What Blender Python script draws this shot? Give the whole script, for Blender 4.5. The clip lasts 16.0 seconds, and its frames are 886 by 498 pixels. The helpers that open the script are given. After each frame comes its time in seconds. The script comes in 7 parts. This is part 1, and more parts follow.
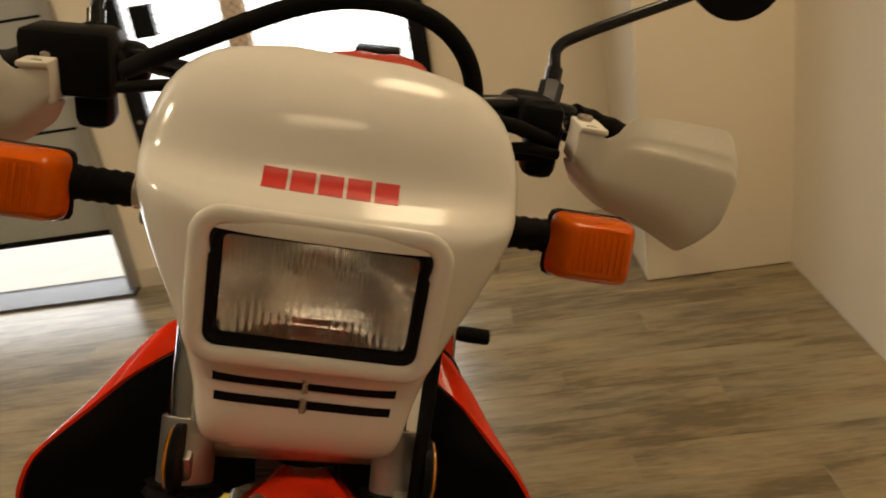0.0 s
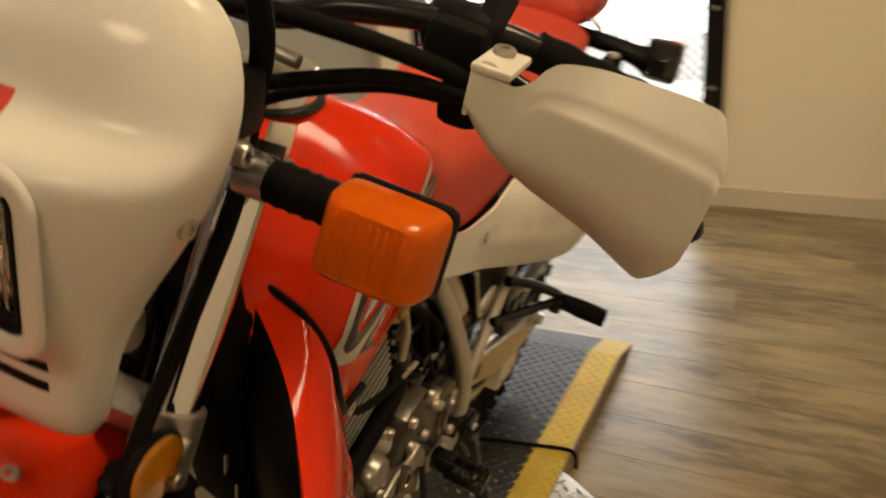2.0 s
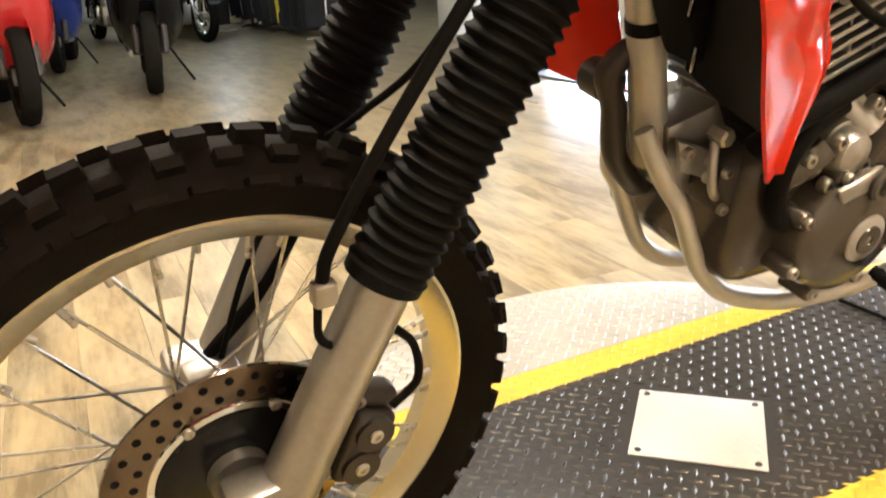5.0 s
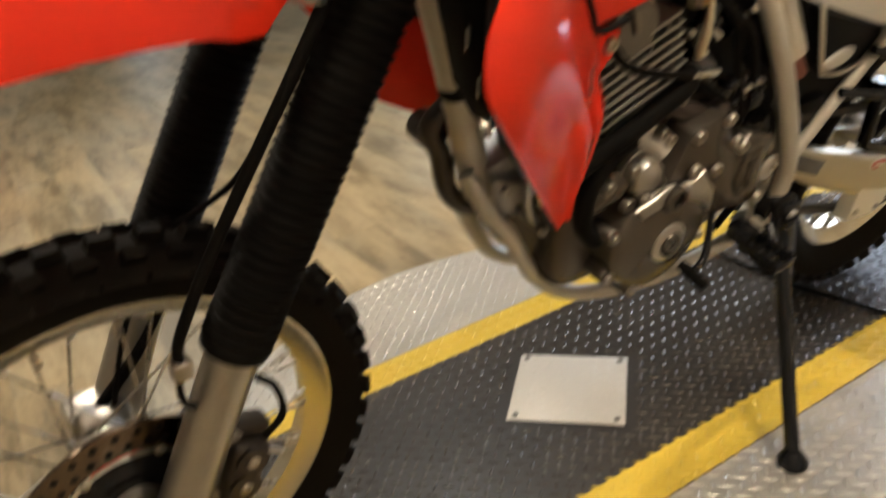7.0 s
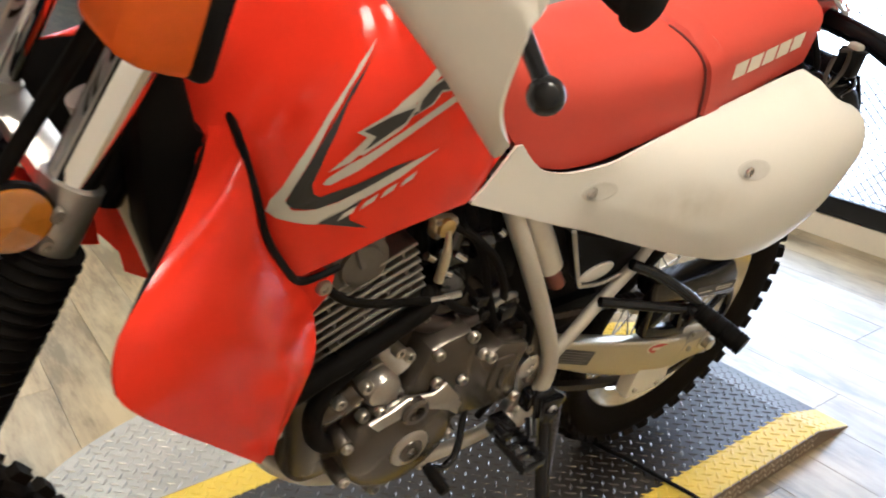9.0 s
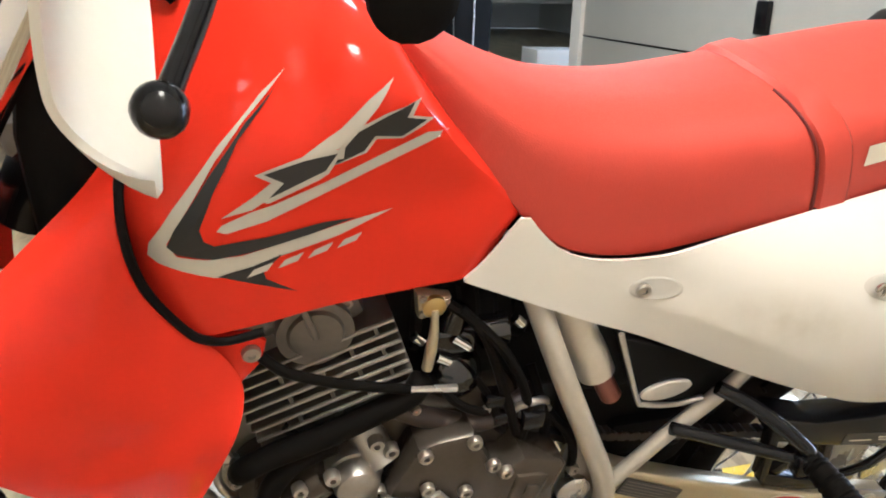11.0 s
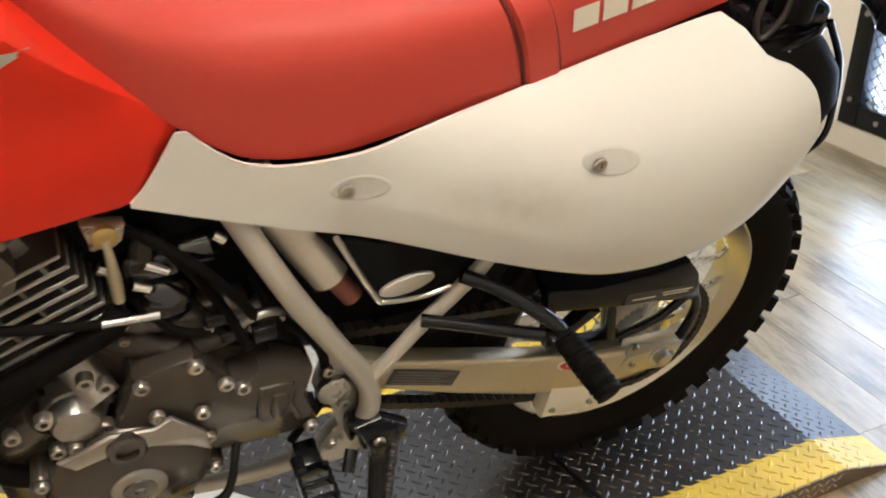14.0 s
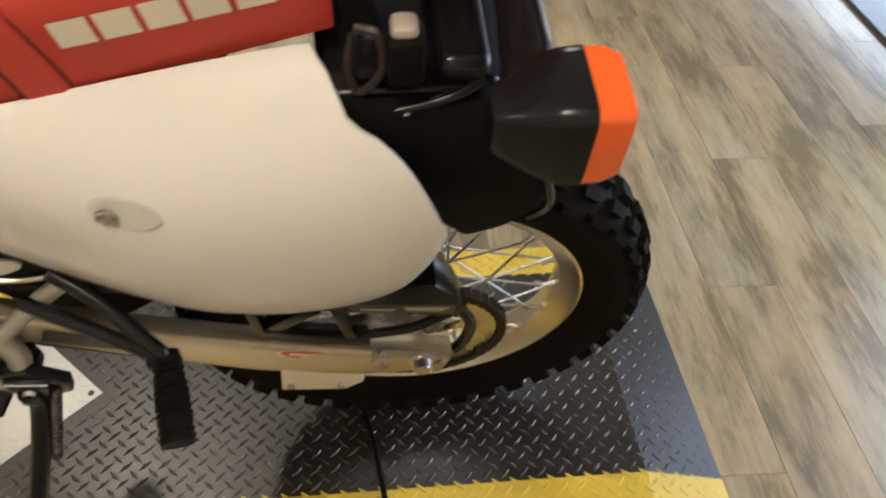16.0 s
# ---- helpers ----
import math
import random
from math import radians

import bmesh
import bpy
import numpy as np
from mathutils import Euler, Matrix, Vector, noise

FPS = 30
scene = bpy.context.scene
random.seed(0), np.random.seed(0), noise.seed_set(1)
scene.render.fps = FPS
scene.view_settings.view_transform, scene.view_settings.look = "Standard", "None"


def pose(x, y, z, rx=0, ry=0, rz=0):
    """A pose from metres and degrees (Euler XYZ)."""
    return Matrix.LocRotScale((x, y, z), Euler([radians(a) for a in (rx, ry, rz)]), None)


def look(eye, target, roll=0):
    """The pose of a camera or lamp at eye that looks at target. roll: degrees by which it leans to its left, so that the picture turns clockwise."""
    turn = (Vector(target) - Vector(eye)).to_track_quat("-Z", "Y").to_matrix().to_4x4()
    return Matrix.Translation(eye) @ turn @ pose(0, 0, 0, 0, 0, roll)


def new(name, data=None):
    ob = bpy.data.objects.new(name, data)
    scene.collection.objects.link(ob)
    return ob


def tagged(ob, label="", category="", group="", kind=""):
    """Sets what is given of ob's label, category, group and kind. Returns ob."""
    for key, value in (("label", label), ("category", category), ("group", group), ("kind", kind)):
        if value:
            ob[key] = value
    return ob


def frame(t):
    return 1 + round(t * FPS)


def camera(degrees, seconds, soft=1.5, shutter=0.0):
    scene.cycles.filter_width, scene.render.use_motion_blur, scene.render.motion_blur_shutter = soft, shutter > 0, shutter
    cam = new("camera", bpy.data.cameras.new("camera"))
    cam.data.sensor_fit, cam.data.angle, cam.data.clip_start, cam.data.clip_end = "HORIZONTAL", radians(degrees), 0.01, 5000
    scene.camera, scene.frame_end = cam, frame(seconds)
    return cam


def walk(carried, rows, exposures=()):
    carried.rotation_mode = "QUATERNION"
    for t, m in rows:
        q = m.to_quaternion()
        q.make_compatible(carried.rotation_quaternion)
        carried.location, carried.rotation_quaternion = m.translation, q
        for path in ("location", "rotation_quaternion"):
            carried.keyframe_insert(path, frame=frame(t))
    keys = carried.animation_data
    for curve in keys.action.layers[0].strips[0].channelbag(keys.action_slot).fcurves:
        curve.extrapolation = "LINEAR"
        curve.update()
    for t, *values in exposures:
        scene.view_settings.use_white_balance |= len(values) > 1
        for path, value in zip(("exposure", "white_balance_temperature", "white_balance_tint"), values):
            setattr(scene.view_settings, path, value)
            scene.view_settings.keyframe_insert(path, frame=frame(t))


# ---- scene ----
cam = camera(57.0, 16.0, 1.9, 0.5)
PATH = [
    (0, (0.376, -0.361, 1.365), (0.24, 1.483, 0.603), -9.2),
    (0.5, (0.496, -0.322, 1.354), (0.064, 1.481, 0.604), -11.3),
    (1, (0.56, -0.223, 1.338), (0.009, 1.539, 0.569), -9.9),
    (1.5, (0.612, -0.125, 1.313), (-0.054, 1.573, 0.492), -7.1),
    (2, (0.72, -0.041, 1.261), (-0.185, 1.532, 0.42), -6.0),
    (2.5, (0.85, 0.065, 1.212), (-0.597, 1.249, 0.501), 2.2),
    (3, (0.897, 0.084, 1.14), (-0.686, 1.201, 0.645), 4.1),
    (3.5, (0.844, -0.02, 0.994), (-0.763, 1.104, 0.605), 4.5),
    (4, (0.801, -0.096, 0.862), (-0.867, 0.925, 0.444), -0.9),
    (4.5, (0.785, -0.114, 0.799), (-0.931, 0.751, 0.247), -1.4),
    (4.7, (0.784, -0.122, 0.767), (-0.944, 0.689, 0.169), -2.3),
    (6.8, (0.894, -0.057, 0.889), (-0.708, 0.72, -0.022), -6.8),
    (7, (0.908, -0.039, 0.936), (-0.686, 0.809, 0.075), -7.1),
    (7.5, (0.948, 0.022, 1.044), (-0.616, 1.017, 0.294), -7.2),
    (8, (0.967, 0.069, 1.087), (-0.571, 1.112, 0.35), -2.6),
    (8.5, (0.969, 0.122, 1.1), (-0.563, 1.181, 0.37), -1.9),
    (9, (0.941, 0.197, 1.112), (-0.556, 1.266, 0.328), 1.2),
    (9.5, (0.928, 0.293, 1.075), (-0.547, 1.373, 0.264), 3.1),
    (9.7, (0.927, 0.35, 1.073), (-0.661, 1.302, 0.316), 4.2),
    (11.8, (0.959, 0.543, 1.06), (-0.872, 0.993, 0.393), 0.6),
    (12, (0.965, 0.553, 1.061), (-0.848, 1.017, 0.353), 0.8),
    (12.5, (0.979, 0.598, 1.04), (-0.771, 1.16, 0.251), 0.5),
    (13, (0.982, 0.644, 1.033), (-0.726, 1.273, 0.204), -0.1),
    (13.5, (0.977, 0.698, 1.052), (-0.689, 1.374, 0.175), -1.2),
    (14, (0.936, 0.774, 1.092), (-0.703, 1.395, 0.128), -2.3),
    (14.5, (0.869, 0.896, 1.133), (-0.613, 1.534, -0.048), 1.4),
    (15, (0.854, 1.073, 1.173), (-0.548, 1.618, -0.145), 0.4),
    (15.5, (0.856, 1.272, 1.193), (-0.583, 1.556, -0.167), 2.1),
    (16, (0.798, 1.411, 1.197), (-0.657, 1.544, -0.168), 1.8),
]
walk(cam, [(t, look(eye, target, roll)) for t, eye, target, roll in PATH], exposures=[(0.0, -0.77, 6700, 10), (0.5, -0.97, 6900, 10), (1.0, -0.87, 6900, 10), (1.5, -0.67, 6850, 10), (2.0, -0.33, 6700, 10), (2.5, -0.08, 6400, 10), (3.0, 0.37, 6300, 10), (3.5, 0.62, 6100, 10), (4.0, 1.1, 5900, 10), (4.5, 1.52, 5600, 10), (7.0, 0.3, 5500, 10), (7.5, 0.25, 5400, 10), (8.0, 0.4, 5200, 10), (9.0, 0.6, 5000, 10), (12.0, 1.05, 4700, 10), (13.5, 0.71, 4800, 10), (15.5, 0.06, 5200, 10), (16.0, 0.1, 5200, 10)])

# ---- world, sun, lamps ----
world = bpy.data.worlds.new("sky")
scene.world = world
world.use_nodes = True
wn = world.node_tree
sky = wn.nodes.new("ShaderNodeTexSky")
sky.sky_type = 'NISHITA'
sky.sun_disc = False
sky.sun_elevation = radians(73.5)
sky.sun_rotation = radians(348.2)
wn.links.new(sky.outputs[0], wn.nodes["Background"].inputs[0])
wn.nodes["Background"].inputs[1].default_value = 0.15
sun_data = bpy.data.lights.new("sun", 'SUN')
sun_data.energy, sun_data.angle, sun_data.color = 3.6, radians(0.6), (1.0, 0.95, 0.87)
sun = new("sun", sun_data)
sun.matrix_world = look((-0.5, 5.6, 8.3), (0.0, 3.2, 0.0))


def area(name, x, y, z, sx, sy, power, color, target):
    data = bpy.data.lights.new(name, 'AREA')
    data.shape, data.size, data.size_y, data.energy, data.color = 'RECTANGLE', sx, sy, power, color
    ob = new(name, data)
    ob.matrix_world = look((x, y, z), target)
    return ob


WARM, COOL = (1.0, 0.78, 0.50), (0.92, 1.0, 0.86)
area("window_light", -0.46, 3.15, 0.74, 1.2, 1.3, 23, (0.90, 0.95, 1.0), (-0.46, 0.0, 0.55))
area("gap_light", -2.9, 3.18, 0.09, 3.0, 0.24, 12, (0.9, 0.95, 1.0), (-2.9, 0.0, 0.0))
# None of these lamps is seen; the three soft near ones are added fill.
LAMPS = ((0.8, -1.3, 20, WARM), (1.2, 0.9, 40, WARM), (-1.6, 0.15, 64, WARM), (-0.9, -1.5, 7, WARM), (-2.2, 1.6, 26, (1.0, 0.90, 0.72)), (-5.0, 0.6, 11, COOL), (-9.0, 1.2, 9, COOL), (-9.5, 5.5, 12, COOL), (-15.0, 3.0, 22, COOL))
for lx, ly, power, colour in LAMPS:
    near = lx > -2.0
    area("ceiling_lamp", lx, ly, 2.80, (0.14 if lx < -1 else 0.6) if near else 1.2, (0.14 if lx < -1 else 0.5) if near else 0.55, power, colour, (lx, ly, 0.0))

# ---- materials ----


def mat(name, col, rough=0.5, metal=0.0, var=0.12, scale=8.0, fine=0.06, fscale=160.0, bump=0.0, bscale=300.0, coat=0.0, rvar=0.08, rnd=0.0):
    m = bpy.data.materials.new(name)
    m.use_nodes = True
    nt = m.node_tree
    b = nt.nodes["Principled BSDF"]
    tc = nt.nodes.new("ShaderNodeTexCoord")
    n1 = nt.nodes.new("ShaderNodeTexNoise")
    n1.inputs["Scale"].default_value, n1.inputs["Detail"].default_value = scale, 4
    n2 = nt.nodes.new("ShaderNodeTexNoise")
    n2.inputs["Scale"].default_value, n2.inputs["Detail"].default_value = fscale, 3
    nt.links.new(tc.outputs["Object"], n1.inputs["Vector"])
    nt.links.new(tc.outputs["Object"], n2.inputs["Vector"])
    add = nt.nodes.new("ShaderNodeMath")
    add.operation = 'MULTIPLY_ADD'
    add.inputs[1].default_value = var * 2
    nt.links.new(n1.outputs["Fac"], add.inputs[0])
    mul = nt.nodes.new("ShaderNodeMath")
    mul.operation = 'MULTIPLY_ADD'
    mul.inputs[1].default_value, mul.inputs[2].default_value = fine * 2, 1.0 - var - fine
    nt.links.new(n2.outputs["Fac"], mul.inputs[0])
    nt.links.new(mul.outputs[0], add.inputs[2])
    sc = nt.nodes.new("ShaderNodeVectorMath")
    sc.operation = 'SCALE'
    sc.inputs[0].default_value = col
    last = add.outputs[0]
    if rnd:
        oi = nt.nodes.new("ShaderNodeObjectInfo")
        r1 = nt.nodes.new("ShaderNodeMath")
        r1.operation = 'MULTIPLY_ADD'
        r1.inputs[1].default_value, r1.inputs[2].default_value = rnd * 2, 1 - rnd
        nt.links.new(oi.outputs["Random"], r1.inputs[0])
        r2 = nt.nodes.new("ShaderNodeMath")
        r2.operation = 'MULTIPLY'
        nt.links.new(r1.outputs[0], r2.inputs[0])
        nt.links.new(last, r2.inputs[1])
        last = r2.outputs[0]
    nt.links.new(last, sc.inputs["Scale"])
    nt.links.new(sc.outputs[0], b.inputs["Base Color"])
    rr = nt.nodes.new("ShaderNodeMath")
    rr.operation = 'MULTIPLY_ADD'
    rr.inputs[1].default_value, rr.inputs[2].default_value = rvar * 2, rough - rvar
    nt.links.new(n1.outputs["Fac"], rr.inputs[0])
    nt.links.new(rr.outputs[0], b.inputs["Roughness"])
    b.inputs["Metallic"].default_value = metal
    b.inputs["Coat Weight"].default_value = coat
    b.inputs["Coat Roughness"].default_value = 0.06
    if bump:
        n3 = nt.nodes.new("ShaderNodeTexNoise")
        n3.inputs["Scale"].default_value, n3.inputs["Detail"].default_value = bscale, 3
        nt.links.new(tc.outputs["Object"], n3.inputs["Vector"])
        bp = nt.nodes.new("ShaderNodeBump")
        bp.inputs["Strength"].default_value, bp.inputs["Distance"].default_value = bump, 0.002
        nt.links.new(n3.outputs["Fac"], bp.inputs["Height"])
        nt.links.new(bp.outputs[0], b.inputs["Normal"])
    return m


def matt(m, level, ior=0.0):
    """Cuts the gloss of a dull dark surface."""
    b = m.node_tree.nodes["Principled BSDF"]
    b.inputs["Specular IOR Level"].default_value = level
    if ior or level < 0.15:
        b.inputs["IOR"].default_value = ior or 1.22
    return m


def glass(name, col, rough=0.05, ior=1.49):
    m = bpy.data.materials.new(name)
    m.use_nodes = True
    b = m.node_tree.nodes["Principled BSDF"]
    b.inputs["Base Color"].default_value = (*col, 1)
    b.inputs["Roughness"].default_value, b.inputs["IOR"].default_value = rough, ior
    b.inputs["Transmission Weight"].default_value = 1.0
    return m


def glow(name, col, strength):
    m = bpy.data.materials.new(name)
    m.use_nodes = True
    b = m.node_tree.nodes["Principled BSDF"]
    b.inputs["Base Color"].default_value = (*col, 1)
    b.inputs["Emission Color"].default_value = (*col, 1)
    b.inputs["Emission Strength"].default_value = strength
    return m


RED = matt(mat("red_plastic", (0.62, 0.027, 0.006), 0.11, var=0.06, fine=0.02, rvar=0.02), 0.30, 1.36)
SEAT = mat("red_vinyl", (0.45, 0.042, 0.020), 0.52, var=0.06, fine=0.04, bump=0.25, bscale=700)
GLOSSWHITE = matt(mat("glossy_white_plastic", (0.60, 0.585, 0.545), 0.12, var=0.03, scale=3, fine=0.015, rvar=0.01), 0.20)
BONE = mat("bone_plastic", (0.58, 0.56, 0.49), 0.48, var=0.07, scale=6, fine=0.03, rvar=0.04)
BLACK = matt(mat("black_plastic", (0.007, 0.007, 0.007), 0.40, var=0.2, fine=0.1, bump=0.08, bscale=500), 0.14)
SATIN = matt(mat("black_paint", (0.008, 0.008, 0.009), 0.20, var=0.2, fine=0.05), 0.26)
RUBBER = matt(mat("black_rubber", (0.006, 0.0055, 0.005), 0.6, var=0.25, fine=0.15, bump=0.15, bscale=400), 0.14)
TYRE = matt(mat("tyre_rubber", (0.010, 0.0085, 0.007), 0.66, var=0.4, scale=14, fine=0.2, bump=0.25, bscale=300), 0.14)
STEEL = mat("steel", (0.55, 0.53, 0.50), 0.28, 1.0, var=0.15, fine=0.1)
CHROME = mat("chrome", (0.80, 0.80, 0.80), 0.08, 1.0, var=0.05, fine=0.02, rvar=0.03)
ALLOY = mat("cast_alloy", (0.38, 0.36, 0.33), 0.36, 0.9, var=0.2, scale=12, fine=0.12, bump=0.1, bscale=350)
FRAMEPAINT = mat("grey_frame_paint", (0.44, 0.41, 0.35), 0.36, 0.4, var=0.12, fine=0.06)
COVER = mat("bronze_engine_paint", (0.078, 0.066, 0.053), 0.24, 0.5, var=0.18, scale=14, fine=0.1, bump=0.06, bscale=300)
GOLD = mat("champagne_alloy", (0.52, 0.46, 0.32), 0.36, 0.7, var=0.12, fine=0.06)
RIMGOLD = mat("gold_rim", (0.62, 0.57, 0.44), 0.24, 0.8, var=0.15, fine=0.08)
DARKMETAL = mat("dark_exhaust", (0.05, 0.042, 0.036), 0.45, 0.7, var=0.35, scale=20, fine=0.15)
REDINK = mat("red_decal", (0.48, 0.02, 0.012), 0.35, var=0.04, fine=0.02)
GREYINK = mat("silver_decal", (0.50, 0.48, 0.42), 0.32, 0.2, var=0.08, fine=0.05)
BLACKINK = mat("black_decal", (0.016, 0.016, 0.017), 0.3, var=0.1, fine=0.05)
CREAM = mat("cream_decal", (0.70, 0.66, 0.55), 0.4, var=0.04, fine=0.03)
AMBER = matt(mat("amber_lens", (0.50, 0.080, 0.001), 0.14, var=0.22, scale=30, fine=0.08), 0.2)
AMBERDARK = mat("dark_amber_lens", (0.34, 0.125, 0.006), 0.2, var=0.2, scale=40, fine=0.1, coat=0.6)
WALL = mat("cream_wall_paint", (0.78, 0.70, 0.56), 0.6, var=0.035, scale=2.0, fine=0.02, bump=0.12, bscale=90)
CEIL = mat("white_ceiling", (0.72, 0.70, 0.66), 0.7, var=0.04, scale=2.0)
BASE = mat("pale_skirting", (0.60, 0.54, 0.43), 0.5, var=0.06)

# ---- mesh helpers ----


def part(name, bm, material, parent=None, label="", m=None, smooth=True):
    me = bpy.data.meshes.new(name)
    bmesh.ops.recalc_face_normals(bm, faces=bm.faces)
    bm.to_mesh(me)
    bm.free()
    me.materials.append(material)
    if smooth:
        me.shade_smooth()
        me.set_sharp_from_angle(angle=radians(38))
    ob = new(name, me)
    if parent:
        ob.parent = parent
    if m is not None:
        ob.matrix_basis = m
    if label:
        tagged(ob, label)
    return ob


def share(ob, name, m, parent=None):
    twin = new(name, ob.data)
    twin.parent = parent or ob.parent
    twin.matrix_basis = m
    return twin


def empty(name, m, label, category, group=""):
    ob = new(name)
    ob.empty_display_size = 0.1
    ob.matrix_basis = m
    return tagged(ob, label, category, group)


def spline(pts, n):
    p = np.array(pts, float)
    if len(p) == 2:
        return [p[0] + (p[1] - p[0]) * k / n for k in range(n + 1)]
    q = np.vstack([2 * p[0] - p[1], p, 2 * p[-1] - p[-2]])
    out = []
    for i in range(1, len(q) - 2):
        for k in range(n):
            t = k / n
            a, b, c, d = q[i - 1:i + 3]
            out.append(0.5 * (2 * b + (c - a) * t + (2 * a - 5 * b + 4 * c - d) * t * t + (3 * b - a - 3 * c + d) * t ** 3))
    return out + [p[-1]]


def rings(bm, loops, closed=True, caps=True):
    vs = [[bm.verts.new(v) for v in loop] for loop in loops]
    for a, b in zip(vs, vs[1:]):
        k = len(a)
        for i in range(k if closed else k - 1):
            bm.faces.new((a[i], a[(i + 1) % k], b[(i + 1) % k], b[i]))
    if caps and closed:
        bm.faces.new(vs[0][::-1])
        bm.faces.new(vs[-1])
    return bm


def tube(pts, r, n=6, sides=10, bm=None, wave=0.0, pitch=0.01):
    """A round tube along a smooth line; r may be a list of radii; wave and pitch give bellows."""
    bm = bm or bmesh.new()
    line = spline(pts, n)
    rad = np.interp(np.linspace(0, 1, len(line)), np.linspace(0, 1, len(r)), r) if isinstance(r, (list, tuple)) else [r] * len(line)
    side = None
    loops, run = [], 0.0
    for i, p in enumerate(line):
        d = Vector(line[min(i + 1, len(line) - 1)] - line[max(i - 1, 0)]).normalized()
        if side is None:
            side = d.orthogonal().normalized()
        side = (side - d * side.dot(d)).normalized()
        up = d.cross(side)
        if i:
            run += float(np.linalg.norm(line[i] - line[i - 1]))
        rr = rad[i] + wave * math.sin(run / pitch * math.tau)
        loops.append([Vector(p) + (side * math.cos(a) + up * math.sin(a)) * rr for a in (math.tau * k / sides for k in range(sides))])
    return rings(bm, loops)


def lathe(profile, seg=32, bm=None, axis='X', at=(0, 0, 0), full=True):
    """Turns (offset along the axis, radius) pairs round an axis."""
    bm = bm or bmesh.new()
    loops = []
    for h, r in profile:
        loop = []
        for k in range(seg):
            a = math.tau * k / seg
            c, s = r * math.cos(a), r * math.sin(a)
            v = {'X': (h, c, s), 'Y': (s, h, c), 'Z': (c, s, h)}[axis]
            loop.append(Vector(v) + Vector(at))
        loops.append(loop)
    return rings(bm, loops, caps=full)


def block(lo, hi, bevel=0.004, bm=None, m=None, seg=2):
    bm2 = bmesh.new()
    bmesh.ops.create_cube(bm2, size=1)
    for v in bm2.verts:
        v.co = [lo[k] + (v.co[k] + 0.5) * (hi[k] - lo[k]) for k in range(3)]
    if bevel:
        bmesh.ops.bevel(bm2, geom=bm2.edges[:], offset=bevel, segments=seg, affect='EDGES', profile=0.5)
    if m is not None:
        bmesh.ops.transform(bm2, matrix=m, verts=bm2.verts)
    return merge(bm, bm2)


def merge(bm, other):
    if bm is None:
        return other
    me = bpy.data.meshes.new("tmp")
    other.to_mesh(me)
    other.free()
    bm.from_mesh(me)
    bpy.data.meshes.remove(me)
    return bm


def plate(outline, x0, x1, bevel=0.003, bm=None, n=0):
    """A flat plate of the (y, z) outline between two x."""
    pts = [tuple(p) for p in (spline(list(outline) + [outline[0]], n)[:-1] if n else outline)]
    b = bmesh.new()
    vs = [b.verts.new((x0, p[0], p[1])) for p in pts]
    f = b.faces.new(vs)
    out = bmesh.ops.extrude_face_region(b, geom=[f])
    for v in out["geom"]:
        if isinstance(v, bmesh.types.BMVert):
            v.co.x = x1
    if bevel:
        sharp = [e for e in b.edges if len({round(v.co.x, 5) for v in e.verts}) == 1]
        bmesh.ops.bevel(b, geom=sharp, offset=bevel, segments=2, affect='EDGES', profile=0.5)
    b.normal_update()
    bmesh.ops.triangulate(b, faces=[f for f in b.faces if len(f.verts) > 4], ngon_method='EAR_CLIP')
    return merge(bm, b)


def curve(pts):
    """A smooth function through (a, b) pairs, a rising."""
    line = np.array(spline([(p[0], p[1]) for p in pts], 8))
    return lambda a: float(np.interp(a, line[:, 0], line[:, 1]))


def thicken(b, t, way=None):
    """Turns a sheet into a shell: a second skin at distance t (along way, or along the surface's own normals)."""
    bmesh.ops.recalc_face_normals(b, faces=b.faces)
    b.normal_update()
    faces, edges = b.faces[:], [e for e in b.edges if e.is_boundary]
    inner = {v: b.verts.new(v.co + (way if way else -v.normal) * t) for v in b.verts[:]}
    for f in faces:
        b.faces.new([inner[v] for v in reversed(f.verts)])
    for e in edges:
        v, w = e.verts
        b.faces.new((v, w, inner[w], inner[v]))
    return b


def patch(y0, y1, lo, hi, xf, nu=32, nv=12, thick=0.003, bm=None, ease=True):
    """A curved skin over the field between the lines lo(y) and hi(y), standing at x = xf(y, z)."""
    b = bmesh.new()
    grid = []
    for i in range(nu + 1):
        t = i / nu
        t = 0.5 - 0.5 * math.cos(math.pi * t) if ease else t
        y = y0 + (y1 - y0) * t
        a, c = lo(y), hi(y)
        col = []
        for j in range(nv + 1):
            z = a + (c - a) * j / nv
            col.append((xf(y, z), y, z))
        grid.append(col)
    vs = [[b.verts.new(v) for v in col] for col in grid]
    for i in range(nu):
        for j in range(nv):
            b.faces.new((vs[i][j], vs[i + 1][j], vs[i + 1][j + 1], vs[i][j + 1]))
    bmesh.ops.remove_doubles(b, verts=b.verts, dist=0.0004)
    if thick:
        thicken(b, thick, Vector((-1, 0, 0)))
    return merge(bm, b)


def mirror(bm, also=True):
    """Adds (or, with also off, swaps in) the image of bm in the x = 0 plane."""
    geom = bm.verts[:] + bm.edges[:] + bm.faces[:]
    if also:
        out = bmesh.ops.duplicate(bm, geom=geom)
        vs = [v for v in out["geom"] if isinstance(v, bmesh.types.BMVert)]
    else:
        vs = bm.verts
    bmesh.ops.scale(bm, vec=(-1, 1, 1), verts=vs)
    return bm


def oval(cx, cz, hw, hh, power=2.6, n=28):
    """Points of a rounded box in the plane of (x, z)."""
    out = []
    for k in range(n):
        a = math.tau * k / n
        c, s = math.cos(a), math.sin(a)
        out.append((cx + hw * math.copysign(abs(c) ** (2 / power), c), cz + hh * math.copysign(abs(s) ** (2 / power), s)))
    return out

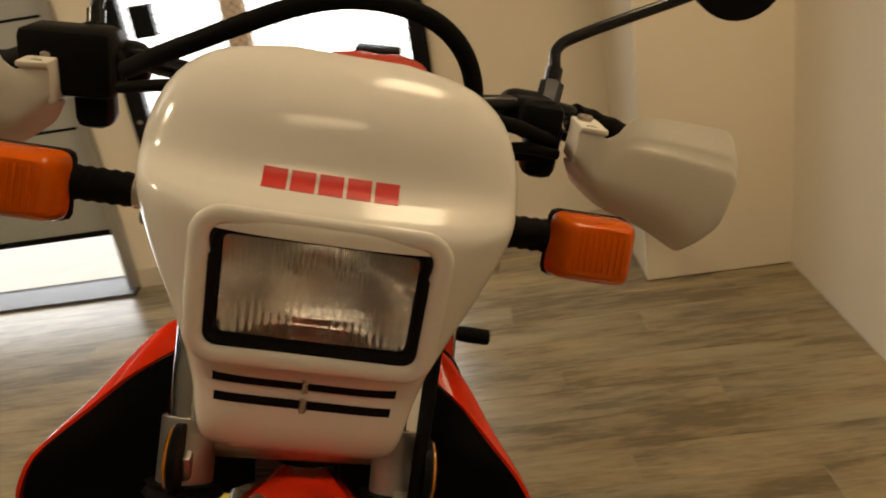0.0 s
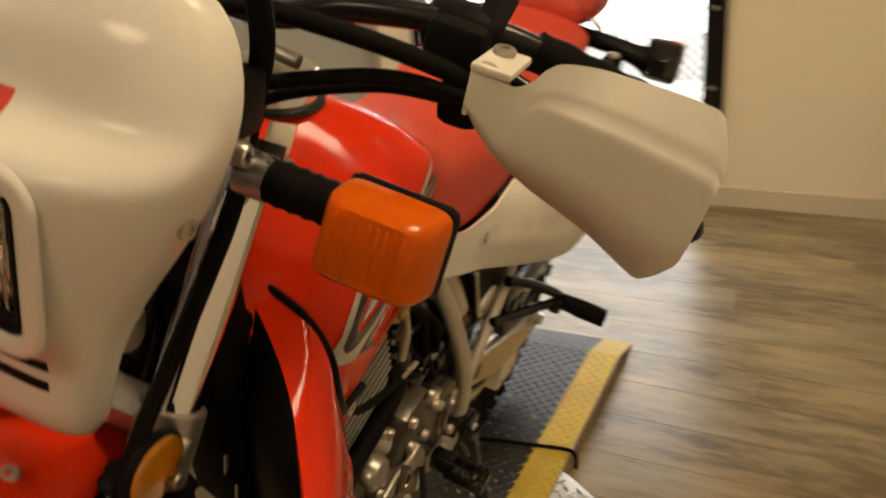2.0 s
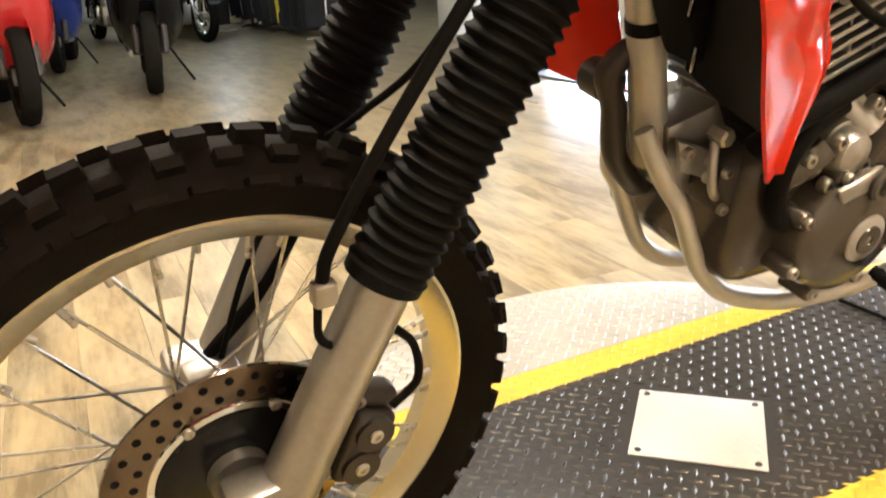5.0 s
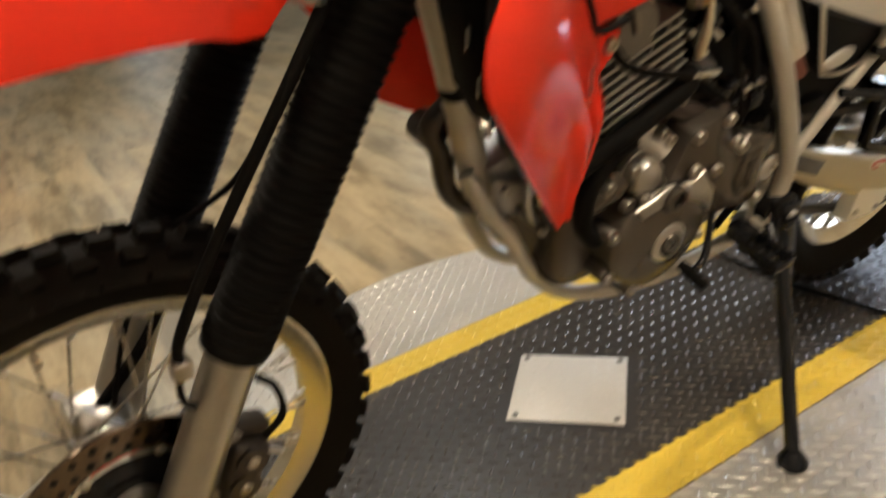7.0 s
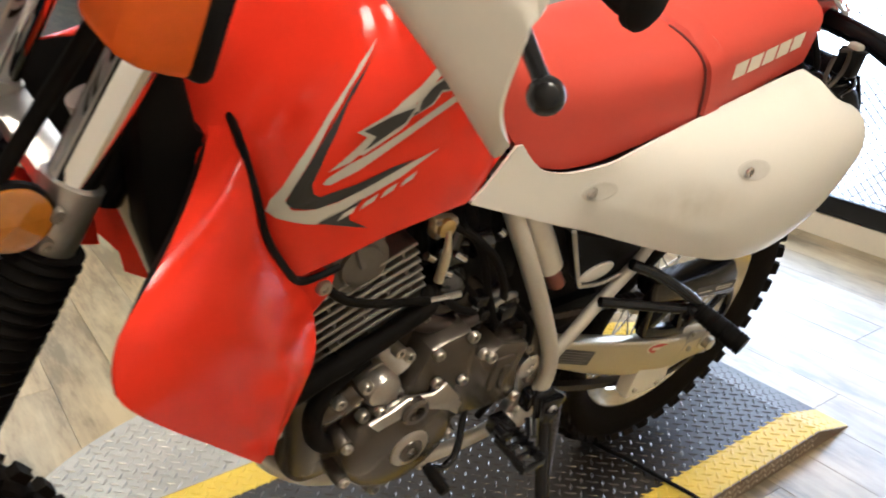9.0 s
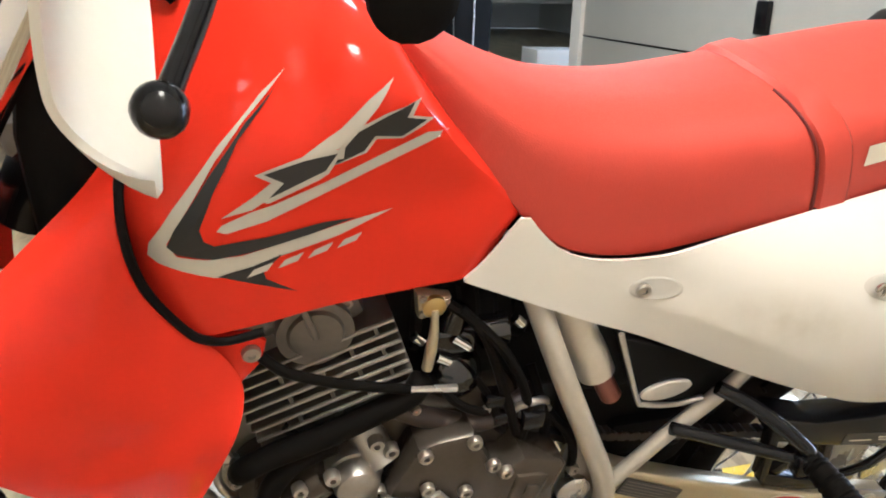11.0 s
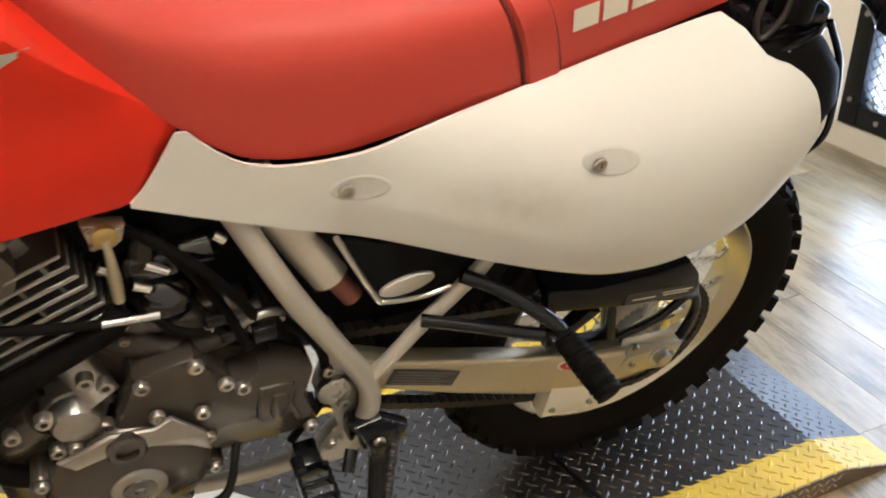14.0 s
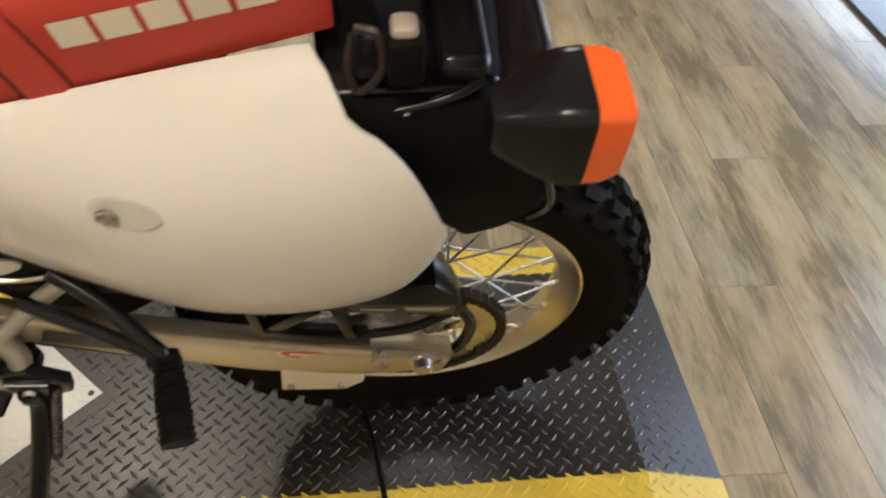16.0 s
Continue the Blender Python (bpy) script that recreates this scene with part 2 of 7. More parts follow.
# ---- the showroom ----
FLOOR_Z, BACK, RIGHT, TOP = -0.045, 3.08, 1.457, 2.9


def setting(name, bm, material, label, category, smooth=False):
    return tagged(part(name, bm, material, None, smooth=smooth), label, category, kind="structure")


def wood(name, base):
    """Weathered oak print: streaks along x, knots and pale wear, each plank with its own shade."""
    m = bpy.data.materials.new(name)
    m.use_nodes = True
    nt = m.node_tree
    b = nt.nodes["Principled BSDF"]
    tc, oi = nt.nodes.new("ShaderNodeTexCoord"), nt.nodes.new("ShaderNodeObjectInfo")
    off = nt.nodes.new("ShaderNodeVectorMath")
    off.operation = 'SCALE'
    off.inputs[0].default_value = (7.0, 13.0, 3.0)
    nt.links.new(oi.outputs["Random"], off.inputs["Scale"])
    add = nt.nodes.new("ShaderNodeVectorMath")
    nt.links.new(tc.outputs["Object"], add.inputs[0])
    nt.links.new(off.outputs[0], add.inputs[1])

    def streak(sx, sy, detail, rough=0.6):
        mp = nt.nodes.new("ShaderNodeMapping")
        mp.inputs["Scale"].default_value = (sx, sy, 1)
        n = nt.nodes.new("ShaderNodeTexNoise")
        n.inputs["Scale"].default_value, n.inputs["Detail"].default_value, n.inputs["Roughness"].default_value = 1.0, detail, rough
        nt.links.new(add.outputs[0], mp.inputs[0])
        nt.links.new(mp.outputs[0], n.inputs["Vector"])
        return n.outputs["Fac"]

    ramp = nt.nodes.new("ShaderNodeValToRGB")
    r = ramp.color_ramp
    r.elements[0].position, r.elements[0].color = 0.385, (base[0] * 0.56, base[1] * 0.54, base[2] * 0.50, 1)
    r.elements[1].position, r.elements[1].color = 0.59, (base[0] * 1.34, base[1] * 1.36, base[2] * 1.38, 1)
    e = r.elements.new(0.475)
    e.color = (*base, 1)
    mix = nt.nodes.new("ShaderNodeMath")
    mix.operation = 'MULTIPLY_ADD'
    mix.inputs[1].default_value = 0.29
    nt.links.new(streak(8, 85, 8, 0.7), mix.inputs[0])
    mix2 = nt.nodes.new("ShaderNodeMath")
    mix2.operation = 'MULTIPLY_ADD'
    mix2.inputs[1].default_value, mix2.inputs[2].default_value = 0.84, -0.085
    nt.links.new(streak(2.4, 9.5, 7, 0.68), mix2.inputs[0])
    nt.links.new(mix2.outputs[0], mix.inputs[2])
    nt.links.new(mix.outputs[0], ramp.inputs[0])
    shade = nt.nodes.new("ShaderNodeMath")
    shade.operation = 'MULTIPLY_ADD'
    shade.inputs[1].default_value, shade.inputs[2].default_value = 0.12, 0.94
    nt.links.new(oi.outputs["Random"], shade.inputs[0])
    out = nt.nodes.new("ShaderNodeVectorMath")
    out.operation = 'SCALE'
    tone = nt.nodes.new("ShaderNodeMix")
    tone.data_type, tone.blend_type = 'RGBA', 'MULTIPLY'
    tone.inputs[7].default_value = (0.91, 0.98, 1.12, 1)
    reach = nt.nodes.new("ShaderNodeMapRange")
    reach.inputs["From Min"].default_value, reach.inputs["From Max"].default_value = 0.42, 0.62
    nt.links.new(streak(1.7, 5.0, 3, 0.5), reach.inputs["Value"])
    nt.links.new(reach.outputs[0], tone.inputs[0])
    nt.links.new(ramp.outputs[0], tone.inputs[6])
    nt.links.new(tone.outputs[2], out.inputs[0])
    nt.links.new(shade.outputs[0], out.inputs["Scale"])
    nt.links.new(out.outputs[0], b.inputs["Base Color"])
    b.inputs["Roughness"].default_value = 0.30
    b.inputs["Specular IOR Level"].default_value = 0.48
    bp = nt.nodes.new("ShaderNodeBump")
    bp.inputs["Strength"].default_value, bp.inputs["Distance"].default_value = 0.15, 0.001
    nt.links.new(mix.outputs[0], bp.inputs["Height"])
    nt.links.new(bp.outputs[0], b.inputs["Normal"])
    return m


OAK = wood("weathered_oak_floor", (0.262, 0.202, 0.114))
bm = block((-20, -6, -0.30), (1.62, 3.225, FLOOR_Z - 0.006), 0)
block((-20, 3.225, -0.30), (-4.62, 9.1, FLOOR_Z - 0.006), 0, bm)
floor = setting("floor", bm, OAK, "brown weathered oak plank floor of the showroom", "floor")
# Runs past the back wall: an unseen overhang added to keep sun out.
bm = block((-20, -6, TOP), (1.62, 4.15, TOP + 0.12), 0)
block((-20, 4.15, TOP), (-4.60, 9.1, TOP + 0.12), 0, bm)
setting("ceiling", bm, CEIL, "plain white showroom ceiling with an unseen overhang added against sun", "ceiling")
setting("wall_right", block((RIGHT, -6, FLOOR_Z), (RIGHT + 0.15, 2.463, TOP), 0), WALL, "smooth cream painted plaster wall", "wall")
setting("wall_column", block((0.917, 2.463, FLOOR_Z), (RIGHT + 0.15, BACK + 0.14, TOP), 0.008, seg=3), WALL, "cream painted square corner column", "wall", smooth=True)
# back wall round the window
WX0, WX1, WZ0, WZ1 = -1.11, 0.20, 0.05, 1.42
bm = block((WX1, BACK, FLOOR_Z), (0.917, BACK + 0.14, TOP), 0)
block((-1.30, BACK, FLOOR_Z), (WX0, BACK + 0.14, TOP), 0, bm)
block((WX0, BACK, FLOOR_Z), (WX1, BACK + 0.14, WZ0), 0, bm)
block((WX0, BACK, WZ1), (WX1, BACK + 0.14, TOP), 0, bm)
setting("wall_back", bm, WALL, "cream painted wall with a caged window", "wall")
bm = block((-4.6, BACK, 2.25), (-1.30, BACK + 0.14, TOP), 0)
block((-4.75, BACK, FLOOR_Z), (-4.6, 9.1, TOP), 0, bm)
block((-20, 9.0, FLOOR_Z), (-4.75, 9.1, TOP), 0, bm)
setting("wall_back_far", bm, CEIL, "pale painted showroom wall", "wall")
setting("wall_left", block((-20.15, -6, FLOOR_Z), (-20, 9.1, TOP), 0), CEIL, "pale far wall of the showroom", "wall")
setting("wall_front", block((-20, -6.15, FLOOR_Z), (1.62, -6, TOP), 0), WALL, "pale wall at the front of the showroom", "wall")
bm = block((WX1 + 0.0, BACK - 0.012, FLOOR_Z), (0.917, BACK - 0.001, 0.035), 0.002)
block((-1.30, BACK - 0.014, FLOOR_Z), (WX1, BACK - 0.001, 0.047), 0.002, bm)
setting("baseboard", bm, BASE, "pale painted skirting board below the window", "skirting")

# window: black steel frame, expanded mesh, bright day outside
win = tagged(part("window_1", block((WX0, BACK + 0.09, WZ0), (WX1, BACK + 0.13, WZ0 + 0.05), 0.003), SATIN), "window behind a black steel frame with expanded metal mesh", "window", kind="structure")
F = 0.075
for lo, hi in (((WX0, BACK - 0.022, WZ0), (WX0 + F, BACK + 0.03, WZ1)), ((WX1 - F, BACK - 0.022, WZ0), (WX1, BACK + 0.03, WZ1)), ((WX0 + F, BACK - 0.020, WZ0), (WX1 - F, BACK + 0.03, WZ0 + F)), ((WX0 + F, BACK - 0.020, WZ1 - F * 0.7), (WX1 - F, BACK + 0.03, WZ1))):
    part("frame_bar", block(lo, hi, 0.003), SATIN, win, "black steel frame bar")
part("cross_bar", block((WX0 + F, BACK - 0.01, 1.27), (WX1 - F, BACK + 0.004, 1.285), 0.002), SATIN, win)
part("latch_box", block((-0.99, BACK - 0.03, 1.06), (-0.90, BACK + 0.02, 1.19), 0.005), SATIN, win, "black latch box")
for k in range(5):
    for x in (WX0 + F / 2, WX1 - F / 2):
        part("frame_bolt", lathe([(0, 0.009), (-0.006, 0.009), (-0.008, 0.004)], 10, axis='Y', at=(x, BACK - 0.022, 0.14 + 0.29 * k)), STEEL, win)
for k in range(4):
    part("frame_bolt", lathe([(0, 0.009), (-0.006, 0.009), (-0.008, 0.004)], 10, axis='Y', at=(-0.95 + 0.32 * k, BACK - 0.02, WZ0 + F / 2)), STEEL, win)
bm = bmesh.new()
PX, PZ = 0.040, 0.019
nx, nz = int((WX1 - WX0 - 2 * F) / PX), int((WZ1 - WZ0 - 1.7 * F) / PZ)
for j in range(nz + 1):
    for i in range(nx * 2):
        x0 = WX0 + F + i * PX / 2
        z0 = WZ0 + F + j * PZ
        up = 1 if (i + j) % 2 else -1
        a, b = Vector((x0, BACK + 0.012, z0 - up * PZ / 2)), Vector((x0 + PX / 2, BACK + 0.012, z0 + up * PZ / 2))
        n1, n2 = Vector((0, 0, 0.0016)), Vector((0, 0.004, 0))
        vs = [bm.verts.new(p) for p in (a - n1, b - n1, b + n1, a + n1, a - n1 + n2, b - n1 + n2, b + n1 + n2, a + n1 + n2)]
        for q in ((0, 1, 2, 3), (3, 2, 6, 7), (0, 4, 5, 1)):
            bm.faces.new([vs[k] for k in q])
MESHPAINT = mat("black_mesh_paint", (0.05, 0.048, 0.045), 0.5, var=0.15)
tagged(part("mesh_screen", bm, MESHPAINT, win, "black expanded metal mesh", smooth=False), kind="stuff")
setting("backdrop", block((-6, 6.5, -1), (4, 6.55, 5), 0), glow("bright_day", (1.0, 0.99, 0.97), 3.2), "bright overcast daylight outside", "backdrop")
tagged(part("outdoor_post", block((-0.98, 4.3, -0.3), (-0.86, 4.42, 3.0), 0.01), mat("tan_post", (0.45, 0.27, 0.12), 0.6)), "tan painted post outside the window", "post")
setting("ground", block((-4.60, 3.23, -0.35), (8, 6.5, -0.06), 0), mat("pale_concrete", (0.66, 0.65, 0.62), 0.8, var=0.1), "pale concrete outside", "ground")

# roller door, a hand's height open
door = tagged(part("door_1", block((-4.6, BACK + 0.03, 0.245), (-1.31, BACK + 0.08, 2.30), 0.003), mat("grey_door_paint", (0.40, 0.40, 0.37), 0.45, var=0.06, bump=0.05, bscale=40)), "pale grey overhead door, slightly raised", "door", kind="structure")
part("bottom_seal", block((-4.6, BACK + 0.02, 0.222), (-1.31, BACK + 0.085, 0.247), 0.004), RUBBER, door, "black rubber bottom seal")
for z in (0.72, 1.2, 1.68):
    part("door_joint", block((-4.6, BACK + 0.027, z), (-1.31, BACK + 0.032, z + 0.012), 0.001), SATIN, door)
part("door_handle", block((-2.62, BACK + 0.0, 0.86), (-2.52, BACK + 0.03, 1.02), 0.008), SATIN, door)
part("door_track", block((-1.35, BACK - 0.03, FLOOR_Z), (-1.305, BACK + 0.02, 2.4), 0.004), mat("door_track_steel", (0.45, 0.44, 0.42), 0.4, 0.6), door, "grey steel door track")
setting("door_sill", block((-4.6, BACK - 0.10, FLOOR_Z - 0.002), (-1.30, BACK + 0.14, FLOOR_Z + 0.014), 0.004), mat("sill_steel", (0.10, 0.10, 0.105), 0.55, 0.4), "grey metal door sill", "sill")

# ---- the motorcycle ----
LEAN, YAW, STEER, REAR_X = 14.5, 2.4, 3.0, -0.1206
BIKE = Matrix.Translation((REAR_X, 1.455, 0.008)) @ pose(0, 0, 0, 0, LEAN, YAW) @ Matrix.Translation((0, -1.455, 0))
bike = empty("dirt_motorcycle", BIKE, "red and white dual-sport motorcycle leaning on its side stand", "motorcycle")
# the steering axis leans back 25 degrees and passes behind the fork legs
AXIS = Matrix.Translation((0, 0.40, 1.0)) @ pose(0, 0, 0, -25, 0, 0)
TURN = AXIS @ pose(0, 0, 0, 0, 0, STEER) @ AXIS.inverted()
# the lamp, bars and guards get an extra roll and shifts to fit the camera's view
VIEW_FIT = TURN @ Matrix.Translation((-0.010, 0.3, 1.1)) @ pose(0, 0, 0, 0, 3, 0) @ Matrix.Translation((0, -0.3, -1.1))
HEAD = Matrix.Translation((0.0148, -0.011, 0.0445)) @ VIEW_FIT
SIGNALS = Matrix.Translation((0.016, -0.036, 0.044)) @ VIEW_FIT
BARS = Matrix.Translation((0.007, 0.027, 0.050)) @ VIEW_FIT
CABLES_AT = Matrix.Translation((0.012, 0.022, 0.024)) @ VIEW_FIT
FA, RA = Vector((-0.004, -0.042, 0.326)), Vector((0, 1.445, 0.347))
ID = Matrix()


ZINC = mat("zinc_bolt", (0.40, 0.37, 0.32), 0.32, 0.9, var=0.15)


def bolt(x, y, z, r=0.008, h=0.006, axis='X', parent=None, m=None, material=None):
    """A hexagon-socket bolt head that faces along the axis."""
    s = 1 if h > 0 else -1
    at = (x, y, z)
    bm = lathe([(0, r), (h * 0.7, r), (h, r * 0.85), (h, r * 0.45), (h * 0.5, r * 0.4), (h * 0.5, 0.0005)], 12, axis=axis, at=at)
    return part("bolt", bm, material or ZINC, parent or bike, "", m)


# -- wheels --


def knob(lx, ly, h):
    """One rubber block: across the tread, round it, and its height."""
    bm = bmesh.new()
    low = [bm.verts.new((a * lx, b * ly, -0.007)) for a, b in ((-1, -1), (1, -1), (1, 1), (-1, 1))]
    top = [bm.verts.new((a * lx * 0.86, b * ly * 0.82, h)) for a, b in ((-1, -1), (1, -1), (1, 1), (-1, 1))]
    bm.faces.new(top)
    for i in range(4):
        bm.faces.new((low[i], low[(i + 1) % 4], top[(i + 1) % 4], top[i]))
    return bm


def wheel(name, at, radius, width, rim_r, rim_w, m, count, flange, spokes=36):
    hub_prof = [(-0.065, 0.012), (-0.065, 0.03), (-flange, 0.032), (-flange, 0.048), (-flange + 0.006, 0.048), (-flange + 0.008, 0.028), (flange - 0.008, 0.028), (flange - 0.006, 0.048), (flange, 0.048), (flange, 0.032), (0.065, 0.03), (0.065, 0.012)]
    hub = part(name, lathe(hub_prof, 28), ALLOY, bike, "spoked wheel with a cast hub", m @ Matrix.Translation(at))
    h, r0 = width / 2, rim_r - 0.004
    prof = [(-rim_w / 2, r0), (-h * 0.9, r0 + (radius - r0) * 0.3), (-h, r0 + (radius - r0) * 0.55), (-h * 0.88, radius - 0.03), (-h * 0.6, radius - 0.018), (-h * 0.25, radius - 0.012), (h * 0.25, radius - 0.012), (h * 0.6, radius - 0.018), (h * 0.88, radius - 0.03), (h, r0 + (radius - r0) * 0.55), (h * 0.9, r0 + (radius - r0) * 0.3), (rim_w / 2, r0)]
    bm = lathe(prof, 72, full=False)
    part("tyre", bm, TYRE, hub, "black knobbly tyre")
    blocks = {}
    for k in range(count):
        for sx, off, lx, ly in ((0.0, 0.0, 0.20, 0.30), (0.52, 0.5, 0.15, 0.27), (-0.52, 0.5, 0.15, 0.27), (0.9, 0.0, 0.09, 0.32), (-0.9, 0.0, 0.09, 0.32)):
            a = math.tau * (k + off) / count
            out = Vector((0, math.cos(a), math.sin(a)))
            along = Vector((0, -math.sin(a), math.cos(a)))
            o2 = (out * math.cos(sx * 0.95) + Vector((1, 0, 0)) * math.sin(sx * 0.95)).normalized()
            side = along.cross(o2)
            rr = radius - 0.012 - 0.026 * abs(sx) ** 2
            p = out * rr + Vector((sx * h * 0.98, 0, 0))
            place = Matrix((side, along, o2)).transposed().to_4x4()
            place.translation = p
            if abs(sx) in blocks:
                share(blocks[abs(sx)], "knob", place, hub)
            else:
                blocks[abs(sx)] = part("knob", knob(lx * width / 2, ly * math.tau * radius / count, 0.0125), TYRE, hub, "", place, smooth=False)
    w = rim_w / 2
    prof = [(-w - 0.004, rim_r - 0.002), (-w - 0.004, rim_r + 0.013), (-w, rim_r + 0.013), (-w + 0.004, rim_r - 0.008), (-w / 2, rim_r - 0.02), (w / 2, rim_r - 0.02), (w - 0.004, rim_r - 0.008), (w, rim_r + 0.013), (w + 0.004, rim_r + 0.013), (w + 0.004, rim_r - 0.002), (w * 0.8, rim_r - 0.012), (w / 2, rim_r - 0.028), (-w / 2, rim_r - 0.028), (-w * 0.8, rim_r - 0.012), (-w - 0.004, rim_r - 0.002)]
    part("rim", lathe(prof, 80, full=False), RIMGOLD, hub, "gold anodised rim")
    first = {}
    for k in range(spokes):
        side = 1 if k % 2 else -1
        lean = 1 if (k // 2) % 2 else -1
        if (side, lean) not in first:
            a = 0.9 * lean
            bm = tube([(side * flange, 0.045 * math.sin(a), 0.045 * math.cos(a)), (side * 0.006, 0.0, rim_r - 0.02)], 0.0019, 1, 6)
            tube([(side * (flange - 0.006) * 0.16 + side * 0.006, 0.0, rim_r - 0.05), (side * 0.006, 0, rim_r - 0.018)], 0.0034, 1, 6, bm)
            first[side, lean] = part("spoke", bm, STEEL, hub, "", pose(0, 0, 0, 360 * k / spokes, 0, 0))
        else:
            share(first[side, lean], "spoke", pose(0, 0, 0, 360 * k / spokes, 0, 0), hub)
    part("valve", tube([(0, 0, rim_r - 0.028), (0.006, 0, rim_r - 0.06)], 0.004, 1, 8), RUBBER, hub, "", pose(0, 0, 0, 63, 0, 0))
    return hub


front_wheel = wheel("front_wheel", FA, 0.341, 0.088, 0.27, 0.046, TURN, 44, 0.036)
rear_wheel = wheel("rear_wheel", RA, 0.339, 0.122, 0.236, 0.066, ID, 38, 0.045)
bm = lathe([(0.046, 0.128), (0.050, 0.128), (0.050, 0.086), (0.046, 0.086), (0.046, 0.128)], 72, full=False)
part("brake_disc", bm, mat("polished_brake_steel", (0.20, 0.155, 0.115), 0.13, 1.0, var=0.15, scale=25, fine=0.05), front_wheel, "drilled steel brake disc")
bm = bmesh.new()
for k in range(30):
    a = math.tau * k / 30
    for j, r in enumerate((0.098, 0.116)):
        b = a + j * 0.1
        lathe([(0.0495, 0.0042), (0.0508, 0.0042), (0.0508, 0.0004)], 8, bm, at=(0, r * math.cos(b), r * math.sin(b)))
tagged(part("drill_hole", bm, BLACK, front_wheel), kind="stuff")
part("disc_ring", lathe([(0.0495, 0.0875), (0.0520, 0.0865), (0.0520, 0.0795), (0.0495, 0.0785)], 60, full=False), CHROME, front_wheel, "polished inner ring")
for k in range(6):
    bolt(0.0518, 0.083 * math.cos(k * math.tau / 6), 0.083 * math.sin(k * math.tau / 6), 0.006, 0.004, parent=front_wheel)
part("hub_cover", lathe([(0.03, 0.09), (0.046, 0.087), (0.05, 0.07), (0.052, 0.03), (0.052, 0.001)], 36), SATIN, front_wheel, "black hub face")

# -- fork --
for sx in (1, -1):
    x = 0.091 if sx > 0 else -0.112
    bm = tube([(x, -0.032, 0.27), (x, 0.010, 0.37), (x, 0.102, 0.58)], [0.031, 0.030, 0.0285, 0.0285], 6, 18)
    block((x - 0.02, FA.y - 0.028, FA.z - 0.03), (x + 0.022, FA.y + 0.03, FA.z + 0.03), 0.008, bm)
    part("fork_leg", bm, ALLOY, bike, "bare cast alloy fork leg", TURN)
    part("fork_gaiter", tube([(x, 0.091, 0.555), (x, 0.269, 0.893)], 0.0355, 150, 20, wave=0.0028, pitch=0.0123), RUBBER, bike, "black ribbed rubber gaiter", TURN)
    part("gaiter_clamp", tube([(x, 0.087, 0.547), (x, 0.093, 0.560)], 0.0365, 1, 20), BLACK, bike, "", TURN)
    part("fork_tube", tube([(x, 0.254, 0.865), (x, 0.394, 1.128)], 0.0215, 2, 18), CHROME, bike, "bright polished fork tube", TURN)
    part("fork_cap", tube([(x, 0.390, 1.12), (x, 0.402, 1.142)], 0.024, 2, 12), SATIN, bike, "", TURN)
    bolt(x + 0.028 * sx, FA.y, FA.z, 0.013, 0.01 * sx, parent=bike, m=TURN)
bm = block((-0.114, 0.280, 0.910), (0.094, 0.322, 0.936), 0.010)
for sx in (1, -1):
    tube([(0.091 if sx > 0 else -0.112, 0.270, 0.893), (0.091 if sx > 0 else -0.112, 0.298, 0.947)], 0.0265, 2, 18, bm)
    block((0.108 * sx - 0.006, 0.248, 0.906), (0.108 * sx + 0.006, 0.290, 0.934), 0.005, bm)
part("lower_fork_clamp", bm, ALLOY, bike, "cast alloy fork clamp", TURN)
bm = block((-0.108, 0.362, 1.097), (0.108, 0.44, 1.116), 0.008)
part("upper_fork_clamp", bm, ALLOY, bike, "cast alloy fork clamp", TURN)
for sx in (1, -1):
    for dy, dz in ((0.0, 0.0), (0.012, 0.026)):
        bolt(0.114 * sx, 0.264 + dy, 0.908 + dz, 0.007, 0.008 * sx, m=TURN)
    at = (0.110 * sx, 0.244, 0.938)
    part("reflector_base", lathe([(0, 0.0315), (0.006 * sx, 0.0315), (0.008 * sx, 0.029)], 28, at=at), BLACK, bike, "", TURN)
    part("reflector", lathe([(0.006 * sx, 0.029), (0.010 * sx, 0.0285), (0.012 * sx, 0.024), (0.0125 * sx, 0.001)], 28, at=at), AMBERDARK, bike, "round dark amber reflector", TURN)
    part("reflector_facet", lathe([(0.0122 * sx, 0.0245), (0.0160 * sx, 0.0005)], 8, at=at), AMBERDARK, bike, "", TURN, smooth=False)
# pale cable guide ahead of the left leg
bm = lathe([(-0.009, 0.0165), (0.009, 0.0165), (0.009, 0.014), (-0.009, 0.014), (-0.009, 0.0165)], 26, axis='Z', at=(0.094, 0.198, 0.902), full=False)
block((0.086, 0.214, 0.893), (0.104, 0.250, 0.911), 0.004, bm)
part("cable_guide", bm, ZINC, bike, "grey ring-shaped cable guide", TURN)
part("brake_hose", tube([(0.120, 0.352, 1.20), (0.118, 0.326, 1.112), (0.106, 0.236, 0.962), (0.102, 0.200, 0.88), (0.100, 0.085, 0.693), (0.098, 0.036, 0.60), (0.096, 0.028, 0.565)], [0.0072, 0.0072, 0.0070, 0.0064, 0.006, 0.006, 0.006], 8, 12), RUBBER, bike, "thick black rubber brake hose", TURN)
part("hose_bracket", block((0.088, 0.018, 0.542), (0.106, 0.040, 0.566), 0.005), ZINC, bike, "", TURN)
part("brake_line", tube([(0.096, 0.024, 0.545), (0.098, 0.026, 0.505), (0.094, 0.055, 0.488), (0.085, 0.082, 0.515)], 0.004, 6, 8), RUBBER, bike, "", TURN)
CALIPER = TURN @ Matrix.Translation((0, 0.06, 0.33)) @ pose(0, 0, 0, -20, 0, 0) @ Matrix.Translation((0, -0.06, -0.33))
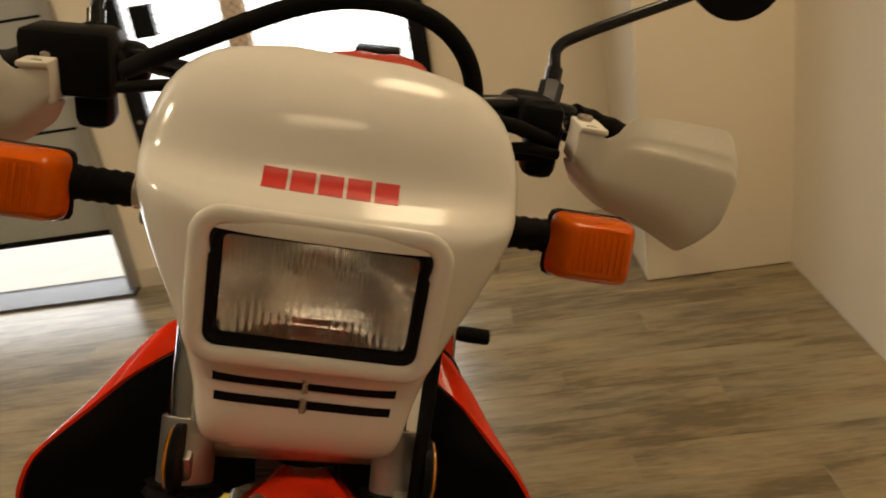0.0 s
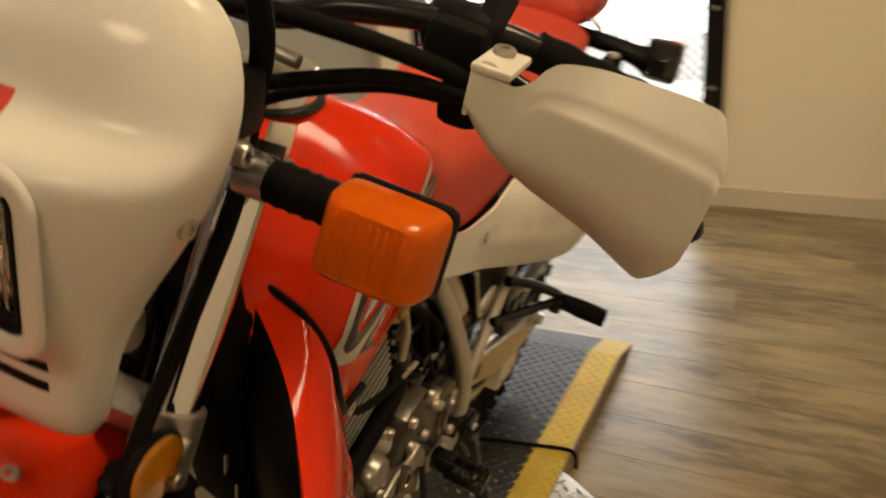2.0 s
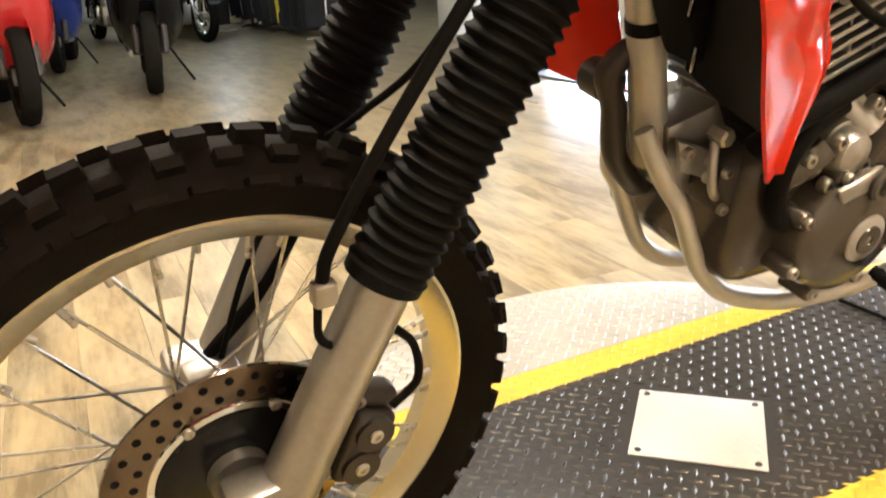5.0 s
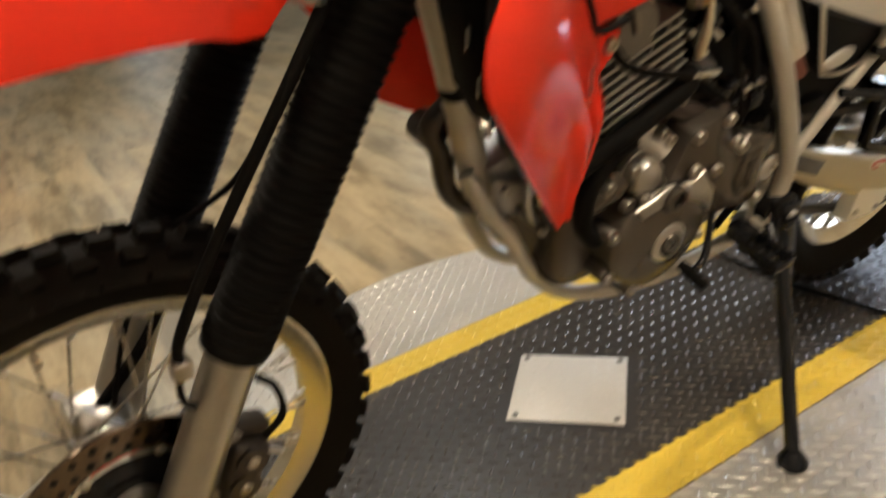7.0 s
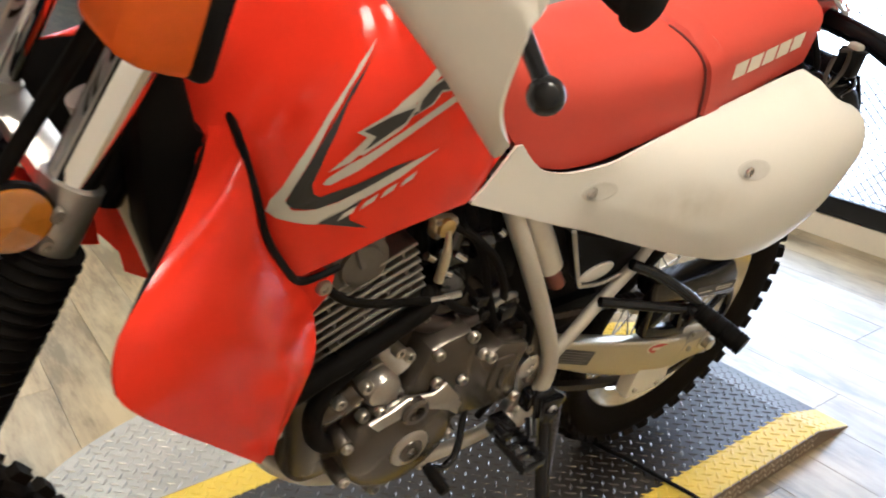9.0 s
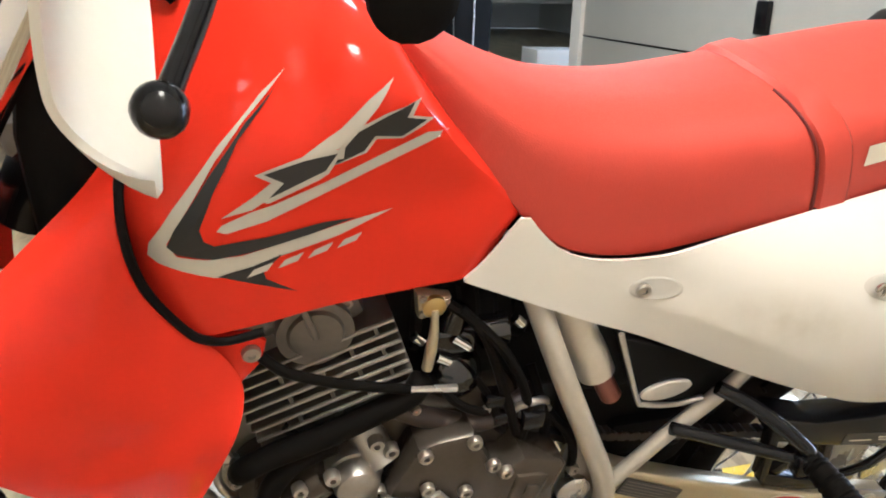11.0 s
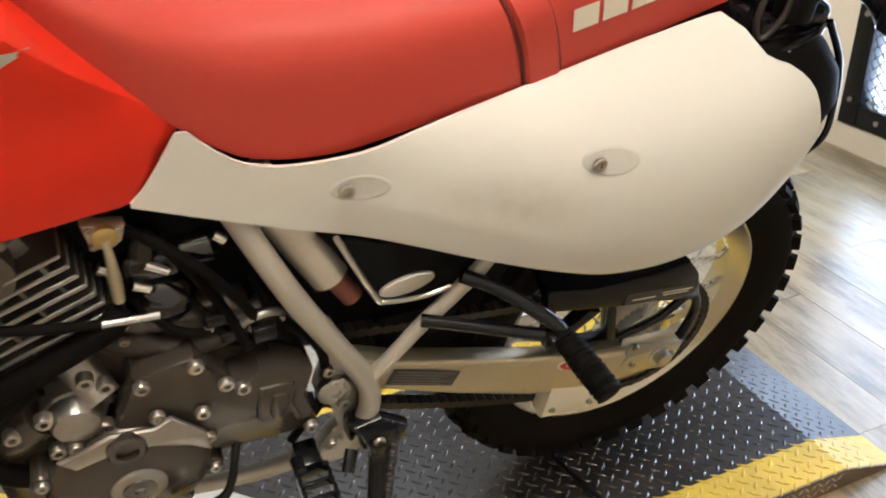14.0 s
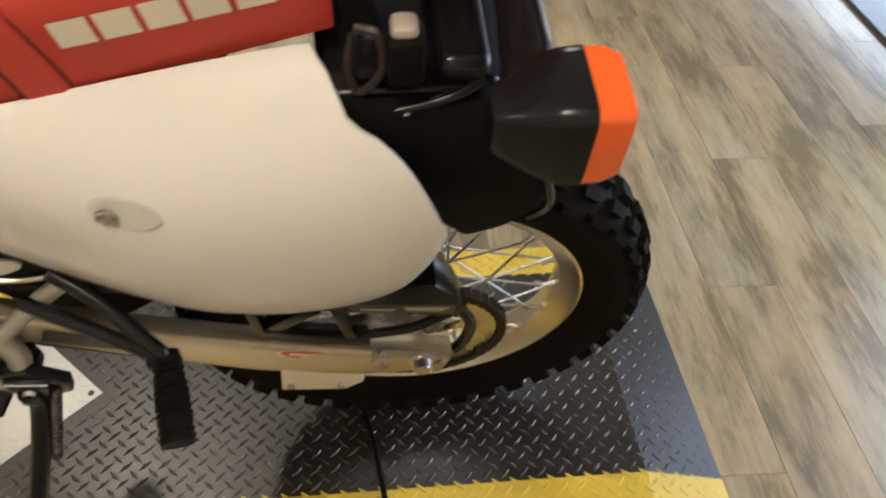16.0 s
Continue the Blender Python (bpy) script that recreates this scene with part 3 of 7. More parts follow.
bm = block((0.030, 0.048, 0.275), (0.066, 0.112, 0.395), 0.012, seg=3)
block((0.060, 0.055, 0.290), (0.084, 0.104, 0.380), 0.010, bm, seg=3)
tube([(0.060, 0.080, 0.315), (0.088, 0.080, 0.315)], 0.021, 1, 20, bm)
tube([(0.060, 0.080, 0.358), (0.088, 0.080, 0.358)], 0.021, 1, 20, bm)
caliper = part("brake_caliper", bm, DARKMETAL, bike, "dark brake caliper behind the fork leg", CALIPER)
part("caliper_bracket", plate([(0.000, 0.300), (0.060, 0.285), (0.075, 0.300), (0.060, 0.330), (0.070, 0.385), (0.050, 0.400), (0.010, 0.345)], 0.060, 0.068, 0.003), ALLOY, caliper, "cast alloy caliper bracket")
for y, z in ((0.080, 0.315), (0.080, 0.358), (0.052, 0.296), (0.056, 0.388)):
    bolt(0.086 if y > 0.07 else 0.068, y, z, 0.008, 0.005, parent=caliper)
part("caliper_hose", tube([(0.086, 0.085, 0.395), (0.088, 0.100, 0.430), (0.080, 0.085, 0.465), (0.074, 0.060, 0.480)], 0.0045, 8, 8), RUBBER, caliper)
part("speedometer_cable", tube([(0.098, 0.146, 0.79), (0.06, 0.125, 0.72), (0.0, 0.10, 0.655), (-0.06, 0.075, 0.59), (-0.072, 0.02, 0.48), (-0.07, -0.02, 0.36)], 0.0035, 8, 8), RUBBER, bike, "", TURN)
part("cable_sleeve", tube([(-0.082, -0.030, 0.365), (-0.086, 0.030, 0.425), (-0.085, 0.085, 0.515), (-0.080, 0.108, 0.580)], 0.0075, 8, 12), RUBBER, bike, "thick black cable sleeve", TURN)
part("speedometer_drive", block((-0.085, -0.06, 0.30), (-0.05, 0.0, 0.37), 0.01), ALLOY, bike, "", TURN)
part("axle_shaft", tube([(-0.135, FA.y, FA.z), (0.135, FA.y, FA.z)], 0.009, 1, 12), STEEL, bike, "", TURN)

# -- front fender --
bm = bmesh.new()
fz = curve([(-0.46, 0.80), (-0.32, 0.90), (-0.15, 0.945), (0.0, 0.966), (0.11, 0.959), (0.20, 0.936), (0.33, 0.87)])
fw = curve([(-0.46, 0.03), (-0.40, 0.07), (-0.25, 0.098), (0.0, 0.104), (0.12, 0.095), (0.22, 0.07), (0.33, 0.045)])
fd = curve([(-0.46, 0.012), (-0.3, 0.05), (-0.1, 0.074), (0.02, 0.081), (0.10, 0.081), (0.155, 0.085), (0.2, 0.045), (0.33, 0.03)])
loops = []
for k in range(33):
    y = -0.46 + 0.79 * k / 32
    z, w, d = fz(y), fw(y), fd(y)
    ring = []
    for s in np.linspace(-1, 1, 25):
        ridge = 0.004 * max(0.0, 1 - (abs(abs(s) - 0.38) / 0.10) ** 2)
        ring.append((w * math.sin(s * 1.35) / math.sin(1.35), y, z - d * abs(s) ** 2.6 + ridge))
    loops.append(ring)
rings(bm, loops, closed=False)
bmesh.ops.recalc_face_normals(bm, faces=bm.faces)
thicken(bm, 0.004)
part("front_fender", bm, RED, bike, "glossy red plastic front fender", TURN)
for x, y in ((0.03, 0.10), (-0.03, 0.10), (0.035, 0.19), (-0.035, 0.19)):
    bolt(x, y, fz(y) - 0.004, 0.008, 0.006, 'Z', m=TURN)

# -- headlight cowl --


def chin(pairs):
    """Stretches the part of a profile that lies below the lamp."""
    return [(z if z > 1.045 else 1.045 - (1.045 - z) * 1.22, v) for z, v in pairs]


c_hw = curve(chin([(0.946, 0.080), (0.960, 0.087), (1.0, 0.094), (1.03, 0.104), (1.06, 0.117), (1.10, 0.135), (1.145, 0.151), (1.18, 0.153), (1.208, 0.146), (1.230, 0.133), (1.246, 0.113), (1.256, 0.088), (1.263, 0.045)]))
c_yf = curve(chin([(0.946, 0.232), (0.960, 0.216), (0.98, 0.208), (1.0, 0.212), (1.025, 0.206), (1.045, 0.190), (1.10, 0.184), (1.150, 0.183), (1.163, 0.192), (1.172, 0.212), (1.184, 0.226), (1.22, 0.242), (1.244, 0.262), (1.256, 0.282), (1.263, 0.299)]))
c_yb = curve(chin([(0.946, 0.250), (0.960, 0.252), (1.0, 0.254), (1.044, 0.258), (1.107, 0.268), (1.15, 0.276), (1.18, 0.287), (1.21, 0.297), (1.235, 0.302), (1.263, 0.301)]))
c_p = curve(chin([(0.946, 5.0), (1.0, 6.0), (1.04, 3.6), (1.10, 2.9), (1.16, 2.8), (1.19, 2.6), (1.263, 2.3)]))


def cowl_y(x, z):
    """The cowl's front surface."""
    p = c_p(z)
    return c_yb(z) - (c_yb(z) - c_yf(z)) * max(0.0, 1 - abs(x / c_hw(z)) ** p) ** (1 / p)


bm = bmesh.new()
zs = [0.925, 0.928, 0.934, 0.943, 0.956, 0.97, 0.985, 1.0, 1.02, 1.035, 1.045] + [1.047 + 0.098 * k / 8 for k in range(9)] + [1.150, 1.155, 1.160, 1.166, 1.172, 1.178, 1.184, 1.192, 1.205, 1.218, 1.228, 1.236, 1.244, 1.25, 1.255, 1.259, 1.263]
cols = [-90 + 180 * k / 48 for k in range(49)]
grid = []
for z in zs:
    row = []
    for a in cols:
        r = math.radians(a)
        p = c_p(z)
        x = c_hw(z) * math.copysign(abs(math.sin(r)) ** (2 / p), r)
        y = c_yb(z) - (c_yb(z) - c_yf(z)) * abs(math.cos(r)) ** (2 / p)
        row.append(bm.verts.new((x, y, z)))
    grid.append(row)
for i in range(len(zs) - 1):
    for j in range(len(cols) - 1):
        q = (grid[i][j], grid[i][j + 1], grid[i + 1][j + 1], grid[i + 1][j])
        c = sum((v.co for v in q), Vector()) / 4
        if abs(c.x) < 0.083 and 1.047 < c.z < 1.145 and c.y < 0.225:
            continue
        bm.faces.new(q)
bmesh.ops.remove_doubles(bm, verts=bm.verts, dist=0.0002)
bmesh.ops.recalc_face_normals(bm, faces=bm.faces)
thicken(bm, 0.003)
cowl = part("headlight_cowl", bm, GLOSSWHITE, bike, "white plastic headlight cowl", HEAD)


def frame_ring(hw, hh, corner, r, cx, cz, yf, bm=None, n=6, sides=8, deep=0.0):
    """A rounded rectangular rim of round or oval section, standing in the plane of x and z."""
    pts = []
    for k, (sx, sz) in enumerate(((1, 1), (-1, 1), (-1, -1), (1, -1))):
        for i in range(n):
            a = math.pi / 2 * (k + i / (n - 1))
            pts.append((cx + sx * (hw - corner) + corner * math.cos(a), cz + sz * (hh - corner) + corner * math.sin(a)))
    bm = bm or bmesh.new()
    loops = []
    for i, p in enumerate(pts):
        q, o = pts[(i + 1) % len(pts)], pts[i - 1]
        d = Vector((q[0] - o[0], 0, q[1] - o[1])).normalized()
        nrm = Vector((d.z, 0, -d.x))
        c = Vector((p[0], yf, p[1]))
        loops.append([c + (nrm * math.cos(t) + Vector((0, (deep or r) / r, 0)) * math.sin(t)) * r for t in (math.tau * s / sides for s in range(sides))])
    loops.append(loops[0])
    return rings(bm, loops, caps=False)


part("lamp_rim", frame_ring(0.0905, 0.0578, 0.019, 0.0078, 0, 1.098, 0.1895, sides=14, n=9, deep=0.0045), GLOSSWHITE, cowl, "rounded white lamp surround")
part("lamp_seal", frame_ring(0.0800, 0.0475, 0.012, 0.0068, 0, 1.098, 0.1955), BLACK, cowl, "black rubber lamp seal")
# lamp: a bowl behind a fluted pane
bm = bmesh.new()
loops = [[], []]
HW, HH = 0.081, 0.046


def bowl_r(a, round_too):
    r = min(HW / max(1e-4, abs(math.cos(a))), HH / max(1e-4, abs(math.sin(a))))
    return min(r, HW) if round_too else r


angles = [math.tau * k / 96 for k in range(96)]
loops = [[(bowl_r(a, False) * math.cos(a), 0.204, 1.096 + bowl_r(a, False) * math.sin(a)) for a in angles]]
for s in (1.0, 0.85, 0.7, 0.55, 0.4, 0.28, 0.16, 0.06):
    loops.append([(bowl_r(a, True) * s * math.cos(a), 0.266 - 9.2 * (bowl_r(a, True) * s) ** 2, 1.096 + bowl_r(a, True) * s * math.sin(a)) for a in angles])
rings(bm, loops, caps=False)
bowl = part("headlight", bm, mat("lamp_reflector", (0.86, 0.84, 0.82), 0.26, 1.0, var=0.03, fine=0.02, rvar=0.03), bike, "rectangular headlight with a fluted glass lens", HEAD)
part("bulb_shield", tube([(0, 0.262, 1.096), (0, 0.242, 1.096)], [0.008, 0.006], 3, 14), STEEL, bowl)
bm = bmesh.new()
front, NX, NZ = [], 240, 30
for k in range(NX + 1):
    x = -0.081 + 0.162 * k / NX
    col = []
    for q in range(NZ + 1):
        z = -0.046 + 0.092 * q / NZ
        split = -0.010 + 0.012 * math.cos(x / 0.081 * 2.2)
        if z > 0.012:
            e = 0.0006 * math.sin(x / 0.0040 * math.tau)
        elif z > split:
            e = 0.0003 * math.sin(x / 0.0080 * math.tau) - 0.0008
        else:
            e = 0.0008 * math.sin(x / 0.0060 * math.tau) + 0.0006 * math.sin(z / 0.010 * math.tau)
        col.append(bm.verts.new((x, 0.1985 + e - 0.004 * (1 - (x / 0.081) ** 2), 1.096 + z)))
    front.append(col)
for k in range(NX):
    for q in range(NZ):
        bm.faces.new((front[k][q], front[k + 1][q], front[k + 1][q + 1], front[k][q + 1]))
bmesh.ops.recalc_face_normals(bm, faces=bm.faces)
back = [[bm.verts.new((x, 0.2035, z)) for z in (1.050, 1.142)] for x in (-0.081, 0.081)]
bm.faces.new((back[0][0], back[0][1], back[1][1], back[1][0]))
bm.faces.new([front[k][0] for k in range(NX + 1)] + [back[1][0], back[0][0]])
bm.faces.new([front[k][NZ] for k in range(NX + 1)] + [back[1][1], back[0][1]])
bm.faces.new([front[0][q] for q in range(NZ + 1)] + [back[0][1], back[0][0]])
bm.faces.new([front[NX][q] for q in range(NZ + 1)] + [back[1][1], back[1][0]])
bmesh.ops.recalc_face_normals(bm, faces=bm.faces)
part("lens", bm, glass("lamp_glass", (0.96, 0.95, 0.93), 0.03), bowl, "clear vertically fluted glass")
# vents of the chin: black bars on the skin in place of shaded openings
for z, w in ((1.008, 0.075), (0.988, 0.073)):
    bm = bmesh.new()
    loops = []
    for k in range(15):
        x = -w + 2 * w * k / 14
        y = cowl_y(x, z) - 0.0012
        loops.append([(x, y, z - 0.0042), (x, y, z + 0.0042), (x, y + 0.01, z + 0.0042), (x, y + 0.01, z - 0.0042)])
    rings(bm, loops)
    part("vent_slot", bm, BLACK, cowl, "black bar standing in for a vent's dark opening", smooth=False)
    part("vent_rib", tube([(0.0, cowl_y(0, z) - 0.002, z - 0.006), (0.0, cowl_y(0, z) - 0.002, z + 0.006)], 0.003, 1, 8), STEEL, cowl)
# red maker's mark as five plain bars
for k in range(5):
    x0 = -0.0525 + 0.0212 * k
    w = 0.0185
    bm = bmesh.new()
    g = [[bm.verts.new((x, cowl_y(x, z) - 0.0008, z)) for x in np.linspace(x0, x0 + w, 5)] for z in np.linspace(1.1725, 1.1845, 4)]
    for i in range(3):
        for j in range(4):
            bm.faces.new((g[i][j], g[i][j + 1], g[i + 1][j + 1], g[i + 1][j]))
    thicken(bm, 0.0004)
    part("mark_bar", bm, REDINK, cowl)
for sx in (1, -1):
    share_x = ((c_yb(1.120) - 0.254) / (c_yb(1.120) - c_yf(1.120))) ** c_p(1.120)
    bolt(c_hw(1.120) * (1 - share_x) ** (1 / c_p(1.120)) * sx, 0.254, 1.120, 0.0075, 0.004 * sx, parent=cowl)
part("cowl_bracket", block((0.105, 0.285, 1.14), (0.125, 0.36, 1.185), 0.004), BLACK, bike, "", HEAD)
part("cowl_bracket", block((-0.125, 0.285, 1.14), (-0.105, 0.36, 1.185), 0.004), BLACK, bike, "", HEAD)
part("paper_tag", block((0.0, -0.001, -0.012), (0.004, 0.034, 0.012), 0.001), CREAM, bike, "pale key tag label", Matrix.Translation((0.109, 0.396, 1.149)) @ pose(0, 0, 0, -23, 0, 0))
part("lamp_strap", plate([(0.312, 1.186), (0.321, 1.197), (0.356, 1.180), (0.346, 1.165)], 0.112, 0.131, 0.002), BONE, bike, "pale rubber strap over the lamp bracket")

# -- front turn signals --


def signal(sx, rear=False):
    """One signal, built at its own origin; its stalk points inwards, the lens forwards."""
    back = block((0.002, 0.0, -0.032), (0.080, 0.018, 0.032), 0.008)
    lens_bm = bmesh.new()
    loops = []
    for d, k in ((0.0, 1.0), (-0.010, 0.985), (-0.026, 0.93), (-0.037, 0.80), (-0.040, 0.70)):
        loops.append([(0.043 + (p[0] - 0.043), d, p[1]) for p in oval(0.041, 0, 0.038 * k, 0.031 * k, 7, 32)])
    rings(lens_bm, loops)
    ribs = bmesh.new()
    for k in range(9):
        x = 0.041 - 0.022 + 0.044 * k / 8
        block((x - 0.0012, -0.0413, -0.018), (x + 0.0012, -0.039, 0.018), 0.0006, ribs, seg=1)
    return back, lens_bm, ribs


for sx in (1, -1):
    back, lens_bm, ribs = signal(sx)
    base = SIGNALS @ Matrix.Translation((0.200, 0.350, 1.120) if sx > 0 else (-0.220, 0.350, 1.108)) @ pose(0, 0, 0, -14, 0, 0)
    if sx < 0:
        for b in (back, lens_bm, ribs):
            mirror(b, False)
    sig = part("turn_signal", back, BLACK, bike, "amber front turn signal on a black rubber stalk", base)
    part("lens", lens_bm, AMBER, sig, "amber plastic lens")
    part("lens_rib", ribs, AMBER, sig)
    part("stalk", tube([(0.005 * sx, 0.011, 0.004), (-0.066 * sx, 0.008, 0.004)], 0.0155, 20, 14, wave=0.0008, pitch=0.011), RUBBER, sig, "black rubber stalk")
    part("stalk_base", tube([(-0.05 * sx, 0.008, 0.004), (-0.072 * sx, 0.007, 0.004)], 0.016, 1, 12), STEEL, sig)
    bolt((0.126) * sx, 0.350, 1.138, 0.009, 0.01 * sx, m=SIGNALS)

# -- handlebar, guards, controls --
for sx in (1, -1):
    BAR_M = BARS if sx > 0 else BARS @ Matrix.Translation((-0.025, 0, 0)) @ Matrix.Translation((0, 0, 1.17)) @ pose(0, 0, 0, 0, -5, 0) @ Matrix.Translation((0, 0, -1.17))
    bm = tube([(0, 0.43, 1.170), (0.07 * sx, 0.43, 1.175), (0.13 * sx, 0.445, 1.195), (0.24 * sx, 0.482, 1.198), (0.385 * sx, 0.535, 1.160)], 0.0112, 10, 14)
    part("handlebar", bm, SATIN, bike, "black steel handlebar", BAR_M)
    part("grip", tube([(0.262 * sx, 0.490, 1.193), (0.382 * sx, 0.534, 1.161)], 0.0165, 26, 16, wave=0.0009, pitch=0.006), RUBBER, bike, "black rubber grip", BAR_M)
    part("grip_end", lathe([(0, 0.021), (0.006 * sx, 0.021), (0.009 * sx, 0.016), (0.009 * sx, 0.001)], 18, at=(0.381 * sx, 0.534, 1.161)), RUBBER, bike, "", BAR_M)
    bm = block((0.172, 0.452, 1.170), (0.240, 0.502, 1.216), 0.018, seg=3)
    block((0.19, 0.43, 1.172), (0.238, 0.455, 1.212), 0.008, bm)
    block((0.206, 0.438, 1.128), (0.244, 0.482, 1.196), 0.012, bm)
    if sx < 0:
        block((0.195, 0.415, 1.165), (0.285, 0.475, 1.232), 0.010, bm)
        mirror(bm, False)
    part("switch_housing", bm, BLACK, bike, "black switch and lever housing", BAR_M)
    bm = tube([(0.235 * sx, 0.466, 1.180), (0.33 * sx, 0.456, 1.156), (0.412 * sx, 0.428, 1.130)], [0.0065, 0.006, 0.0055, 0.0055], 8, 10)
    b2 = bmesh.new()
    bmesh.ops.create_uvsphere(b2, u_segments=14, v_segments=10, radius=0.0115)
    bmesh.ops.translate(b2, vec=(0.417 * sx, 0.425, 1.128), verts=b2.verts)
    merge(bm, b2)
    part("lever", bm, SATIN, bike, "black ball-ended lever", BAR_M)
    # guard: a curved shell that stands ahead of the grip
    bm = bmesh.new()
    grid = []
    top = curve([(0.0, 1.198), (0.03, 1.207), (0.09, 1.207), (0.16, 1.196), (0.23, 1.203), (0.32, 1.220), (0.60, 1.223), (0.90, 1.222), (0.97, 1.217), (1.0, 1.204)])
    low = curve([(0.0, 1.160), (0.06, 1.140), (0.16, 1.126), (0.30, 1.112), (0.60, 1.096), (0.84, 1.079), (0.94, 1.076), (1.0, 1.090)])
    for i in range(31):
        u = i / 30
        row = []
        for j in range(29):
            v = j / 28
            x = 0.245 + (0.172 + 0.009 * v) * u * (1 - 0.06 * abs(2 * v - 1) ** 7 * u ** 4)
            z = low(u) + (top(u) - low(u)) * v
            y = 0.391 - 0.006 * math.sin(math.pi * v) * min(1, 0.5 + u) + (0.038 - 0.008 * u) * max(0.0, 1 - v / 0.42) ** 2
            y += 0.010 * max(0, v - 0.82) / 0.18 * min(1, max(0, u * 3 - 0.5)) + 0.005 * min(1, max(0, (v - 0.74) / 0.045)) * min(1, max(0, u * 4 - 0.8))
            row.append(bm.verts.new((x * sx, y, z)))
        grid.append(row)
    for i in range(30):
        for j in range(28):
            bm.faces.new((grid[i][j], grid[i + 1][j], grid[i + 1][j + 1], grid[i][j + 1]))
    bmesh.ops.recalc_face_normals(bm, faces=bm.faces)
    thicken(bm, 0.0035)
    hg = part("hand_guard", bm, BONE, bike, "scuffed off-white plastic hand guard", BAR_M)
    bm = block((0.244, 0.386, 1.199), (0.274, 0.436, 1.2055), 0.0025)
    block((0.244, 0.390, 1.165), (0.2485, 0.432, 1.204), 0.002, bm)
    if sx < 0:
        mirror(bm, False)
    part("guard_tab", bm, BONE, hg)
    bolt(0.256 * sx, 0.422, 1.2055, 0.0085, 0.005, 'Z', parent=hg)
    bm = tube([(0.222 * sx, 0.470, 1.190), (0.225 * sx, 0.474, 1.206)], 0.0125, 2, 14)
    tube([(0.225 * sx, 0.474, 1.204), (0.229 * sx, 0.486, 1.228)], 0.0135, 1, 6, bm)
    tube([(0.228 * sx, 0.484, 1.226), (0.230 * sx, 0.494, 1.242)], 0.0095, 1, 12, bm)
    tube([(0.230 * sx, 0.492, 1.240), (0.232 * sx, 0.510, 1.263), (0.262 * sx, 0.518, 1.284), (0.362 * sx, 0.532, 1.336), (0.38 * sx, 0.532, 1.347)], 0.0066, 8, 10, bm)
    mir = part("mirror", bm, SATIN, bike, "black rear-view mirror on a bent stalk", BAR_M)
    bm = lathe([(0.0, 0.055), (0.02, 0.052), (0.03, 0.03), (0.032, 0.001)], 28, axis='Y', at=(0.41 * sx, 0.50, 1.38))
    part("mirror_shell", bm, BLACK, mir)
    part("mirror_glass", lathe([(0.0, 0.050), (0.0015, 0.05), (0.0015, 0.001)], 28, axis='Y', at=(0.41 * sx, 0.5335, 1.38)), CHROME, mir)
# cables round the steering head
CABLES = (((-0.20, 0.40, 1.20), (-0.14, 0.345, 1.24), (-0.03, 0.325, 1.298), (0.05, 0.332, 1.302), (0.10, 0.345, 1.268), (0.118, 0.36, 1.20), (0.10, 0.37, 1.12)),
          ((0.225, 0.44, 1.20), (0.15, 0.39, 1.222), (0.04, 0.395, 1.21), (-0.02, 0.43, 1.15), (0.02, 0.47, 1.08)),
          ((0.23, 0.435, 1.188), (0.17, 0.40, 1.195), (0.08, 0.37, 1.165), (0.03, 0.40, 1.12), (0.04, 0.46, 1.06)),
          ((0.21, 0.44, 1.18), (0.16, 0.43, 1.175), (0.09, 0.42, 1.148), (0.02, 0.44, 1.10)),
          ((-0.22, 0.42, 1.19), (-0.14, 0.38, 1.21), (-0.04, 0.40, 1.18), (0.04, 0.46, 1.09)))
for k, c in enumerate(CABLES):
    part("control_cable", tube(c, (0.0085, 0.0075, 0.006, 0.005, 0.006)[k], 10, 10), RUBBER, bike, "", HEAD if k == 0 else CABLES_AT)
part("cable_adjuster", tube([(0.12, 0.373, 1.196), (0.085, 0.372, 1.199)], 0.0055, 2, 10), STEEL, bike, "", CABLES_AT)
part("instrument_cluster", block((-0.06, 0.30, 1.17), (0.06, 0.36, 1.235), 0.012), BLACK, bike, "black instrument box", HEAD)
part("steering_head", tube([(0, 0.34, 0.87), (0, 0.455, 1.115)], 0.032, 2, 18), SATIN, bike)

# -- tank --
t_hw = curve([(0.28, 0.022), (0.34, 0.040), (0.385, 0.066), (0.405, 0.096), (0.425, 0.128), (0.447, 0.149), (0.475, 0.156), (0.51, 0.152), (0.56, 0.147), (0.65, 0.131), (0.72, 0.116), (0.79, 0.099)])
t_lo = curve([(0.385, 1.0), (0.405, 0.94), (0.43, 0.875), (0.455, 0.838), (0.485, 0.819), (0.504, 0.817), (0.541, 0.821), (0.60, 0.828), (0.697, 0.829), (0.738, 0.830), (0.766, 0.858), (0.790, 0.897)])
t_hi = curve([(0.385, 1.06), (0.405, 1.09), (0.44, 1.116), (0.52, 1.120), (0.58, 1.110), (0.64, 1.085), (0.681, 1.036), (0.71, 0.999), (0.747, 0.958), (0.790, 0.908)])


def tank_x(y, z):
    """How far the tank's side stands out."""
    lo, hi = t_lo(y), t_hi(y)
    v = min(1.0, max(0.0, (z - lo) / (hi - lo)))
    p = 2.6 + 14.0 * min(1.0, max(0.0, (y - 0.58) / 0.12))
    k = 0.93 + 0.07 * math.sin(min(1.0, v / 0.45) * math.pi / 2) if v < 0.45 else (1 - ((v - 0.45) / 0.55) ** p) ** 0.5
    return t_hw(y - 0.9 * max(0.0, z - 0.94)) * k


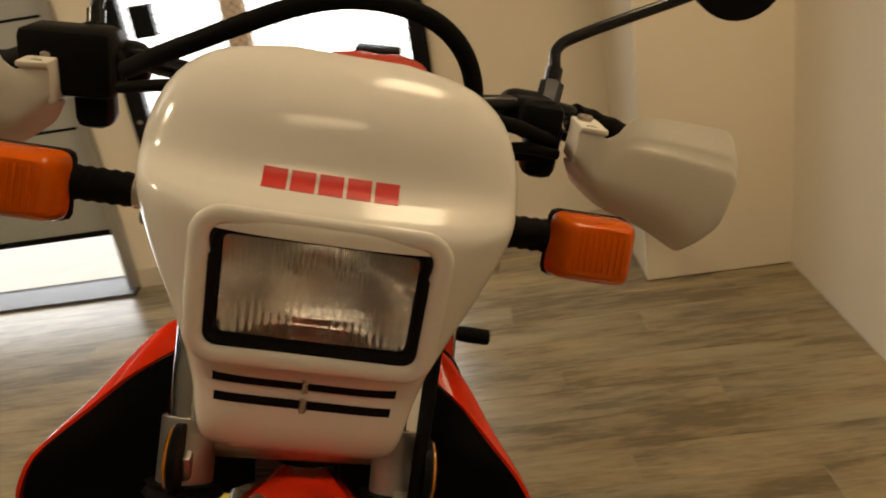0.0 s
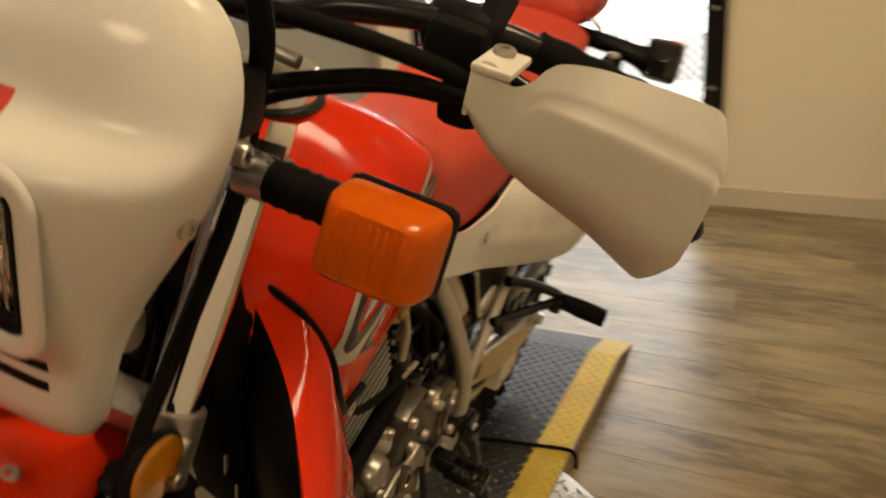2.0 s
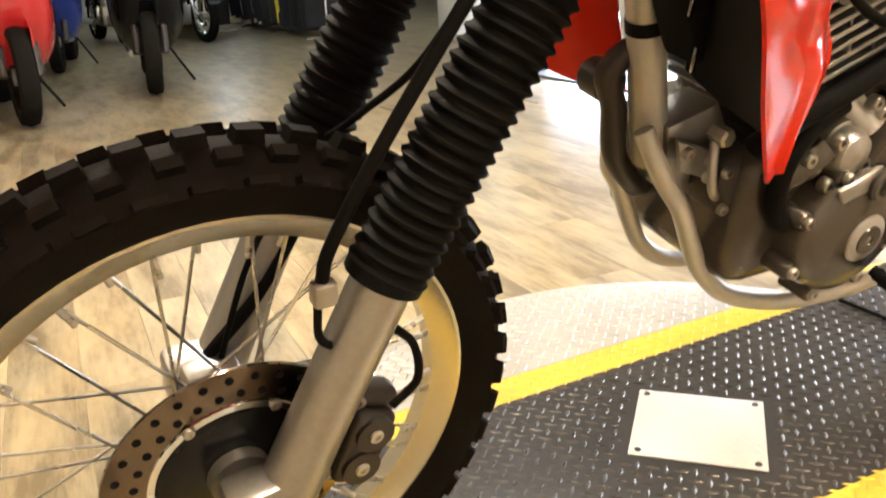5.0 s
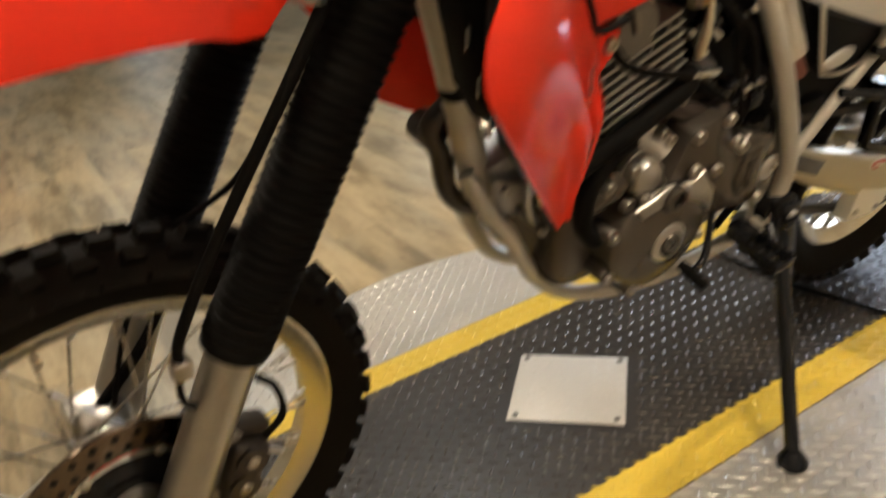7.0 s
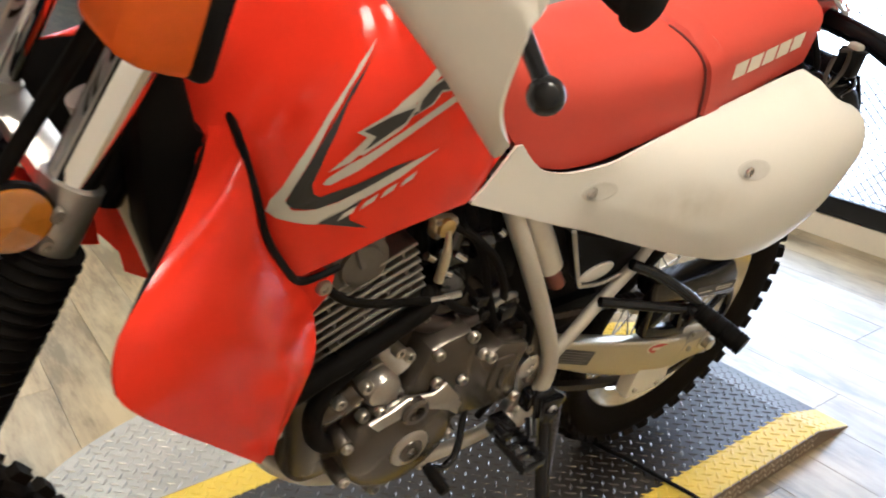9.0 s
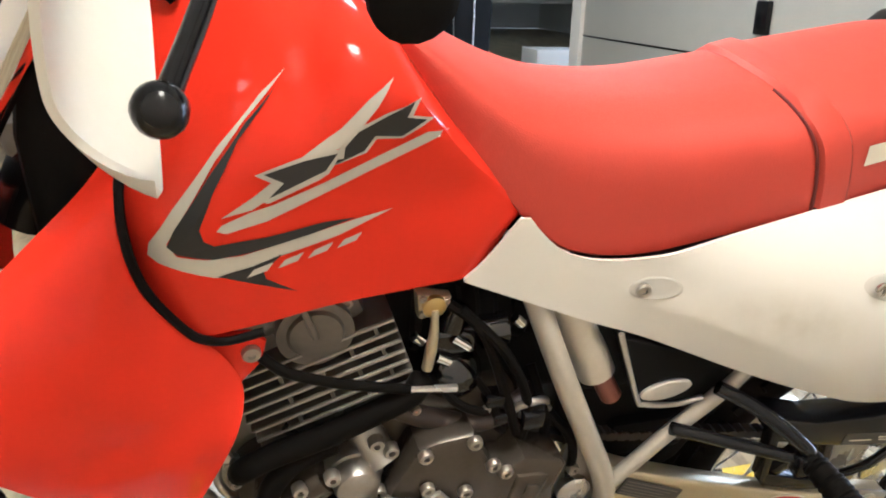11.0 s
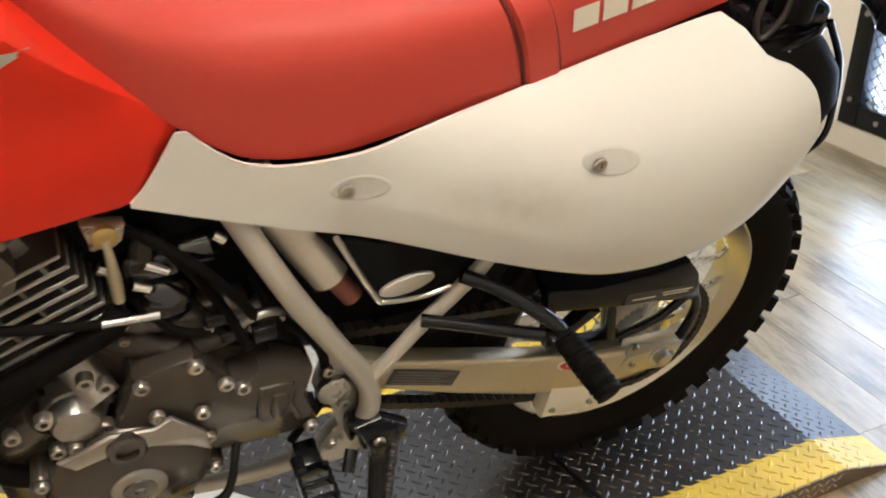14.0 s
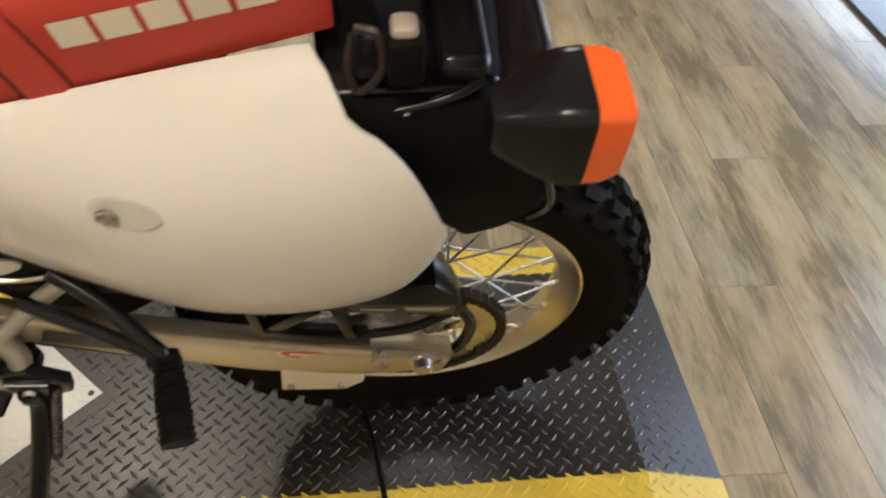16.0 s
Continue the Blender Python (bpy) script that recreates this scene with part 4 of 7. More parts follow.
bm = bmesh.new()
loops = []
for i in range(45):
    y = 0.395 + 0.395 * i / 44
    lo, hi = t_lo(y), t_hi(y)
    half = [(tank_x(y, lo + (hi - lo) * v), lo + (hi - lo) * v) for v in [0.0, 0.02, 0.06, 0.12, 0.2, 0.3, 0.4, 0.5, 0.6, 0.68, 0.76, 0.83, 0.89, 0.94, 0.975, 0.993]]
    half[0] = (half[0][0] - 0.012, half[0][1])
    loops.append([(x, y, z) for x, z in half] + [(-x, y, z) for x, z in half[::-1]])
rings(bm, loops)
tank = part("fuel_tank", bm, RED, bike, "glossy red plastic fuel tank with graphics")
cap = part("tank_cap", lathe([(0, 0.047), (0.004, 0.0475), (0.026, 0.0465), (0.030, 0.043), (0.031, 0.020), (0.031, 0.001)], 40, axis='Z', at=(0, 0.558, 1.106)), CHROME, tank, "round chrome tank cap")
part("cap_ring", lathe([(0, 0.054), (0.004, 0.053), (0.006, 0.048)], 40, axis='Z', at=(0, 0.558, 1.104)), SATIN, cap)


def on_tank(name, outline, material, off=0.0012, sx=1, n=0):
    """A thin decal that follows the tank's side; the outline is given as (y, z)."""
    pts = [tuple(p) for p in (spline(list(outline) + [outline[0]], n)[:-1] if n else outline)]
    b = bmesh.new()
    f = b.faces.new([b.verts.new((0, p[0], p[1])) for p in pts])
    f.normal_update()
    bmesh.ops.triangulate(b, faces=[f], ngon_method='EAR_CLIP')
    for _ in range(3):
        long = [e for e in b.edges if e.calc_length() > 0.018]
        if long:
            bmesh.ops.subdivide_edges(b, edges=long, cuts=1)
            bmesh.ops.triangulate(b, faces=b.faces[:])
    for v in b.verts:
        v.co.x = tank_x(v.co.y, v.co.z) + off
    for f in b.faces:
        f.normal_update()
    bmesh.ops.recalc_face_normals(b, faces=b.faces)
    if sx < 0:
        mirror(b, False)
    return part(name, b, material, tank)


for sx in (1, -1):
    on_tank("swoosh", [(0.558, 1.057), (0.538, 1.04), (0.505, 1.003), (0.469, 0.954), (0.45, 0.924), (0.448, 0.912), (0.456, 0.905), (0.496, 0.888), (0.503, 0.886), (0.522, 0.891), (0.553, 0.901), (0.602, 0.913), (0.65, 0.932), (0.617, 0.927), (0.558, 0.915), (0.521, 0.906), (0.494, 0.906), (0.47, 0.912), (0.463, 0.924), (0.472, 0.941), (0.502, 0.992), (0.524, 1.021)], GREYINK, 0.0008, sx)
    on_tank("swoosh_core", [(0.551, 1.047), (0.526, 1.021), (0.499, 0.984), (0.469, 0.937), (0.463, 0.922), (0.47, 0.914), (0.498, 0.906), (0.525, 0.908), (0.577, 0.919), (0.617, 0.929), (0.587, 0.929), (0.54, 0.922), (0.499, 0.919), (0.491, 0.925), (0.488, 0.936), (0.5, 0.969), (0.52, 1.009)], BLACKINK, 0.0014, sx)
    on_tank("swoosh_tail", [(0.5, 0.888), (0.529, 0.894), (0.553, 0.903), (0.538, 0.886), (0.54, 0.879), (0.567, 0.86)], BLACKINK, 0.0016, sx)
    on_tank("streak", [(0.501, 0.932), (0.505, 0.937), (0.528, 0.947), (0.546, 0.952), (0.588, 0.969), (0.635, 0.99), (0.673, 1.006), (0.695, 1.004), (0.684, 1.0), (0.635, 0.979), (0.588, 0.958), (0.541, 0.937), (0.509, 0.929)], GREYINK, 0.0008, sx)
    on_tank("spike", [(0.505, 0.944), (0.53, 0.961), (0.571, 0.995), (0.598, 1.016), (0.62, 1.04), (0.639, 1.055), (0.627, 1.033), (0.613, 1.014), (0.597, 0.999), (0.575, 0.986), (0.542, 0.958), (0.529, 0.949)], GREYINK, 0.001, sx)
    on_tank("mark_edge", [(0.531, 0.981), (0.568, 0.993), (0.602, 0.999), (0.59, 0.977), (0.583, 0.972), (0.542, 0.954), (0.532, 0.958), (0.547, 0.971)], GREYINK, 0.0014, sx)
    on_tank("mark_bar", [(0.538, 0.981), (0.57, 0.99), (0.596, 0.995), (0.587, 0.98), (0.542, 0.959), (0.554, 0.972)], BLACKINK, 0.002, sx)
    on_tank("mark_edge", [(0.588, 0.982), (0.597, 0.999), (0.61, 1.015), (0.634, 1.027), (0.664, 1.036), (0.657, 1.023), (0.678, 1.018), (0.65, 1.003), (0.628, 1.005), (0.62, 0.993)], GREYINK, 0.0014, sx)
    on_tank("mark_bar", [(0.594, 0.985), (0.6, 0.998), (0.612, 1.013), (0.635, 1.025), (0.658, 1.035), (0.652, 1.022), (0.67, 1.018), (0.649, 1.005), (0.626, 1.008), (0.618, 0.995)], BLACKINK, 0.002, sx)
    on_tank("mark_bar", [(0.594, 0.99), (0.602, 1.004), (0.601, 0.99)], GREYINK, 0.0025, sx)
    for k in range(4):
        y0, z0 = 0.524 + 0.0256 * k, 0.883 + 0.0057 * k
        on_tank("mark_bar", [(y0, z0), (y0 + 0.006, z0 + 0.008), (y0 + 0.022, z0 + 0.013), (y0 + 0.017, z0 + 0.005)], GREYINK, 0.0018, sx)

# -- shrouds --
FRONT_EDGE = [(0.063, 0.431, 0.977), (0.108, 0.407, 0.957), (0.159, 0.368, 0.936), (0.195, 0.331, 0.912), (0.228, 0.293, 0.890), (0.241, 0.281, 0.860), (0.245, 0.286, 0.832), (0.234, 0.322, 0.778), (0.210, 0.374, 0.704), (0.184, 0.440, 0.613)]
REAR_EDGE = [(0.062, 0.444, 0.979), (0.129, 0.432, 0.970), (0.156, 0.432, 0.939), (0.161, 0.443, 0.890), (0.155, 0.471, 0.840), (0.140, 0.502, 0.795), (0.134, 0.519, 0.752), (0.154, 0.513, 0.719), (0.165, 0.495, 0.684), (0.178, 0.460, 0.628)]


def along(edge, n):
    """n + 1 points at even steps of arc along a smooth line."""
    p = np.array(spline(edge, 10))
    run = np.r_[0, np.cumsum(np.linalg.norm(np.diff(p, axis=0), axis=1))]
    at = np.linspace(0, run[-1], n + 1)
    return [Vector([np.interp(a, run, p[:, k]) for k in range(3)]) for a in at]


def shroud_skin(rows=48, cols=18):
    """The flared scoop between its free front edge and the edge beside the tank, bowed, with a soft fold."""
    bm = bmesh.new()
    loops = []
    for i, (a, b) in enumerate(zip(along(FRONT_EDGE, rows), along(REAR_EDGE, rows))):
        t = i / rows
        swell = 0.016 * math.sin(math.pi * min(1.0, t * 1.1)) ** 1.3
        row = []
        for j in range(cols + 1):
            u = j / cols
            p = a.lerp(b, u)
            fold = max(0.0, 1 - abs(u - 0.66) / 0.22) * max(0.0, min(1.0, (t - 0.45) / 0.2))
            row.append(p + Vector((swell * math.sin(math.pi * u) ** 0.8 + 0.007 * fold, 0.0, 0.0)))
        loops.append(row)
    rings(bm, loops, closed=False)
    return thicken(bm, 0.004)


for sx in (1, -1):
    bm = shroud_skin()
    if sx < 0:
        mirror(bm, False)
    out = ID if sx > 0 else Matrix.Translation((-0.028, -0.008, 0.012))
    part("tank_shroud", bm, RED, bike, "glossy red plastic tank shroud", out)
    bm = plate([(0.482, 0.812), (0.49, 0.745), (0.512, 0.748), (0.536, 0.776), (0.541, 0.80), (0.528, 0.812)], 0.126, 0.133, 0.002)
    if sx < 0:
        mirror(bm, False)
    part("shroud_tab", bm, RED, bike)
    bolt(0.133 * sx, 0.527, 0.790, 0.009, 0.006 * sx)
    line = [(0.085, 0.440, 0.979), (0.131, 0.432, 0.968), (0.158, 0.433, 0.936), (0.163, 0.444, 0.890), (0.156, 0.472, 0.840), (0.146, 0.489, 0.819), (0.142, 0.508, 0.813), (0.143, 0.538, 0.820)]
    part("seam_trim", tube([(p[0] * sx, p[1], p[2]) for p in line], 0.0042, 6, 8), BLACK, bike, "black rubber edge trim")
    bm = bmesh.new()
    loops = []
    for a in along(FRONT_EDGE, 30)[(1 if sx > 0 else 0):27 if sx > 0 else 22]:
        inner = Vector((0.050, 0.445, min(0.965, max(0.665, a.z))))
        loops.append([a.lerp(inner, k / 8) + Vector((-0.006 - 0.012 * math.sin(math.pi * k / 8), 0.003, 0)) for k in range(9)])
    rings(bm, loops, closed=False)
    thicken(bm, 0.003)
    if sx < 0:
        mirror(bm, False)
    part("shroud_lining", bm, RUBBER, bike, "matt black inner panel", out)
# Extra piece on the right shroud only, shaped to fit the camera's view.
bm = bmesh.new()
loops = []
for i in range(13):
    t = i / 12
    a = Vector((-0.228, 0.402, 0.800)).lerp(Vector((-0.206, 0.430, 0.604)), t)
    b = Vector((-0.135, 0.482, 0.745)).lerp(Vector((-0.140, 0.545, 0.572)), t)
    loops.append([a.lerp(b, k / 10) + Vector((-0.010 * math.sin(math.pi * k / 10), 0, -0.010 * math.sin(math.pi * k / 10) * t)) for k in range(11)])
rings(bm, loops, closed=False)
part("shroud_lobe", thicken(bm, 0.004), RED, bike, "red plastic piece added below the right shroud to fit the view")

# Black plate that fills the dark space between fork and shroud.
part("oil_cooler", plate([(0.356, 0.985), (0.366, 1.055), (0.392, 1.055), (0.412, 0.97), (0.45, 0.94), (0.45, 0.695), (0.418, 0.695), (0.392, 0.74), (0.362, 0.86)], 0.032, 0.088, 0.012), RUBBER, bike, "matt black plate beside the down tube")
for k in range(3):
    part("cooler_clip", block((0.087, 0.372 + 0.018 * k, 0.80 - 0.055 * k), (0.091, 0.376 + 0.018 * k, 0.825 - 0.055 * k), 0.001), STEEL, bike)

# -- seat --
st_hw = curve([(0.60, 0.05), (0.68, 0.088), (0.735, 0.104), (0.775, 0.108), (0.86, 0.109), (0.95, 0.114), (1.05, 0.121), (1.14, 0.125), (1.25, 0.122), (1.36, 0.117)])
st_lo = curve([(0.60, 1.08), (0.65, 1.058), (0.681, 1.026), (0.71, 0.989), (0.747, 0.946), (0.787, 0.897), (0.829, 0.860), (0.86, 0.847), (0.90, 0.841), (0.949, 0.844), (1.03, 0.863), (1.13, 0.886), (1.165, 0.895), (1.345, 0.940), (1.36, 0.944)])
st_hi = curve([(0.60, 1.105), (0.66, 1.078), (0.74, 1.032), (0.80, 1.008), (0.86, 0.996), (0.95, 0.994), (1.08, 1.008), (1.115, 1.016), (1.20, 1.030), (1.30, 1.046), (1.36, 1.048)])


def seat_x(y, v):
    return st_hw(y) * (1.0 - 0.04 * (1 - v) if v < 0.55 else (1 - ((v - 0.55) / 0.45) ** 3.0) ** 0.42 * 0.98 + 0.0)


bm = bmesh.new()
loops = []
for i in range(62):
    y = 0.60 + 0.76 * i / 61
    lo, hi = st_lo(y), st_hi(y)
    half = [(seat_x(y, v), lo + (hi - lo) * v) for v in (0.0, 0.03, 0.1, 0.25, 0.4, 0.55, 0.66, 0.75, 0.83, 0.89, 0.94, 0.975, 0.993)]
    half[0] = (half[0][0] - 0.006, half[0][1])
    loops.append([(x, y, z) for x, z in half] + [(-x, y, z) for x, z in half[::-1]])
rings(bm, loops)
seat = part("seat", bm, SEAT, bike, "long red vinyl seat with a cross strap")
# strap over the seat
# Dark red for lines that carry the shade along the strap's seams.
EDGE_SHADE = mat("strap_edge_shade", (0.10, 0.008, 0.007), 0.55, var=0.1)
bm = bmesh.new()
loops = []
for dy in (0.0, 0.004, 0.034, 0.038):
    lift = 0.006 if 0.002 < dy < 0.036 else 0.0005
    ring = []
    for v in [0.0, 0.1, 0.25, 0.4, 0.55, 0.66, 0.75, 0.83, 0.89, 0.94, 0.975, 0.993]:
        y = 1.120 - 0.045 * v ** 1.5 + dy
        lo, hi = st_lo(y), st_hi(y)
        ring.append((seat_x(y, v) + lift, y, lo + (hi - lo) * v + lift * (v > 0.9)))
    loops.append(ring + [(-x, y, z) for x, y, z in ring[::-1]])
rings(bm, loops, closed=False)
part("seat_strap", bm, SEAT, seat, "red vinyl strap, its edge shade drawn as dark lines")
bm = bmesh.new()
ring = []
for v in [0.0, 0.1, 0.25, 0.4, 0.55, 0.66, 0.75, 0.83, 0.89, 0.94, 0.975]:
    y = 1.120 - 0.045 * v ** 1.5 - 0.002
    lo, hi = st_lo(y), st_hi(y)
    ring.append((seat_x(y, v) + 0.001, y, lo + (hi - lo) * v))
part("strap_piping", tube(ring, 0.0020, 4, 6), EDGE_SHADE, seat)
part("strap_piping", tube([(x, y + 0.040, z + 0.007 * (z < 1.0)) for x, y, z in ring], 0.0018, 4, 6), EDGE_SHADE, seat)
part("strap_end", block((0.112, 1.118, 0.884), (0.126, 1.160, 0.897), 0.003, m=None), BLACK, seat)
for sx in (1, -1):
    for k in range(5):
        y0 = 1.163 + 0.0328 * k
        z0 = 0.944 + 0.0068 * k
        g = [[(y0 + 0.028 * a - 0.004 * b, z0 + 0.0058 * a + 0.024 * b) for a in np.linspace(0, 1, 4)] for b in np.linspace(0, 1, 4)]
        b = bmesh.new()
        vv = [[b.verts.new(((seat_x(y, (z - st_lo(y)) / (st_hi(y) - st_lo(y))) + 0.0012) * sx, y, z)) for y, z in row] for row in g]
        for i in range(3):
            for j in range(3):
                b.faces.new((vv[i][j], vv[i][j + 1], vv[i + 1][j + 1], vv[i + 1][j]))
        part("mark_bar", b, CREAM, seat)
# tool bag behind the seat
BAG = Matrix.Translation((0, 0.006, -0.014)) @ Matrix.Diagonal((0.9, 1, 1, 1))
bm = bmesh.new()
loops = []
for y, hw, z0, z1 in ((1.345, 0.06, 1.05, 1.07), (1.35, 0.10, 1.045, 1.09), (1.375, 0.118, 1.038, 1.115), (1.43, 0.122, 1.036, 1.128), (1.49, 0.118, 1.036, 1.12), (1.515, 0.10, 1.045, 1.10), (1.52, 0.06, 1.06, 1.08)):
    loops.append([(p[0], y, p[1]) for p in oval(0, (z0 + z1) / 2, hw, (z1 - z0) / 2, 3.5, 36)])
rings(bm, loops)
bmesh.ops.transform(bm, matrix=BAG, verts=bm.verts)
bag = part("tool_bag", bm, SEAT, bike, "red soft tool bag strapped on the tail")
bm = bmesh.new()
loops = []
for y, hw, z in ((1.352, 0.113, 1.096), (1.358, 0.122, 1.112), (1.38, 0.127, 1.126), (1.43, 0.130, 1.137), (1.49, 0.126, 1.131), (1.515, 0.118, 1.112)):
    loops.append([(hw * s, y, z - 0.022 * abs(s) ** 6 + 0.002 * math.sin(s * 9 + y * 70)) for s in np.linspace(-1, 1, 21)])
rings(bm, loops, closed=False)
thicken(bm, 0.004)
bmesh.ops.transform(bm, matrix=BAG, verts=bm.verts)
part("bag_flap", bm, SEAT, bag, "creased red flap")

# -- side panels --


def smudged(m, at, size, col):
    """Adds one faint oily smudge with a ragged edge to a material; the place is in the object's own space."""
    nt = m.node_tree
    b = nt.nodes["Principled BSDF"]
    base = b.inputs["Base Color"].links[0].from_socket
    tc, mp, gr = nt.nodes.new("ShaderNodeTexCoord"), nt.nodes.new("ShaderNodeMapping"), nt.nodes.new("ShaderNodeTexGradient")
    gr.gradient_type = 'SPHERICAL'
    mp.inputs["Scale"].default_value = [1.0 / v for v in size]
    mp.inputs["Location"].default_value = [-a / v for a, v in zip(at, size)]
    n = nt.nodes.new("ShaderNodeTexNoise")
    n.inputs["Scale"].default_value, n.inputs["Detail"].default_value = 38.0, 6.0
    mul = nt.nodes.new("ShaderNodeMath")
    mul.operation = 'MULTIPLY'
    mix = nt.nodes.new("ShaderNodeMix")
    mix.data_type = 'RGBA'
    mix.inputs[7].default_value = (*col, 1)
    nt.links.new(tc.outputs["Object"], mp.inputs[0])
    nt.links.new(mp.outputs[0], gr.inputs[0])
    nt.links.new(tc.outputs["Object"], n.inputs["Vector"])
    nt.links.new(gr.outputs["Fac"], mul.inputs[0])
    nt.links.new(n.outputs["Fac"], mul.inputs[1])
    nt.links.new(mul.outputs[0], mix.inputs[0])
    nt.links.new(base, mix.inputs[6])
    nt.links.new(mix.outputs[2], b.inputs["Base Color"])
    return m


PANEL = smudged(matt(mat("panel_plastic", (0.64, 0.625, 0.58), 0.20, var=0.03, scale=3, fine=0.015, rvar=0.02), 0.28), (0.17, 1.09, 0.785), (0.2, 0.11, 0.045), (0.42, 0.385, 0.31))
# Recesses are not cut; a greyer oval carries their shade in its colour.
RECESS = mat("recess_shade_white", (0.50, 0.485, 0.445), 0.4, var=0.10, scale=30)
p_lo = curve([(0.736, 0.829), (0.81, 0.800), (0.929, 0.752), (1.068, 0.704), (1.177, 0.676), (1.234, 0.667), (1.30, 0.668), (1.36, 0.681), (1.405, 0.706), (1.432, 0.748), (1.445, 0.795)])
NOSE = [(0.736, 0.833), (0.750, 0.848), (0.768, 0.875), (0.787, 0.904), (0.800, 0.892), (0.829, 0.865), (0.860, 0.852), (0.90, 0.848), (0.949, 0.853), (1.03, 0.874), (1.13, 0.898), (1.25, 0.926)]
p_hi = curve(NOSE + [(1.340, 0.943), (1.352, 0.938), (1.362, 0.922), (1.372, 0.915), (1.391, 0.910), (1.412, 0.892), (1.428, 0.860), (1.440, 0.825), (1.445, 0.80)])


p_fold = curve(NOSE + [(1.340, 0.943), (1.46, 0.968)])
p_out = curve([(0.73, 0.108), (0.81, 0.116), (0.93, 0.124), (1.0, 0.142), (1.07, 0.168), (1.18, 0.208), (1.26, 0.221), (1.35, 0.226), (1.46, 0.226)])


def panel_x(y, z):
    """The panel's skin: narrow at the knees, flared over the silencer, tucked in under the seat."""
    t = min(1.0, max(0.0, (y - 0.88) / 0.30))
    base = p_out(y)
    lo = p_lo(y)
    hi = max(p_fold(y), lo + 0.001)
    v = min(1.0, max(0.0, (z - lo) / (hi - lo)))
    x = base + (min(base, 0.128) - base) * v ** 5.0 * min(1.0, max(0.0, (1.50 - y) / 0.16))
    x -= 0.02 * (1 - v) ** 6 * t
    crease = max(0.0, 1 - abs(z - (0.80 - 0.30 * (y - 0.93))) / 0.03)
    return x + 0.003 * crease * t * (1 - t) * 4


for sx in (1, -1):
    bm = patch(0.736, 1.445, p_lo, p_hi, panel_x, 60, 22, 0.004)
    if sx < 0:
        mirror(bm, False)
    pan = part("side_panel", bm, PANEL, bike, "white plastic side panel")
    for y, z in ((0.939, 0.813), (1.180, 0.837)):
        x = panel_x(y, z)
        bm = bmesh.new()
        loops = []
        for r, d in ((1.0, 0.0003), (0.94, 0.0011), (0.86, 0.0012), (0.76, 0.0008), (0.5, 0.0008)):
            loops.append([((panel_x(y + 0.030 * c * r + 0.006, z + 0.0145 * s * r) + d) * sx, y + 0.030 * c * r + 0.006, z + 0.0145 * s * r) for c, s in ((math.cos(math.tau * k / 28), math.sin(math.tau * k / 28)) for k in range(28))])
        rings(bm, loops)
        part("bolt_recess", bm, RECESS, pan)
        bolt((x + 0.0012) * sx, y - 0.009, z, 0.0085, 0.0045 * sx, parent=pan, material=STEEL)

# -- frame --
for sx in (1, -1):
    part("frame_tube", tube([(0.070 * sx, 0.80, 0.86), (0.092 * sx, 0.820, 0.802), (0.122 * sx, 0.866, 0.694), (0.130 * sx, 0.910, 0.605), (0.130 * sx, 0.947, 0.529), (0.130 * sx, 0.957, 0.477), (0.130 * sx, 0.948, 0.436), (0.127 * sx, 0.929, 0.394), (0.118 * sx, 0.900, 0.374)], 0.0138, 10, 16), FRAMEPAINT, bike, "grey painted frame tube")
    part("subframe_strut", tube([(0.130 * sx, 0.950, 0.511), (0.132 * sx, 0.985, 0.553), (0.132 * sx, 1.021, 0.594), (0.132 * sx, 1.069, 0.641), (0.130 * sx, 1.097, 0.670), (0.12 * sx, 1.17, 0.76)], 0.0098, 4, 14), FRAMEPAINT, bike, "grey painted strut")
    drop = 0.0 if sx > 0 else -0.022
    part("cradle_tube", tube([(0.022 * sx, 0.430, 0.600), (0.045 * sx, 0.452, 0.548 + drop), (0.052 * sx, 0.482, 0.508 + drop), (0.054 * sx, 0.510, 0.456 + drop), (0.054 * sx, 0.542, 0.408 + drop), (0.056 * sx, 0.600, 0.358 + drop * 0.5), (0.066 * sx, 0.70, 0.326), (0.090 * sx, 0.81, 0.338), (0.112 * sx, 0.895, 0.376)], 0.0118, 8, 14), FRAMEPAINT, bike, "grey painted cradle tube")
part("down_tube", tube([(0.0, 0.345, 0.97), (0.0, 0.40, 0.80), (0.0, 0.455, 0.60), (0.0, 0.47, 0.55)], 0.021, 8, 16), FRAMEPAINT, bike, "grey painted down tube with a black tie")
part("oil_line", tube([(0.036, 0.36, 0.955), (0.034, 0.395, 0.83), (0.026, 0.425, 0.73), (0.016, 0.44, 0.70)], 0.0075, 8, 10), RUBBER, bike, "black rubber oil line")
part("cable_tie", tube([(0.0, 0.424, 0.718), (0.0, 0.428, 0.704)], 0.0232, 1, 16), BLACK, bike)
part("top_tube", tube([(0.0, 0.42, 1.03), (0.0, 0.62, 1.0), (0.0, 0.85, 0.90)], 0.025, 4, 12), SATIN, bike)
bm = plate([(0.914, 0.621), (0.900, 0.546), (0.896, 0.519), (0.898, 0.497), (0.912, 0.462), (0.918, 0.428), (0.903, 0.410), (0.892, 0.389), (0.910, 0.369), (0.944, 0.393), (0.956, 0.471), (0.946, 0.525), (0.930, 0.580)], 0.100, 0.119, 0.004)
part("pivot_plate", bm, ALLOY, bike)
part("pivot_bolt", lathe([(0.118, 0.022), (0.128, 0.022), (0.131, 0.018), (0.131, 0.008), (0.127, 0.007), (0.127, 0.0005)], 20, at=(0, 0.9125, 0.509)), STEEL, bike, "bright swing-arm pivot nut")
